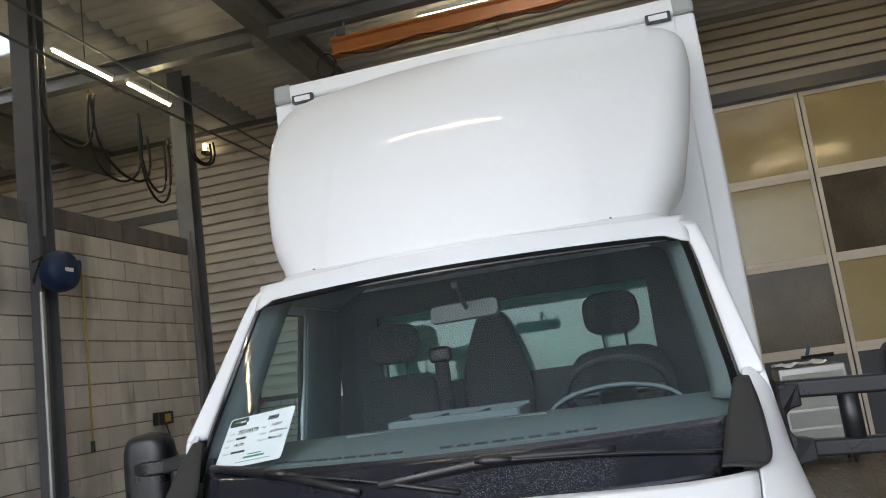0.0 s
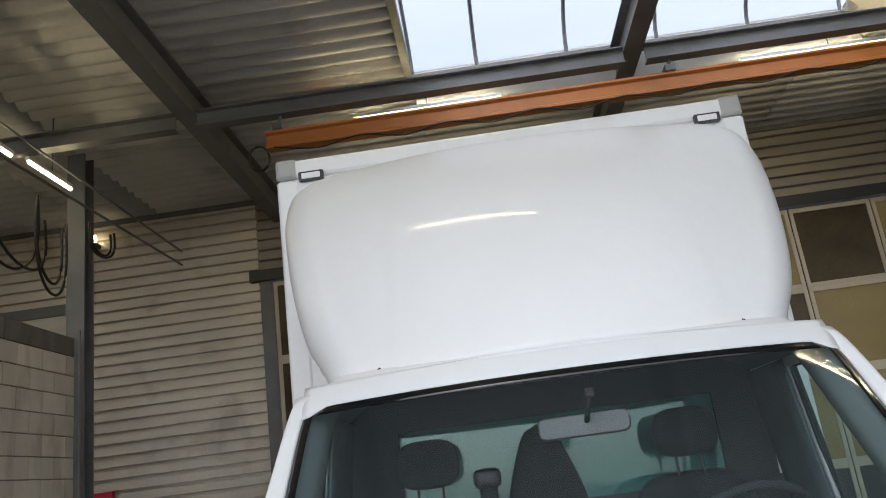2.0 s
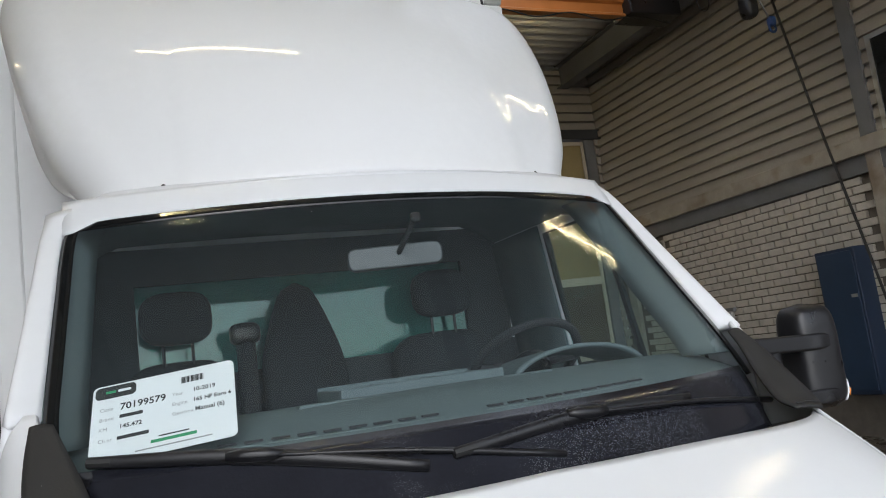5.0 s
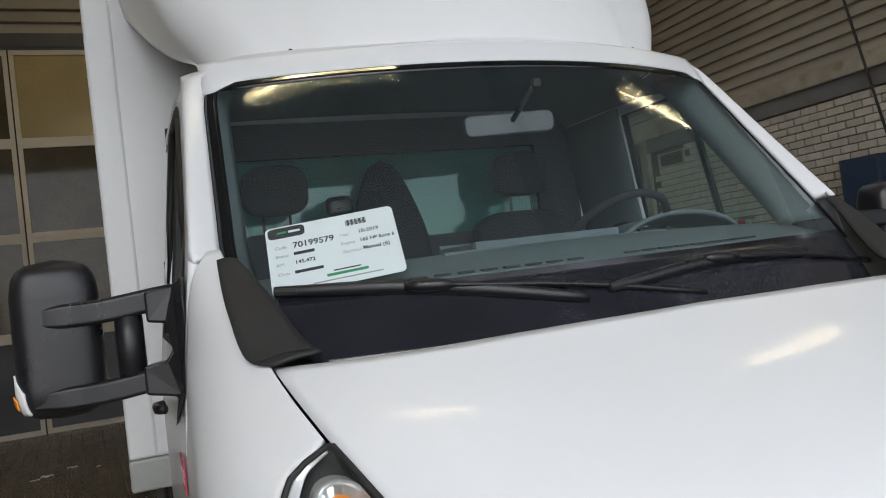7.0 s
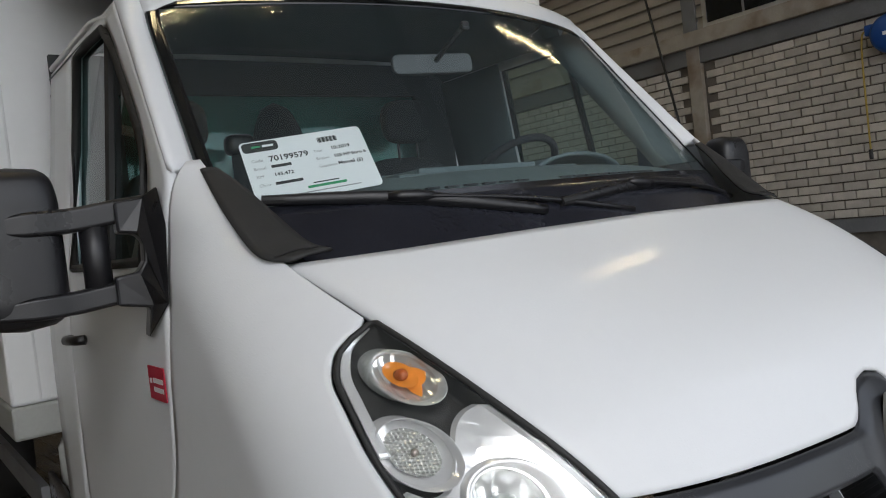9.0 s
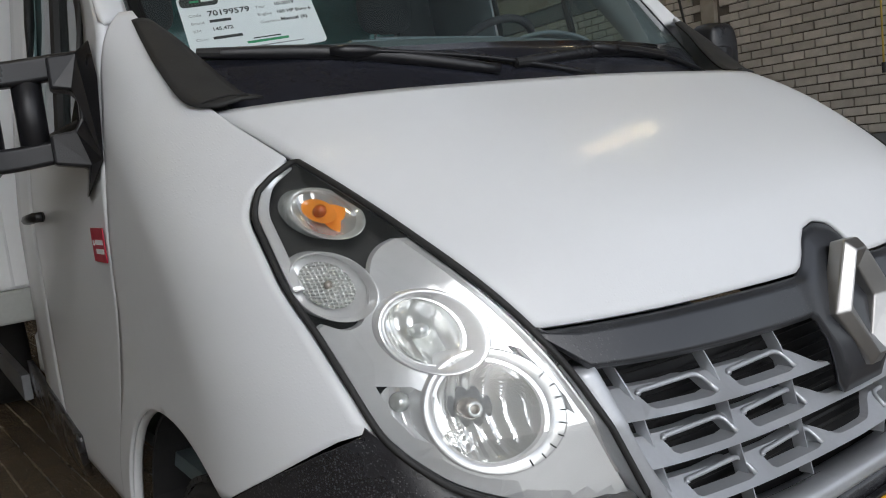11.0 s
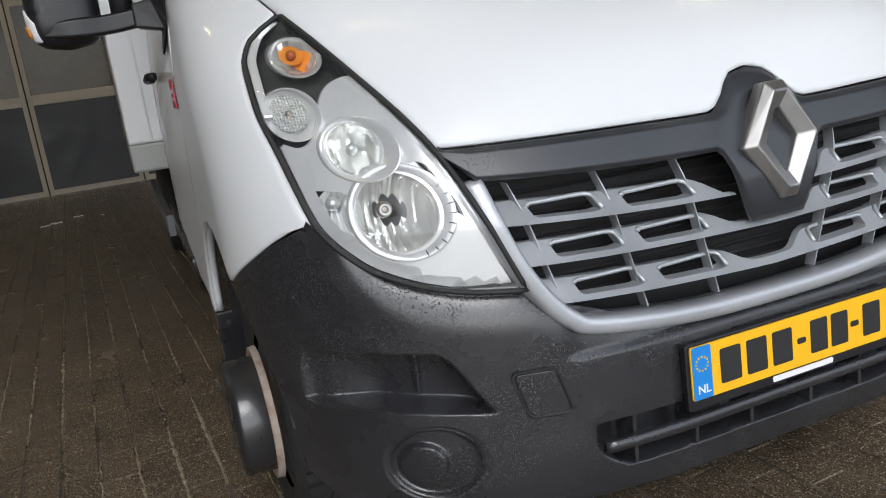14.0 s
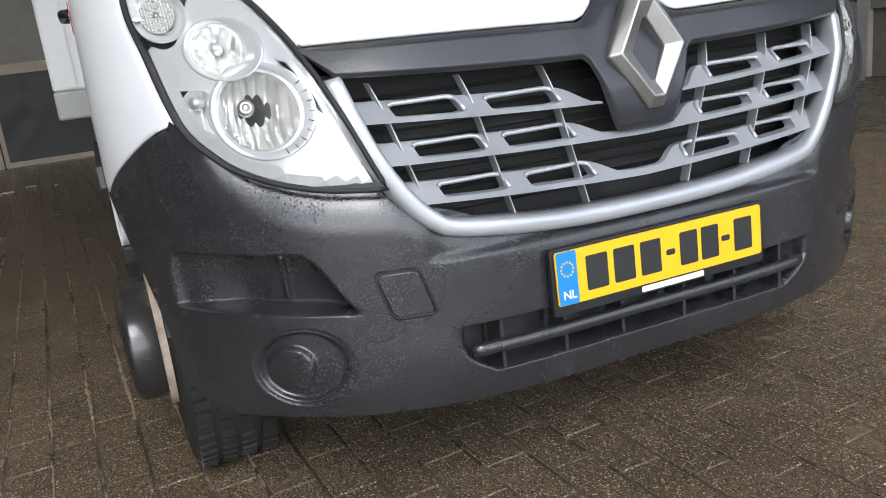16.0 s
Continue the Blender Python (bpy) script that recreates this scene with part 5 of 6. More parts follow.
mid = [bm.verts.new(bmat @ Vector((x * 0.62 + a * 0.38, y * 0.62 + b * 0.38, 0.020))) for (x, y), (a, b) in zip(DIAMOND, INNER)]
i1 = [bm.verts.new(bmat @ Vector((x, y, 0.004))) for x, y in INNER]
i0 = [bm.verts.new(bmat @ Vector((x, y, -0.02))) for x, y in INNER]
for a, b in ((o0, o1), (o1, mid), (mid, i1), (i1, i0)):
    for k in range(6):
        bm.faces.new((a[k], a[(k + 1) % 6], b[(k + 1) % 6], b[k]))
part("badge", bm, CHROME, truck, "plain silver lozenge badge", bevel=0.003)

# number plate, blanked lettering
plate_m = Matrix.Translation((0.006, 0.010, 0.521)) @ pose(0, 0, 0, 88, 0, 0)
holder = part("plate_holder", plate(rounded(0.535, 0.135, 0.008), plate_m @ Matrix.Translation((0, 0, -0.012)), 0.014), PLASTIC, truck, "black number plate holder", bevel=0.002)
part("number_plate", plate(rounded(0.518, 0.108, 0.006), plate_m @ Matrix.Translation((0, 0.008, 0.003)), 0.003), YELLOW, holder, "yellow number plate")
part("plate_band", plate(rounded(0.045, 0.106, 0.004), plate_m @ Matrix.Translation((-0.234, 0.008, 0.0065)), 0.001), PLATEBLUE, holder, "blue band of the plate")
for k, (x, w, h) in enumerate(((-0.165, 0.05, 0.07), (-0.10, 0.05, 0.07), (-0.035, 0.05, 0.07), (0.015, 0.022, 0.012), (0.062, 0.045, 0.07), (0.118, 0.045, 0.07), (0.160, 0.022, 0.012), (0.208, 0.048, 0.07))):
    part("plate_bar", plate(rounded(w, h, 0.004), plate_m @ Matrix.Translation((x, 0.008, 0.0065)), 0.0012), INK, holder)
part("holder_bar", plate(rounded(0.16, 0.012, 0.003), plate_m @ Matrix.Translation((0.02, -0.0565, 0.003)), 0.001), CARD, holder)
for k in range(12):
    q = 6.2831853 * k / 12
    part("band_dot", turned([(0.0, 0.001), (0.0022, 0.001), (0.0022, 0.0)], 6, plate_m @ Matrix.Translation((-0.234 + 0.014 * math.cos(q), 0.026 + 0.014 * math.sin(q), 0.0076))), YELLOW, holder)
# lower intake bars, towing cover, fog blanks
for z, out in ((0.416, -0.004),):
    part("intake_bar", tube([bumper_pt for bumper_pt in [front(x / 20 * 0.425, z, out) for x in range(-20, 21)]], 0.011, 8, flat=1.3), BUMPER, truck, smooth=True)
for x in (-0.36, -0.22, -0.08, 0.08, 0.22, 0.36):
    part("intake_rib", box(x - 0.004, front(x, 0.42).y + 0.008, 0.365, x + 0.004, front(x, 0.42).y + 0.07, 0.475), BUMPER, truck)
cover = skin_frame(-0.538, 0.556, 0.0)
ring = [cover @ Vector((x - 0.30 * y, y, 0.001)) for x, y in rounded(0.084, 0.092, 0.014, 6)]
part("towing_cover", plate([(x - 0.30 * y, y) for x, y in rounded(0.076, 0.084, 0.012, 6)], cover @ Matrix.Translation((0, 0, -0.002)), 0.006), BUMPER, truck, "square towing eye cover", bevel=0.0015)
part("towing_cover_gap", tube(ring, 0.0034, 5, closed=True), SEAM, truck, "gap round the square towing eye cover")

# wheel hub covers


def hub(s):
    m = Matrix.Translation((s * 0.985, 0.83, 0.345)) @ pose(0, 0, 0, 0, 90 * s, 0)
    part("hub_cover", turned([(0.0, 0.058), (0.115, 0.058), (0.138, 0.054), (0.147, 0.046), (0.150, 0.036), (0.150, -0.03), (0.16, -0.035)], 48, m), HUBBLACK, truck, "domed black hub cover", smooth=True)


both(hub)
RUST = material("rusty_pale_steel", (0.42, 0.35, 0.29), 0.6, vary=0.25, scale=9, fine=90, dirt=(0.16, 0.075, 0.035), dirt_amount=0.35, dirt_scale=14)
for s in (-1, 1):
    part("rim_edge", turned([(0.148, -0.034), (0.160, -0.028), (0.168, -0.022), (0.172, -0.024), (0.174, -0.040)], 48, Matrix.Translation((s * 0.985, 0.83, 0.345)) @ pose(0, 0, 0, 0, 90 * s, 0)), RUST, truck, "rusty pale edge of the steel rim", smooth=True)


def tread(s, x, y):
    for k in range(60):
        a = 6.2831853 * k / 60
        m = Matrix.Translation((x, y, 0.345)) @ pose(0, 0, 0, -math.degrees(a), 0, 0)
        for c, w, sk in ((-0.075, 0.036, 8), (-0.028, 0.034, -8), (0.022, 0.034, 8), (0.07, 0.036, -8)):
            box(-w / 2, -0.011, 0.338, w / 2, 0.011, 0.351, m=m @ Matrix.Translation((c, 0, 0)) @ pose(0, 0, 0, 0, 0, sk), bm=tread.bm)


for x in (-0.832, 0.832):
    tread.bm = bmesh.new()
    tread(1, x, 0.83)
    part("tyre_tread", tread.bm, RUBBER, truck, "worn black tyre tread blocks")

# door mirrors


def mirror(s, cx):
    fl = lambda p: Vector((s * p.x, p.y, p.z))

    def shell(u, v, grow=1.0):
        # rounded housing: super-ellipse rings from bottom to top
        z = 1.318 + 0.354 * v
        e = max(0.0, 1 - abs(2 * v - 1) ** 11) ** 0.5
        top = 1 - 0.09 * smooth_step((v - 0.70) / 0.30) - 0.06 * smooth_step((0.2 - v) / 0.2)
        q = 6.2831853 * u
        cs, sn = math.cos(q), math.sin(q)
        rx, ry = 0.091 * e * top, (0.082 if sn < 0 else 0.045) * e * top
        groove = 0.003 * in_box(v, 0.70, 0.725, 0.008)
        return fl(Vector((cx + (rx - groove) * math.copysign(abs(cs) ** 0.45, cs), 1.275 + (ry - groove) * math.copysign(abs(sn) ** 0.62, sn), z)))
    house = part("door_mirror", sheet(shell, 48, 36, loop=True), PLASTIC, truck, "large black door mirror on two arms", smooth=True)
    part("mirror_glass", plate(rounded(0.12, 0.24, 0.03), Matrix.Translation((s * cx, 1.312, 1.52)) @ pose(0, 0, 0, -90, 0, 0), 0.004), MIRROR_METAL, house, "mirror glass")
    for z, h in ((1.549, 0.064), (1.373, 0.060)):
        pts = [Vector((0.965, 1.165, z + 0.035 * 0 + 0.012)), Vector((1.02, 1.185, z + 0.008)), Vector((cx - 0.10, 1.198, z - 0.004)), Vector((cx - 0.02, 1.196, z - 0.006)), Vector((cx + 0.055, 1.212, z - 0.006))]
        bm = bmesh.new()
        line = curve_through(pts, 8)
        rows = []
        for i, p in enumerate(line):
            w = h * (1.0 - 0.25 * smooth_step((i / len(line) - 0.7) / 0.3))
            rows.append([bm.verts.new(fl(p + Vector((0, dy, dz * w)))) for dy, dz in ((-0.004, -0.42), (-0.011, -0.32), (-0.011, 0.32), (-0.004, 0.42), (0.03, 0.42), (0.03, -0.42))])
        for a, b in zip(rows, rows[1:]):
            for k in range(6):
                bm.faces.new((a[k], a[(k + 1) % 6], b[(k + 1) % 6], b[k]))
        bm.faces.new(rows[0])
        bm.faces.new(rows[-1][::-1])
        part("arm", bm, PLASTIC, house, bevel=0.003)
    part("post", tube([fl(Vector((1.075 + (cx - 1.22) * 0.6, 1.215, 1.37))), fl(Vector((1.075 + (cx - 1.22) * 0.6, 1.215, 1.55)))], 0.030, 14), PLASTIC, house, smooth=True)
    # blade-shaped foot on the door with two prongs that carry the arms
    out = ((0.962, 1.10, 1.600), (0.968, 1.05, 1.515), (0.982, 1.05, 1.345), (1.003, 1.15, 1.272), (0.992, 1.15, 1.338), (1.056, 1.16, 1.350), (1.056, 1.16, 1.412), (1.008, 1.15, 1.419),
           (0.993, 1.15, 1.442), (0.990, 1.15, 1.486), (1.004, 1.15, 1.502), (1.040, 1.16, 1.508), (1.040, 1.16, 1.575), (0.985, 1.15, 1.580))
    bm = bmesh.new()
    lo = [bm.verts.new(fl(Vector((x, y, z)))) for x, y, z in out]
    hi = [bm.verts.new(fl(Vector((max(x - 0.012, CAB_X(z) - 0.004), y + 0.075, z)))) for x, y, z in out]
    bm.faces.new(lo)
    bm.faces.new(hi)
    for k in range(len(out)):
        j = (k + 1) % len(out)
        bm.faces.new((lo[k], lo[j], hi[j], hi[k]))
    part("mirror_foot", bm, PLASTIC, house, bevel=0.006)
    mid = Vector((s * cx, 1.275, 1.40))

    def lens(u, v):
        p = shell(0.845 + 0.125 * u, 0.07 + 0.24 * v * (0.55 + 0.45 * u))
        return p + (p - mid) * 0.045
    rep = part("repeater", sheet(lens, 10, 12), CARD, house, "clear side repeater with amber bulb", smooth=True, solid=0.006)
    part("repeater_bulb", sheet(lambda u, v: lens(0.35 + 0.4 * u, 0.25 + 0.35 * v) + (lens(0.5, 0.4) - mid) * 0.06, 6, 6), AMBER, rep, smooth=True, solid=0.003)


mirror(-1, 1.222)
mirror(1, 1.39)

# wipers


def wiper(blade_pts, arm_pts):
    line = [screen(p.x, p.z, 0.016) for p in curve_through([(x, 0, z) for x, z in blade_pts], 8)]
    w = part("wiper", tube(line, lambda t: 0.0075 + 0.003 * math.sin(math.pi * t), 8, flat=1.5), PLASTIC, truck, "black flat wiper blade and arm", smooth=True)
    arm = [screen(p.x, p.z, 0.034 - 0.004 * k) for k, p in enumerate(curve_through([(x, 0, z) for x, z in arm_pts], 4))]
    part("arm", tube(arm, lambda t: 0.005 + 0.005 * t, 8, flat=0.8), PLASTIC, w, smooth=True)
    x, z = arm_pts[0]
    a, b = screen(x - 0.05, z + 0.004, 0.028), screen(x + 0.05, z - 0.004, 0.028)
    part("clip", tube([a, a.lerp(b, 0.3), a.lerp(b, 0.7), b], lambda t: 0.008 + 0.007 * math.sin(math.pi * t), 8), PLASTIC, w, smooth=True)
    part("blade_tip", tube([line[0], line[0].lerp(line[2], 0.6)], 0.010, 8), RUBBER, w)


wiper(((-0.79, 1.540), (-0.50, 1.513), (-0.195, 1.452)), ((-0.50, 1.516), (-0.20, 1.481), (0.09, 1.428)))
wiper(((-0.14, 1.465), (0.18, 1.492), (0.50, 1.483)), ((0.18, 1.496), (0.52, 1.472), (0.84, 1.430)))

# interior
dash = part("dashboard", sheet(lambda u, v: Vector(((2 * u - 1) * 0.87, screen((2 * u - 1) * 0.87, 1.53).y + 0.03 + 0.52 * v, 1.515 + 0.07 * math.sin(math.pi * v * 0.9) * (1 - 0.2 * (2 * u - 1) ** 2) - 0.28 * smooth_step((v - 0.75) / 0.25))), 40, 20), INTERIOR, truck, "dark grey dashboard", smooth=True, solid=0.01)
bm = box(-0.24, 1.14, 1.570, 0.20, 1.155, 1.606)
for x in (-0.24, -0.10, 0.05, 0.19):
    box(x, 1.156, 1.570, x + 0.014, 1.38, 1.604, bm)
box(-0.24, 1.381, 1.570, 0.204, 1.395, 1.612, bm)
part("tray", bm, INTERIOR, dash, "open tray on the dashboard", bevel=0.004)
for xa, xb in ((-0.56, -0.10), (0.0, 0.46)):
    vent = part("defroster_vent", sheet(lambda u, v: Vector((xa + (xb - xa) * u, screen(xa + (xb - xa) * u, 1.53).y + 0.062 + 0.028 * v, 1.528 + 0.006 * v)), 12, 1), LINING, dash, "pale defroster slot along the windscreen", solid=0.006)
    for k in range(9):
        x = xa + (xb - xa) * (k + 0.5) / 9
        part("slot", box(x - 0.018, screen(x, 1.53).y + 0.068, 1.532, x + 0.018, screen(x, 1.53).y + 0.082, 1.5365), SEAM, vent)
part("tray_lip", box(-0.36, 1.06, 1.566, 0.30, 1.09, 1.585), INTERIOR, dash, bevel=0.006)
part("instrument_hood", sheet(lambda u, v: Vector((0.50 + 0.22 * math.cos(math.pi * u), 1.24 + 0.22 * v, 1.555 + 0.085 * math.sin(math.pi * u) * (1 - 0.2 * v))), 20, 8), INTERIOR, dash, smooth=True, solid=0.012)
wm = Matrix.Translation((0.50, 1.58, 1.60)) @ pose(0, 0, 0, -40, 0, 0)
sw = part("steering_wheel", tube([wm @ Vector((0.185 * math.cos(q), 0.185 * math.sin(q), 0)) for q in [6.2831853 * k / 36 for k in range(36)]], 0.014, 10, closed=True), SEATCLOTH, truck, "dark steering wheel", smooth=True)
part("hub", turned([(0.0, 0.01), (0.05, 0.008), (0.07, -0.01), (0.07, -0.05)], 20, wm), PLASTIC, sw, smooth=True)
for q in (0, 180, 90):
    part("spoke", tube([wm @ Vector((0.06 * math.cos(radians(q)), 0.06 * math.sin(radians(q)), -0.01)), wm @ Vector((0.18 * math.cos(radians(q)), 0.18 * math.sin(radians(q)), 0))], 0.014, 8), PLASTIC, sw)


def soft_block(cx, cy, cz, rx, ry, rz, p=3.5, lean=0.0):
    def f(u, v):
        a, b = 6.2831853 * u, math.pi * (v - 0.5)
        pw = lambda t: math.copysign(abs(t) ** (2 / p), t)
        z = rz * pw(math.sin(b))
        return Vector((cx + rx * pw(math.cos(b)) * pw(math.cos(a)), cy + ry * pw(math.cos(b)) * pw(math.sin(a)) + lean * z, cz + z))
    return sheet(f, 28, 18, loop=True)


def seat(x, w, head):
    st = part("seat", soft_block(x, 2.02, 1.16, w, 0.24, 0.09), SEATCLOTH, truck, "charcoal cloth cab seat", smooth=True)
    part("backrest", soft_block(x, 2.24, 1.47, w, 0.075, 0.29 if head else 0.52, 4, 0.18), SEATCLOTH, st, smooth=True)
    if head:
        part("headrest", soft_block(x + 0.0, 2.235, 1.912, 0.125, 0.05, 0.095, 3.2), SEATCLOTH, st, smooth=True)
        for dx in (-0.05, 0.05):
            part("headrest_rod", tube([(x + dx, 2.245, 1.72), (x + dx, 2.245, 1.86)], 0.006, 8), PLASTIC, st)


seat(0.50, 0.235, True)
seat(-0.53, 0.20, True)
st = part("seat", soft_block(-0.07, 2.02, 1.16, 0.17, 0.24, 0.09), SEATCLOTH, truck, "charcoal middle seat with a tall back", smooth=True)
part("backrest", sheet(lambda u, v: Vector((-0.07 + math.cos(6.2831853 * u) * (0.165 - 0.075 * smooth_step((v - 0.55) / 0.45)) * (1 - v ** 14) ** 0.5, 2.27 + 0.06 * math.sin(6.2831853 * u) * (1 - v ** 14) ** 0.5 + 0.08 * v, 1.2 + 0.82 * v)), 24, 30, loop=True), SEATCLOTH, st, smooth=True)
part("belt_stalk", soft_block(-0.30, 2.20, 1.83, 0.055, 0.04, 0.04), PLASTIC, truck, smooth=True)
part("belt_stalk_post", tube([(-0.30, 2.2, 1.3), (-0.30, 2.2, 1.80)], 0.035, 10), SEATCLOTH, truck, smooth=True)
MIRRORBACK = material("mirror_backing", (0.055, 0.06, 0.06), 0.35, vary=0.05)
im = Matrix.Translation((0.024, 1.380, 1.950)) @ pose(0, 0, 0, 84, 0, -14)
rv = part("interior_mirror", plate(rounded(0.272, 0.066, 0.022), im, 0.022), MIRRORBACK, truck, "grey interior mirror", bevel=0.005)
part("mirror_stalk", tube([(0.03, 1.372, 1.955), (0.032, 1.310, 1.985), screen(0.034, 2.03, -0.012)], 0.008, 10), SEAM, rv, smooth=True)
part("mirror_mount", soft_block(0.034, 1.206, 2.03, 0.014, 0.010, 0.014), SEAM, rv, smooth=True)

# badge sticker on the wing
sm = Matrix.Translation((-0.9965, 1.155, 1.17)) @ pose(0, 0, 0, 90, 0, -90)
stk = part("wing_sticker", plate(rounded(0.115, 0.075, 0.004), sm, 0.0025), RED, truck, "small red sticker with pale bars")
part("sticker_bar", plate(rounded(0.07, 0.011, 0.002), sm @ Matrix.Translation((0.012, 0.006, 0.0026)), 0.0008), CARD, stk)
part("sticker_bar", plate(rounded(0.07, 0.011, 0.002), sm @ Matrix.Translation((0.012, -0.014, 0.0026)), 0.0008), CARD, stk)
part("sticker_bar", plate(rounded(0.014, 0.011, 0.002), sm @ Matrix.Translation((-0.04, 0.004, 0.0026)), 0.0008), CARD, stk)

# sale card behind the windscreen
ctr, ctl, cbr = Vector((-0.497, 1.011, 1.703)), Vector((-0.771, 1.087, 1.679)), Vector((-0.510, 0.898, 1.553))
cx_ax = (ctr - ctl).normalized()
cn = cx_ax.cross((ctr - cbr).normalized()).normalized()
cy_ax = cn.cross(cx_ax).normalized()
CW, CH = 0.288, 0.190
cm = Matrix((cx_ax, cy_ax, cn)).transposed().to_4x4()
cm.translation = ctr + cn * 0.002 - cx_ax * CW / 2 - cy_ax * CH / 2
card = thing("sale_card", "white printed sale card with rounded corners behind the windscreen", "card", tuple(cm.translation))
part("sheet", plate(rounded(CW, CH, 0.012), cm, 0.0015), CARD, card)
part("header", plate(rounded(0.082, 0.030, 0.010), cm @ Matrix.Translation((-0.098, 0.076, 0.0016)), 0.0006), INK, card, "black header tab")
part("header_bar", plate(rounded(0.02, 0.006, 0.001), cm @ Matrix.Translation((-0.108, 0.076, 0.0024)), 0.0004), GREENINK, card)
part("header_bar", plate(rounded(0.026, 0.006, 0.001), cm @ Matrix.Translation((-0.080, 0.076, 0.0024)), 0.0004), CARD, card)
for k in range(16):
    part("barcode_bar", plate(rounded(0.0012 + 0.0010 * (k * 7 % 3), 0.016, 0.0003, 1), cm @ Matrix.Translation((0.035 + 0.003 * k, 0.068, 0.0017)), 0.0004), INK, card)


def lettering(text, x, y, size, mat, m=cm, parent=card, bold=0.0, lift=0.0019):
    cu = bpy.data.curves.new("text", "FONT")
    cu.body, cu.size, cu.extrude, cu.offset = text, size, 0.0002, bold
    cu.resolution_u = 3
    ob = new("lettering", cu)
    me = bpy.data.meshes.new_from_object(ob.evaluated_get(bpy.context.evaluated_depsgraph_get()))
    bpy.data.objects.remove(ob)
    me.transform(m @ Matrix.Translation((x, y, lift)))
    me.materials.clear()
    me.materials.append(mat)
    ob = new("lettering", me)
    ob.parent = parent
    ob.matrix_parent_inverse = BASE.get(parent.name, Matrix()).inverted()
    return ob


lettering("NL", -0.2475, -0.0335, 0.024, CARD, plate_m, holder, 0.0004, 0.0078)
for text, x, y, size, mat, bold in (("Code", -0.128, 0.030, 0.012, GREYINK, 0), ("70199579", -0.088, 0.027, 0.023, INK, 0.0004), ("Brand", -0.128, 0.006, 0.012, GREYINK, 0), ("KM", -0.128, -0.018, 0.012, GREYINK, 0),
                                ("145.472", -0.088, -0.018, 0.014, INK, 0.0003), ("Ch.nr", -0.128, -0.044, 0.012, GREYINK, 0), ("Year", 0.016, 0.032, 0.012, GREYINK, 0), ("10-2019", 0.058, 0.034, 0.014, INK, 0.0003),
                                ("Engine", 0.016, 0.008, 0.012, GREYINK, 0), ("165 HP Euro 6", 0.058, 0.009, 0.013, INK, 0.0003), ("Gearbox", 0.016, -0.016, 0.012, GREYINK, 0), ("Manual (6)", 0.062, -0.015, 0.014, INK, 0.0003)):
    lettering(text, x, y, size, mat, bold=bold)
for x, y, w, h, m in ((-0.065, 0.011, 0.046, 0.008, INK), (-0.06, -0.040, 0.062, 0.008, INK), (0.02, -0.066, 0.09, 0.007, GREENINK), (0.02, -0.056, 0.06, 0.003, INK), (0.02, -0.080, 0.15, 0.003, GREYINK)):
    part("text_bar", plate(rounded(w, h, 0.001, 1), cm @ Matrix.Translation((x, y, 0.0017)), 0.0004), m, card)

# ---- things in the hall ----


def lamp_strip(p, q, name="fluorescent_lamp", w=0.05):
    p, q = Vector(p), Vector(q)
    d = (q - p).normalized()
    s = d.cross(Vector((0, 0, 1))).normalized()
    m = Matrix((s, d, Vector((0, 0, 1)))).transposed().to_4x4()
    m.translation = p
    ln = (q - p).length
    l = thing(name, "bare fluorescent strip lamp, switched on, under the roof", "lamp", tuple(p), group="fluorescent strip lamps")
    part("tray", box(-w / 2, 0, 0.0, w / 2, ln, 0.05, m=m), CURB, l, bevel=0.006)
    part("tube", tube([m @ Vector((0, 0.03, -0.02)), m @ Vector((0, ln - 0.03, -0.02))], 0.015, 10), TUBE, l, smooth=True)
    return l


lamp_strip((-5.15, 5.65, 5.86), (-5.15, 6.7, 5.86))
lamp_strip((-5.15, 6.98, 5.92), (-5.15, 7.95, 5.92))
lamp_strip((-1.5, 8.0, 6.34), (0.4, 8.0, 6.34))
lamp_strip((3.4, 8.0, 6.34), (5.6, 8.0, 6.34))
lamp_strip((-1.7, 1.72, 6.0), (0.3, 1.45, 6.0))
lamp_strip((4.2, 2.25, 6.0), (6.3, 2.95, 6.0))
lamp_strip((-6.2, 2.0, 6.0), (-6.2, 3.5, 6.0))
lamp_strip((-9.0, 6.0, 6.0), (-9.0, 8.0, 6.0))
for x, y, z in ((-0.7, 1.585, 6.05), (-0.55, 8.0, 6.39), (4.5, 8.0, 6.39), (5.25, 2.6, 6.05), (-5.15, 6.2, 5.91), (-5.15, 7.5, 5.97), (-6.2, 2.75, 6.05), (-9.0, 7.0, 6.05)):
    structure("lamp_rod", tube([(x, y, z - 0.01), (x, y, 6.75)], 0.008, 6), STEEL, "thin rod that holds a strip lamp")

# crane: beam across the hall, runway along the right side, hoist
crane = thing("crane_beam", "orange crane beam hung under the roof across the hall", "crane", (-2.4, 7.15, 5.7))


def profile_beam(a, b, h, w, mat, parent, name="beam"):
    a, b = Vector(a), Vector(b)
    d = (b - a).normalized()
    s = d.cross(Vector((0, 0, 1))).normalized()
    m = Matrix((s, Vector((0, 0, 1)), d)).transposed().to_4x4()
    m.translation = a
    out = [(-0.5, -0.5), (-0.5, -0.36), (-0.22, -0.26), (-0.22, 0.26), (-0.5, 0.36), (-0.5, 0.5), (0.5, 0.5), (0.5, 0.36), (0.22, 0.26), (0.22, -0.26), (0.5, -0.36), (0.5, -0.5)]
    return part(name, plate([(x * w, y * h) for x, y in out], m, (b - a).length), mat, parent, bevel=0.004)


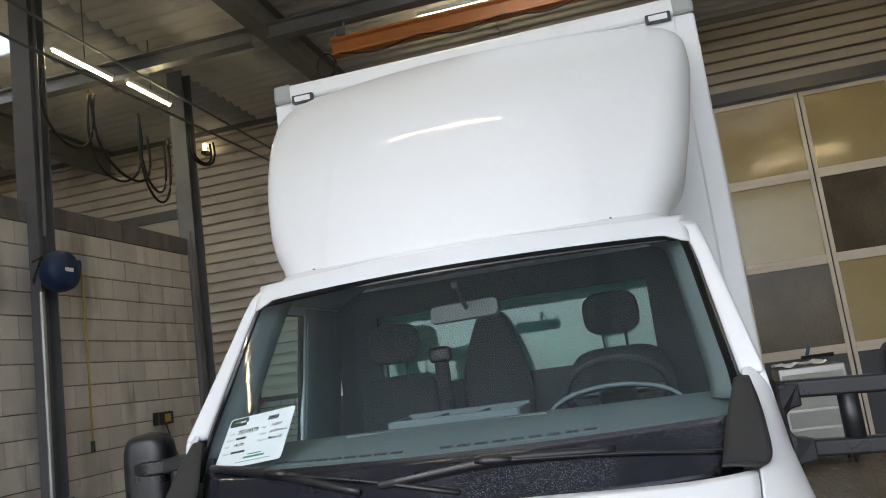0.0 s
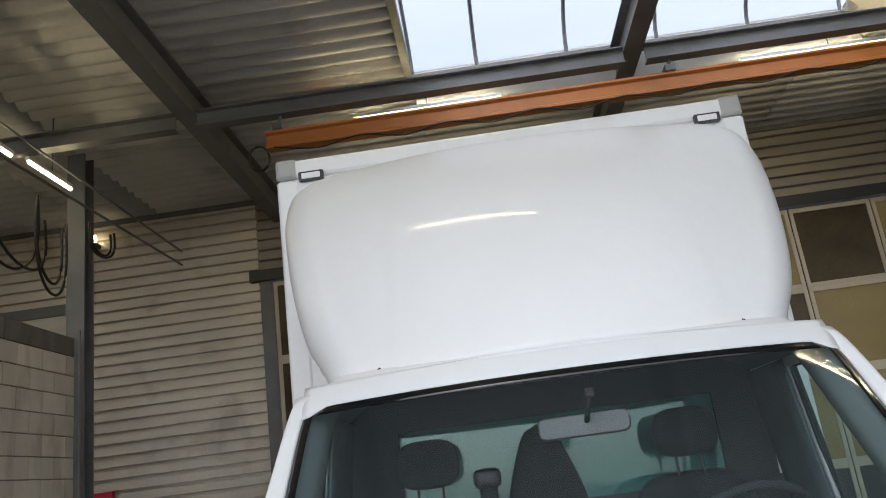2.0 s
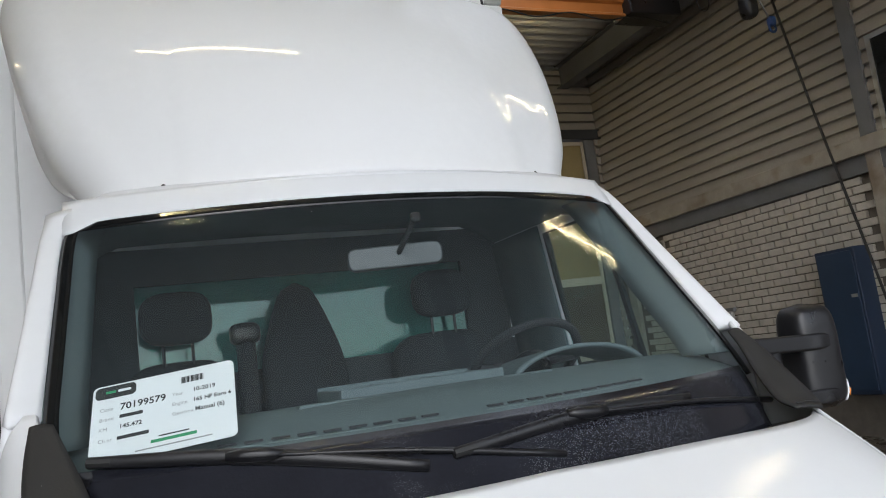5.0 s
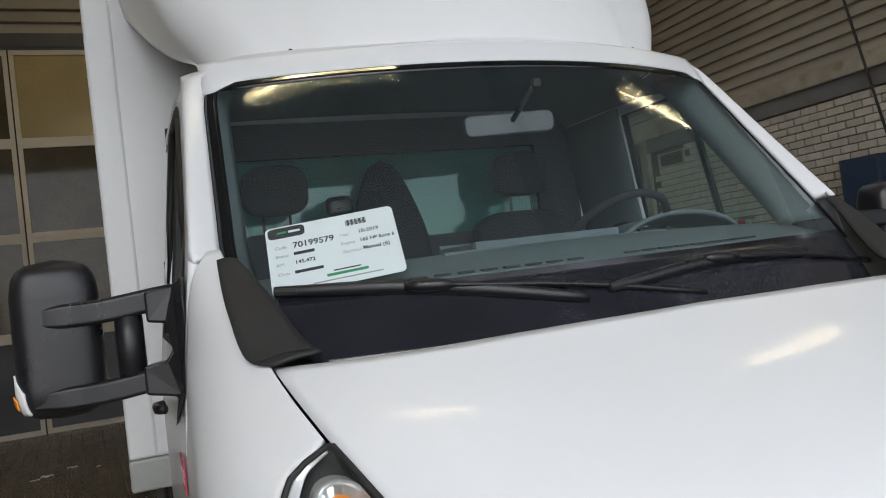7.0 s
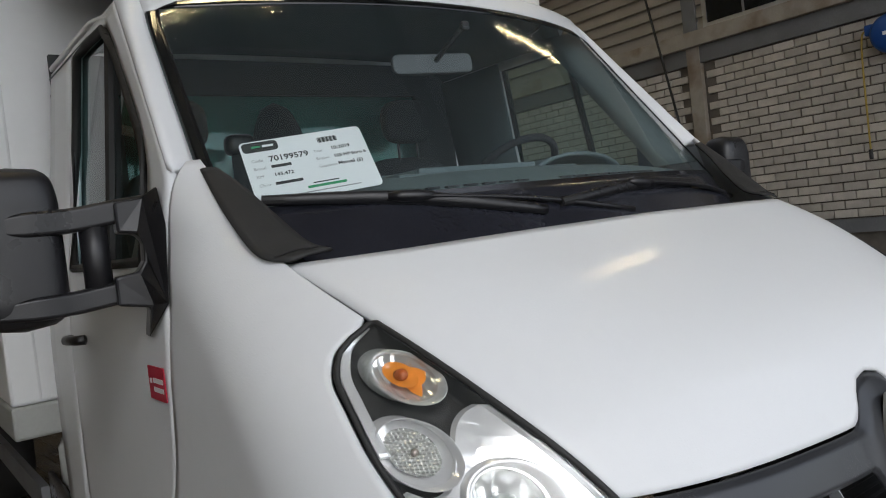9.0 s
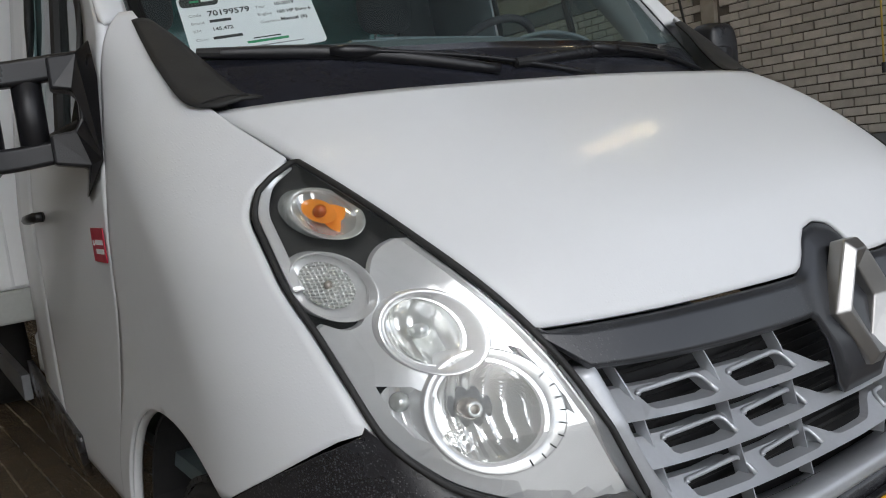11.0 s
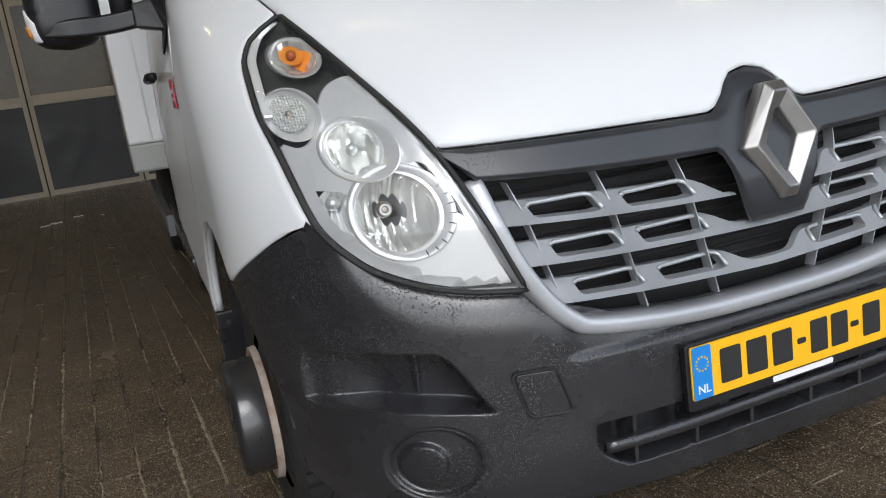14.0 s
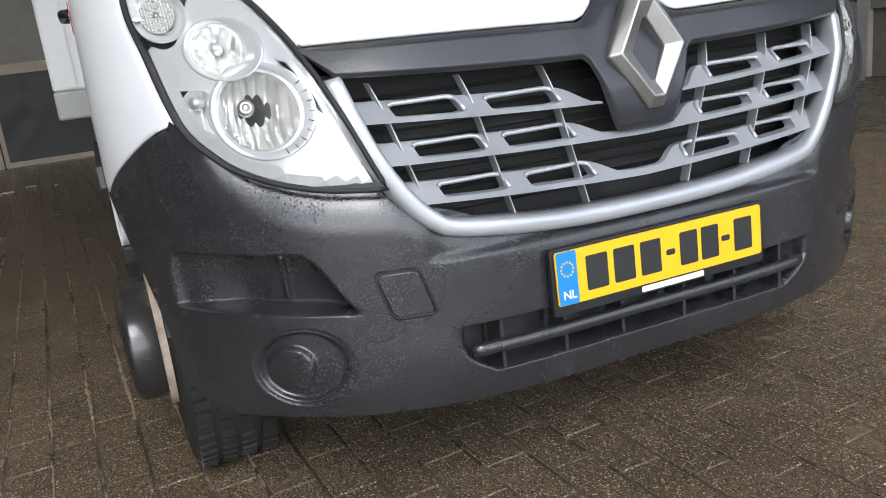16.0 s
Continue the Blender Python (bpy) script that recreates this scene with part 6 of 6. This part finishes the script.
profile_beam((-2.4, 7.15, 5.78), (5.75, 7.15, 5.78), 0.22, 0.14, ORANGE, crane)
part("end_carriage", box(5.55, 6.95, 5.66, 6.35, 7.35, 5.88), PLASTIC, crane, "black end carriage", bevel=0.02)
for x in (-2.25, 2.25):
    part("hanger", box(x - 0.06, 7.05, 5.89, x + 0.06, 7.25, 5.97), STEEL, crane, bevel=0.008)
    part("hanger_bolt", tube([(x, 7.13, 5.95), (x + 0.03, 7.13, 6.07)], 0.02, 8), STEEL, crane)
pts = []
for k in range(9):
    x = -2.3 + 1.0 * k
    pts += [(x, 7.05, 5.66), (x + 0.5, 7.05, 5.58)]
part("festoon_cable", tube(curve_through(pts, 5), 0.009, 6), CABLE, crane)
loop = [(-2.5 + 0.12 * math.cos(q), 7.1 + 0.03 * q / 6, 5.58 + 0.15 * math.sin(q)) for q in [0.35 * k for k in range(40)]]
part("cable_coil", tube(loop, 0.007, 6), CABLE, crane)
runway = thing("crane_runway", "orange crane runway beam along the hall side", "crane", (6.1, 4, 5.8))
profile_beam((6.05, 7.3, 5.98), (6.05, 3.7, 5.98), 0.22, 0.14, ORANGE, runway)
part("label", plate(rounded(0.5, 0.13, 0.01), Matrix.Translation((5.955, 5.0, 5.98)) @ pose(0, 0, 0, 90, 0, -90), 0.006), CARD, runway, "white label with a dark bar")
part("label_bar", plate(rounded(0.36, 0.07, 0.01), Matrix.Translation((5.948, 5.0, 5.98)) @ pose(0, 0, 0, 90, 0, -90), 0.003), INK, runway)
for y in (4.0, 7.0):
    part("hanger", box(6.0, y - 0.05, 6.09, 6.1, y + 0.05, 6.35), STEEL, runway)
hoist = thing("chain_hoist", "blue electric chain hoist under the crane runway", "hoist", (6.3, 6.0, 5.5))
part("suspension", box(6.03, 6.0, 5.6, 6.25, 6.1, 5.88), STEEL, hoist)
part("motor", turned([(0.0, -0.16), (0.09, -0.15), (0.11, -0.1), (0.11, 0.12), (0.08, 0.15), (0.0, 0.16)], 20, Matrix.Translation((6.35, 6.05, 5.62)) @ pose(0, 0, 0, 90, 0, 30)), BLUE, hoist, smooth=True)
part("gear_case", box(6.36, 5.75, 5.48, 6.56, 5.95, 5.72), PLASTIC, hoist, bevel=0.03)
part("chain_bag", soft_block(6.55, 6.05, 5.36, 0.09, 0.10, 0.17), PLASTIC, hoist, smooth=True)
part("chain", tube([(6.46, 5.85, 5.48), (6.62, 5.82, 5.02)], 0.010, 6), STEEL, hoist)
part("hook", tube([(6.62 + 0.05 * math.sin(q), 5.82, 4.97 - 0.05 * math.cos(q)) for q in [0.35 * k - 2.2 for k in range(15)]], 0.016, 8), BLUE, hoist, smooth=True)
part("hook_block", soft_block(6.62, 5.82, 5.05, 0.045, 0.045, 0.06), BLUE, hoist, smooth=True)
part("cable", tube([(6.2 + 0.1 * math.cos(q), 6.4, 5.6 + 0.16 * math.sin(q)) for q in [0.35 * k for k in range(30)]], 0.007, 6), CABLE, hoist)

# wire rope that hangs from the roof to the brick wall
rope = thing("wire_rope", "dark steel rope stretched from the roof to the wall", "rope", (7.2, 5.6, 0.9))
part("rope", tube([(7.2, 6.45, 6.6), (7.2, 6.0, 4.05), (7.2, 5.62, 2.1), (7.2, 5.4, 0.9)], 0.016, 8), CABLE, rope)
part("rope_foot", box(7.12, 5.32, 0.0, 7.28, 5.48, 0.9), STEEL, rope, bevel=0.01)

# hoses that hang over the block wall
line = thing("hose_rail", "thin steel rail with black hoses hanging in loops", "hose", (-5.0, 6.5, 5.4))
part("rail", tube([(-5.0, 4.0, 5.62), (-5.0, 11.1, 5.72)], 0.018, 8), STEEL, line)
part("upper_rail", tube([(-5.0, 4.0, 6.05), (-5.0, 11.1, 5.95)], 0.016, 8), STEEL, line)


def hose(a, b, drop, w=0.0):
    a, b = Vector(a), Vector(b)
    pts = []
    for k in range(25):
        t = k / 24
        p = a.lerp(b, 0.5 - 0.62 * math.cos(math.pi * t) * (0.8 + 0.35 * math.sin(math.pi * t)))
        p.z -= drop * math.sin(math.pi * t) ** 0.9
        pts.append(p if 0 < k < 24 else (a if k == 0 else b))
    return tube(pts, 0.016, 7)


for a, b, d in (((-5.0, 5.3, 5.5), (-5.0, 6.05, 5.42), 0.75), ((-5.02, 6.05, 5.42), (-5.0, 6.95, 5.45), 0.95), ((-4.98, 6.1, 5.42), (-5.0, 7.1, 5.2), 0.75), ((-5.0, 6.95, 5.45), (-5.0, 7.55, 5.3), 1.0),
                ((-5.03, 7.0, 5.44), (-5.0, 7.45, 5.2), 0.8), ((-5.0, 8.1, 5.5), (-5.0, 8.75, 5.55), 0.4), ((-5.02, 8.2, 5.52), (-5.0, 8.65, 5.5), 0.35)):
    part("hose", hose(a, b, d), CABLE, line, smooth=True)
for y in (6.05, 6.97):
    part("hose_tie", turned([(0.03, -0.02), (0.035, 0.0), (0.03, 0.02)], 12, Matrix.Translation((-5.0, y, 5.43)) @ pose(0, 0, 0, 90, 0, 0)), HOSEYELLOW, line)
small = thing("wall_lamp", "small lit bulb on the back wall", "lamp", (-6.45, 11.1, 6.3))
part("bulb", tube([(-6.45, 11.05, 6.28), (-6.45, 11.05, 6.42)], 0.03, 10), glowing("warm_bulb", (1.0, 0.75, 0.4), 6.0), small, smooth=True)
part("base", box(-6.50, 11.0, 6.22, -6.40, 11.18, 6.28), PLASTIC, small)


def hose_reel(x, y, z, face, hose_mat, drop, label, mat=BLUE):
    """A wall reel: housing, bracket, hanging hose and its end."""
    r = thing("hose_reel", label, "hose reel", (x, y, z), group="hose reels")
    m = Matrix.Translation((x + face * 0.20, y, z)) @ pose(0, 0, 0, 0, 90, 0)
    part("housing", turned([(0.0, -0.12), (0.16, -0.12), (0.20, -0.09), (0.215, -0.03), (0.215, 0.03), (0.20, 0.09), (0.16, 0.12), (0.0, 0.12)], 28, m), mat, r, smooth=True)
    part("outlet", box(x + face * 0.20 - 0.06, y + 0.10, z + 0.02, x + face * 0.20 + 0.06, y + 0.27, z + 0.14), mat, r, bevel=0.02)
    part("bracket", tube([(x, y - 0.14, z - 0.10), (x + face * 0.1, y - 0.25, z - 0.10), (x + face * 0.2, y - 0.25, z + 0.12), (x, y - 0.14, z + 0.12)], 0.016, 8), PLASTIC, r)
    part("sticker", box(min(x + face * 0.322, x + face * 0.325), y - 0.07, z - 0.02, max(x + face * 0.322, x + face * 0.325), y + 0.05, z + 0.02), CARD, r)
    yo = y + 0.24
    part("hose", tube(curve_through([(x + face * 0.2, yo, z + 0.08), (x + face * 0.2, yo + 0.09, z - 0.05), (x + face * 0.2, yo + 0.10, z - drop)], 10), 0.011, 8), hose_mat, r, smooth=True)
    part("hose_end", tube([(x + face * 0.2, yo + 0.10, z - drop), (x + face * 0.2, yo + 0.10, z - drop - 0.11)], 0.022, 10), PLASTIC, r)
    return r


hose_reel(XL + 0.14, 5.42, 3.29, 1, HOSEYELLOW, 1.75, "dark blue hose reel on a column of the block wall", material("faded_blue_plastic", (0.012, 0.035, 0.10), 0.45, vary=0.12))
hose_reel(XR, 3.15, 2.92, -1, HOSEYELLOW, 1.2, "blue hose reel with yellow hose on the brick wall", material("bright_blue_plastic", (0.01, 0.07, 0.30), 0.4, vary=0.1))
bl = thing("air_hose", "blue air hose that hangs down the brick wall", "hose", (7.5, 2.95, 1.3))
part("hose", tube([(7.55, 2.98, 2.75), (7.6, 2.95, 1.2), (7.6, 2.95, 0.0)], 0.012, 8), material("blue_hose", (0.01, 0.08, 0.35), 0.4), bl)
# pipes and boxes on the block wall
pipe = thing("wall_conduit", "grey conduit pipes up the block wall", "pipe", (XL, 5.55, 0))
part("pipe", tube([(XL + 0.16, 5.36, 0.02), (XL + 0.16, 5.36, 3.1)], 0.028, 8), ALU, pipe)
part("pipe", tube([(XL + 0.16, 5.45, 3.7), (XL + 0.16, 5.45, 6.4)], 0.02, 8), STEEL, pipe)
part("pipe", tube([(XL + 0.16, 8.22, 1.6), (XL + 0.16, 8.22, 4.15)], 0.02, 8), STEEL, pipe)
part("clamp", box(XL + 0.12, 5.3, 0.98, XL + 0.20, 5.62, 1.02), STEEL, pipe)
sock = thing("socket_box", "dusty grey socket box on the block wall", "socket", (XL, 7.45, 1.65))
part("housing", box(XL, 7.29, 1.58, XL + 0.10, 7.60, 1.74), PLASTIC, sock, bevel=0.012)
part("flap", box(XL + 0.101, 7.40, 1.61, XL + 0.112, 7.52, 1.71), HOSEYELLOW, sock, bevel=0.004)
part("lead", tube(curve_through([(XL + 0.05, 7.5, 1.58), (XL + 0.06, 7.62, 1.3), (XL + 0.06, 7.75, 1.1), (XL + 0.06, 8.0, 0.95)], 6), 0.008, 6), CABLE, sock)
sw2 = thing("switch_box", "small grey switch box by the column", "switch", (XL, 8.2, 1.5))
part("housing", box(XL, 8.12, 1.40, XL + 0.09, 8.26, 1.60), ALU, sw2, bevel=0.01)
part("plug", box(XL + 0.03, 8.30, 1.36, XL + 0.12, 8.42, 1.48), RED, sw2, bevel=0.02)

# brooms against the base of the back wall


def broom(x, y, z, lean, label):
    b = thing("broom", label, "broom", (x, y, 0), group="brooms by the back wall")
    part("handle", tube([(x + lean, y - 0.35, 0.02), (x, y, z)], 0.014, 8), material("pale_wood", (0.45, 0.40, 0.33), 0.6), b)
    part("head", box(x - 0.22, y - 0.05, z, x + 0.22, y + 0.05, z + 0.06), RED, b, bevel=0.015)
    part("bristles", box(x - 0.21, y - 0.045, z + 0.06, x + 0.21, y + 0.045, z + 0.14), RED, b, bevel=0.01)


broom(-6.4, 11.12, 2.14, 0.1, "red broom standing head up against the wall")
broom(-6.05, 11.12, 1.62, -0.6, "red broom leaning head up against the wall")

# brick wall side
vent = thing("wall_vent", "square air vent with a pale frame in the brick wall", "vent", (XR, 10.2, 3.0))
VY, VZ = 10.18, 2.98
for a in ((VY - 0.34, VZ - 0.125, VY + 0.34, VZ - 0.10), (VY - 0.34, VZ + 0.10, VY + 0.34, VZ + 0.125), (VY - 0.34, VZ - 0.10, VY - 0.30, VZ + 0.10), (VY + 0.30, VZ - 0.10, VY + 0.34, VZ + 0.10)):
    part("frame", box(XR - 0.03, a[0], a[1], XR + 0.012, a[2], a[3]), CONCRETE, vent)
for k in range(6):
    part("slat", box(XR - 0.012, VY - 0.30, VZ - 0.095 + 0.033 * k, XR + 0.008, VY + 0.30, VZ - 0.085 + 0.033 * k), STEEL, vent)
part("backing", box(XR + 0.004, VY - 0.30, VZ - 0.10, XR + 0.011, VY + 0.30, VZ + 0.10), SEAM, vent)
for y in (5.71, 10.85):
    structure("pilaster", box(XR - 0.07, y - 0.1, 0, XR + 0.012, y + 0.1, 3.41), CONCRETE, "grey pilaster in the brick wall", bevel=0.006)
structure("pilaster_upper", box(XR - 0.09, 5.6, 3.61, XR - 0.036, 5.8, 6.7), STEEL, "grey steel post above the ledge")
structure("wall_rail", box(XR - 0.05, YF, 0.80, XR + 0.012, 5.6, 0.96), STEEL, "grey rail at the foot of the brick wall")
win = tagged(new("window_1"), "dark window above the concrete ledge", kind="structure")
part("window_frame", box(XR - 0.075, 2.6, 3.60, XR - 0.036, 5.5, 3.66), ALU, win)
part("window_frame", box(XR - 0.075, 2.6, 3.66, XR - 0.036, 2.66, 4.7), ALU, win)
part("window_frame", box(XR - 0.075, 5.44, 3.66, XR - 0.036, 5.5, 4.7), ALU, win)
part("window_frame", box(XR - 0.075, 2.6, 4.70, XR - 0.036, 5.5, 4.76), ALU, win)
part("pane", box(XR - 0.06, 2.66, 3.66, XR - 0.037, 5.44, 4.70), material("black_window_glass", (0.012, 0.014, 0.016), 0.08), win)
for k in range(5):
    part("bar", box(XR - 0.07, 3.1 + 0.45 * k, 3.66, XR - 0.061, 3.13 + 0.45 * k, 4.70), STEEL, win)
cab = thing("steel_cabinet", "dark blue steel cabinet hung on the brick wall", "cabinet", (7.6, 6.33, 1.0))
part("body", box(7.46, 6.05, 0.55, XR, 6.63, 2.33), material("dark_blue_enamel", (0.02, 0.035, 0.07), 0.4, vary=0.1), cab, bevel=0.012)
part("door_panel", box(7.445, 6.08, 0.60, 7.461, 6.60, 2.29), material("blue_enamel", (0.02, 0.04, 0.08), 0.4, vary=0.1), cab, bevel=0.006)
part("lock", box(7.43, 6.10, 1.72, 7.446, 6.18, 1.76), ALU, cab)
fe = thing("wall_sockets", "red and pale plug sockets on the brick wall", "socket", (7.65, 8.6, 1.8))
part("red_socket", soft_block(7.66, 8.66, 1.70, 0.04, 0.05, 0.08), RED, fe, smooth=True)
part("pale_socket", soft_block(7.66, 8.50, 1.70, 0.04, 0.05, 0.07), ALU, fe, smooth=True)
part("mount", box(7.66, 8.44, 1.76, XR, 8.72, 1.82), STEEL, fe)

# tool trolley beyond the truck, seen past its mirror
trolley = thing("tool_trolley", "grey metal tool trolley with rags and tools on top", "trolley", (2.6, 9.6, 0))
part("body", box(2.2, 9.4, 0.15, 3.0, 9.95, 1.22), ALU, trolley, bevel=0.02)
for k in range(4):
    part("drawer", box(2.24, 9.385, 0.25 + 0.23 * k, 2.96, 9.40, 0.45 + 0.23 * k), BOXTRIM, trolley, bevel=0.006)
for x in (2.28, 2.92):
    for y in (9.48, 9.87):
        part("castor", turned([(0.0, -0.02), (0.07, -0.02), (0.075, 0.0), (0.07, 0.02), (0.0, 0.02)], 16, Matrix.Translation((x, y, 0.075)) @ pose(0, 0, 0, 0, 90, 0)), RUBBER, trolley)
rag = thing("rag", "crumpled pale rag on the tool trolley", "rag", (2.45, 9.6, 1.22))
part("cloth", sheet(lambda u, v: Vector((2.2 + 0.6 * u, 9.42 + 0.45 * v, 1.235 + 0.05 * noise.noise(Vector((u * 5, v * 5, 0.3))) + 0.03)), 16, 12), CARD, rag, smooth=True, solid=0.006)
tool = thing("grease_gun", "dark tool with a blue grip on the trolley", "tool", (2.75, 9.65, 1.25))
part("barrel", tube([(2.55, 9.6, 1.33), (2.95, 9.7, 1.33)], 0.025, 10), PLASTIC, tool)
part("grip", tube([(2.62, 9.62, 1.35), (2.66, 9.63, 1.45)], 0.022, 10), BLUE, tool)

# scraps on the floor


def scrap(x, y, s, k):
    c = thing("paper_scrap", "small white scrap of paper on the wet paving", "litter", (x, y, 0), group="paper scraps")
    part("paper", sheet(lambda u, v: Vector((x + s * (u - 0.5), y + s * 0.7 * (v - 0.5), 0.004 + 0.25 * s * abs(noise.noise(Vector((u * 4 + k, v * 4, 0)))))), 6, 6), CARD, c, solid=0.002)


for k, (x, y, s) in enumerate(((-1.77, 8.3, 0.10), (-1.98, 8.05, 0.12), (-2.08, 7.95, 0.09), (-1.52, 8.1, 0.04), (0.9, -0.1, 0.02), (0.35, -0.25, 0.015))):
    scrap(x, y, s, k)


# ---- pieces: bricks, blocks, pavers ----
def piece_mesh(name, sx, sy, sz, ch, mat):
    """A block with chamfered edges on all sides, centred at its middle."""
    bm = bmesh.new()
    bmesh.ops.create_cube(bm, size=1.0, matrix=Matrix.Diagonal((sx, sy, sz, 1)))
    bmesh.ops.bevel(bm, geom=list(bm.edges), offset=ch, segments=1, affect="EDGES")
    me = bpy.data.meshes.new(name)
    bm.to_mesh(me)
    bm.free()
    me.materials.append(mat)
    return me


def lay(name, places, size, ch, mat, parent, near, limit=300, rest_label=""):
    """Pieces at places: the nearest as objects that share a few meshes, the rest joined."""
    variants = [piece_mesh(name, size[0] * a, size[1] * b, size[2] * c, ch, mat) for a, b, c in ((1, 1, 1), (0.985, 0.998, 1), (0.992, 0.996, 0.999))]
    places = sorted(places, key=near)
    for i, (m, s) in enumerate(places[:limit]):
        ob = new(name, variants[i % 3] if s == 1.0 else piece_mesh(name, size[0] * (s if size[0] >= size[1] else 1), size[1] * (s if size[1] > size[0] else 1), size[2], ch, mat))
        ob.parent = parent
        ob.matrix_basis = m
    if places[limit:]:
        src = variants[0]
        co = np.array([v.co[:] for v in src.vertices])
        polys = [tuple(p.vertices) for p in src.polygons]
        verts, faces = [], []
        for m, s in places[limit:]:
            sc = np.array((s if size[0] >= size[1] else 1, s if size[1] > size[0] else 1, 1))
            a = np.array(m)
            base = len(verts)
            verts.extend(map(tuple, (co * sc) @ a[:3, :3].T + a[:3, 3]))
            faces.extend(tuple(k + base for k in p) for p in polys)
        me = bpy.data.meshes.new(name + "s")
        me.from_pydata(verts, [], faces)
        me.materials.append(mat)
        ob = new(name + "s_beyond", me)
        ob.parent = parent
        tagged(ob, rest_label, kind="stuff")


rng = random.Random(7)
# bricks of the right wall
places = []
BL, BH, GAP = 0.275, 0.1045, 0.014
for j in range(21):
    z = 0.97 + BH * (j + 0.5)
    y = 2.4 - (0.5 * BL if j % 2 else 0)
    while y < YB - 0.25:
        c = y + BL / 2
        free = abs(c - 5.71) > 0.1 + BL / 2 and abs(c - 10.85) > 0.1 + BL / 2 and not (abs(c - VY) < 0.34 + BL / 2 and abs(z - VZ) < 0.125 + BH / 2)
        if free:
            places.append((Matrix.Translation((XR - 0.006 + rng.uniform(-0.002, 0.002), c, z)), 1.0))
        y += BL
lay("brick", places, (0.05, BL - GAP, BH - GAP), 0.004, BRICK, bpy.data.objects["wall_right"], lambda p: abs(p[0].translation.y - 4.4), 300, "pale bricks further along the wall")
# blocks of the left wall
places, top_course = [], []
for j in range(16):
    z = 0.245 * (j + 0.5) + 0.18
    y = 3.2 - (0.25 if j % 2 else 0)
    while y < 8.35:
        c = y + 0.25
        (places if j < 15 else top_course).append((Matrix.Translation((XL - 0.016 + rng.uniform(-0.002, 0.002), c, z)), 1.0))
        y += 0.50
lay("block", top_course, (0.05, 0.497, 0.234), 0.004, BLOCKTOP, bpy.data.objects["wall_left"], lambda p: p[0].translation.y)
lay("block", places, (0.05, 0.497, 0.234), 0.004, BLOCK, bpy.data.objects["wall_left"], lambda p: abs(p[0].translation.y - 6.5), 300, "concrete blocks")
# bricks of the base of the back wall
places = []
for j in range(16):
    z = 0.1045 * (j + 0.5)
    for i in range(14):
        places.append((Matrix.Translation((-6.9 + BL * (i + (0.5 if j % 2 else 0)), YB - 0.03, z)), 1.0))
lay("brick", places, (BL - GAP, 0.05, BH - GAP), 0.004, BRICK, bpy.data.objects["wall_back_base"], lambda p: abs(p[0].translation.x + 5.2), 300, "pale bricks")
# pavers
places = []
PL, PW = 0.215, 0.118
turn = pose(0, 0, 0, 0, 0, 3.0)
for i in range(-48, 40):
    x = i * PW
    for k in range(-10, 52):
        p = turn @ Vector((x, k * PL + (PL / 2 if i % 2 else 0), 0))
        if -5.2 < p.x < 4.2 and -1.9 < p.y < 11.1:
            places.append((Matrix.Translation((p.x, p.y, -0.031 + rng.uniform(-0.001, 0.0006))) @ pose(0, 0, 0, rng.uniform(-0.35, 0.35), rng.uniform(-0.7, 0.7), 3.0 + rng.uniform(-0.4, 0.4)), 1.0))
lay("paver", places, (PW - 0.0065, PL - 0.0020, 0.06), 0.003, PAVER, ground, lambda p: math.hypot(p[0].translation.x + 1.5, (p[0].translation.y - 1.8) * 0.7), 300, "wet dark pavers further off")
# crumbs of wet sand that stand up in the long joints
verts, faces = [], []
for i in range(-44, 6):
    x = (i + 0.5) * PW
    ring = None
    for k in range(420):
        q = turn @ Vector((x, -1.6 + 0.024 * k, 0))
        if not (-4.8 < q.x < -0.75 and -1.5 < q.y < 8.3):
            ring = None
            continue
        lump = noise.noise(Vector((q.x * 3.1, q.y * 2.3, 1.7))) + 0.7 * noise.noise(Vector((q.x * 40, q.y * 26, 5.1)))
        if lump < -0.12:
            ring = None
            continue
        w = 0.0036 + 0.0105 * max(0.0, lump)
        h = -0.0020 + 0.0085 * max(0.0, lump + 0.1)
        dx = 0.006 * noise.noise(Vector((q.x * 11, q.y * 19, 9.0)))
        base = len(verts)
        verts += [(q.x + dx - w, q.y, -0.006), (q.x + dx - 0.3 * w, q.y, h), (q.x + dx + 0.4 * w, q.y, h * 0.8), (q.x + dx + w, q.y, -0.006)]
        if ring is not None:
            faces += [(ring + c, ring + c + 1, base + c + 1, base + c) for c in range(3)]
        ring = base
me = bpy.data.meshes.new("joint_sand")
me.from_pydata(verts, [], faces)
me.materials.append(material("wet_pale_sand", (0.34, 0.285, 0.20), 0.22, vary=0.35, scale=40, fine=300, bump=0.8, bump_scale=300, laid=True))
ob = new("joint_sand", me)
ob.parent = ground
tagged(ob, "crumbs of pale wet sand in the paving joints", kind="stuff")
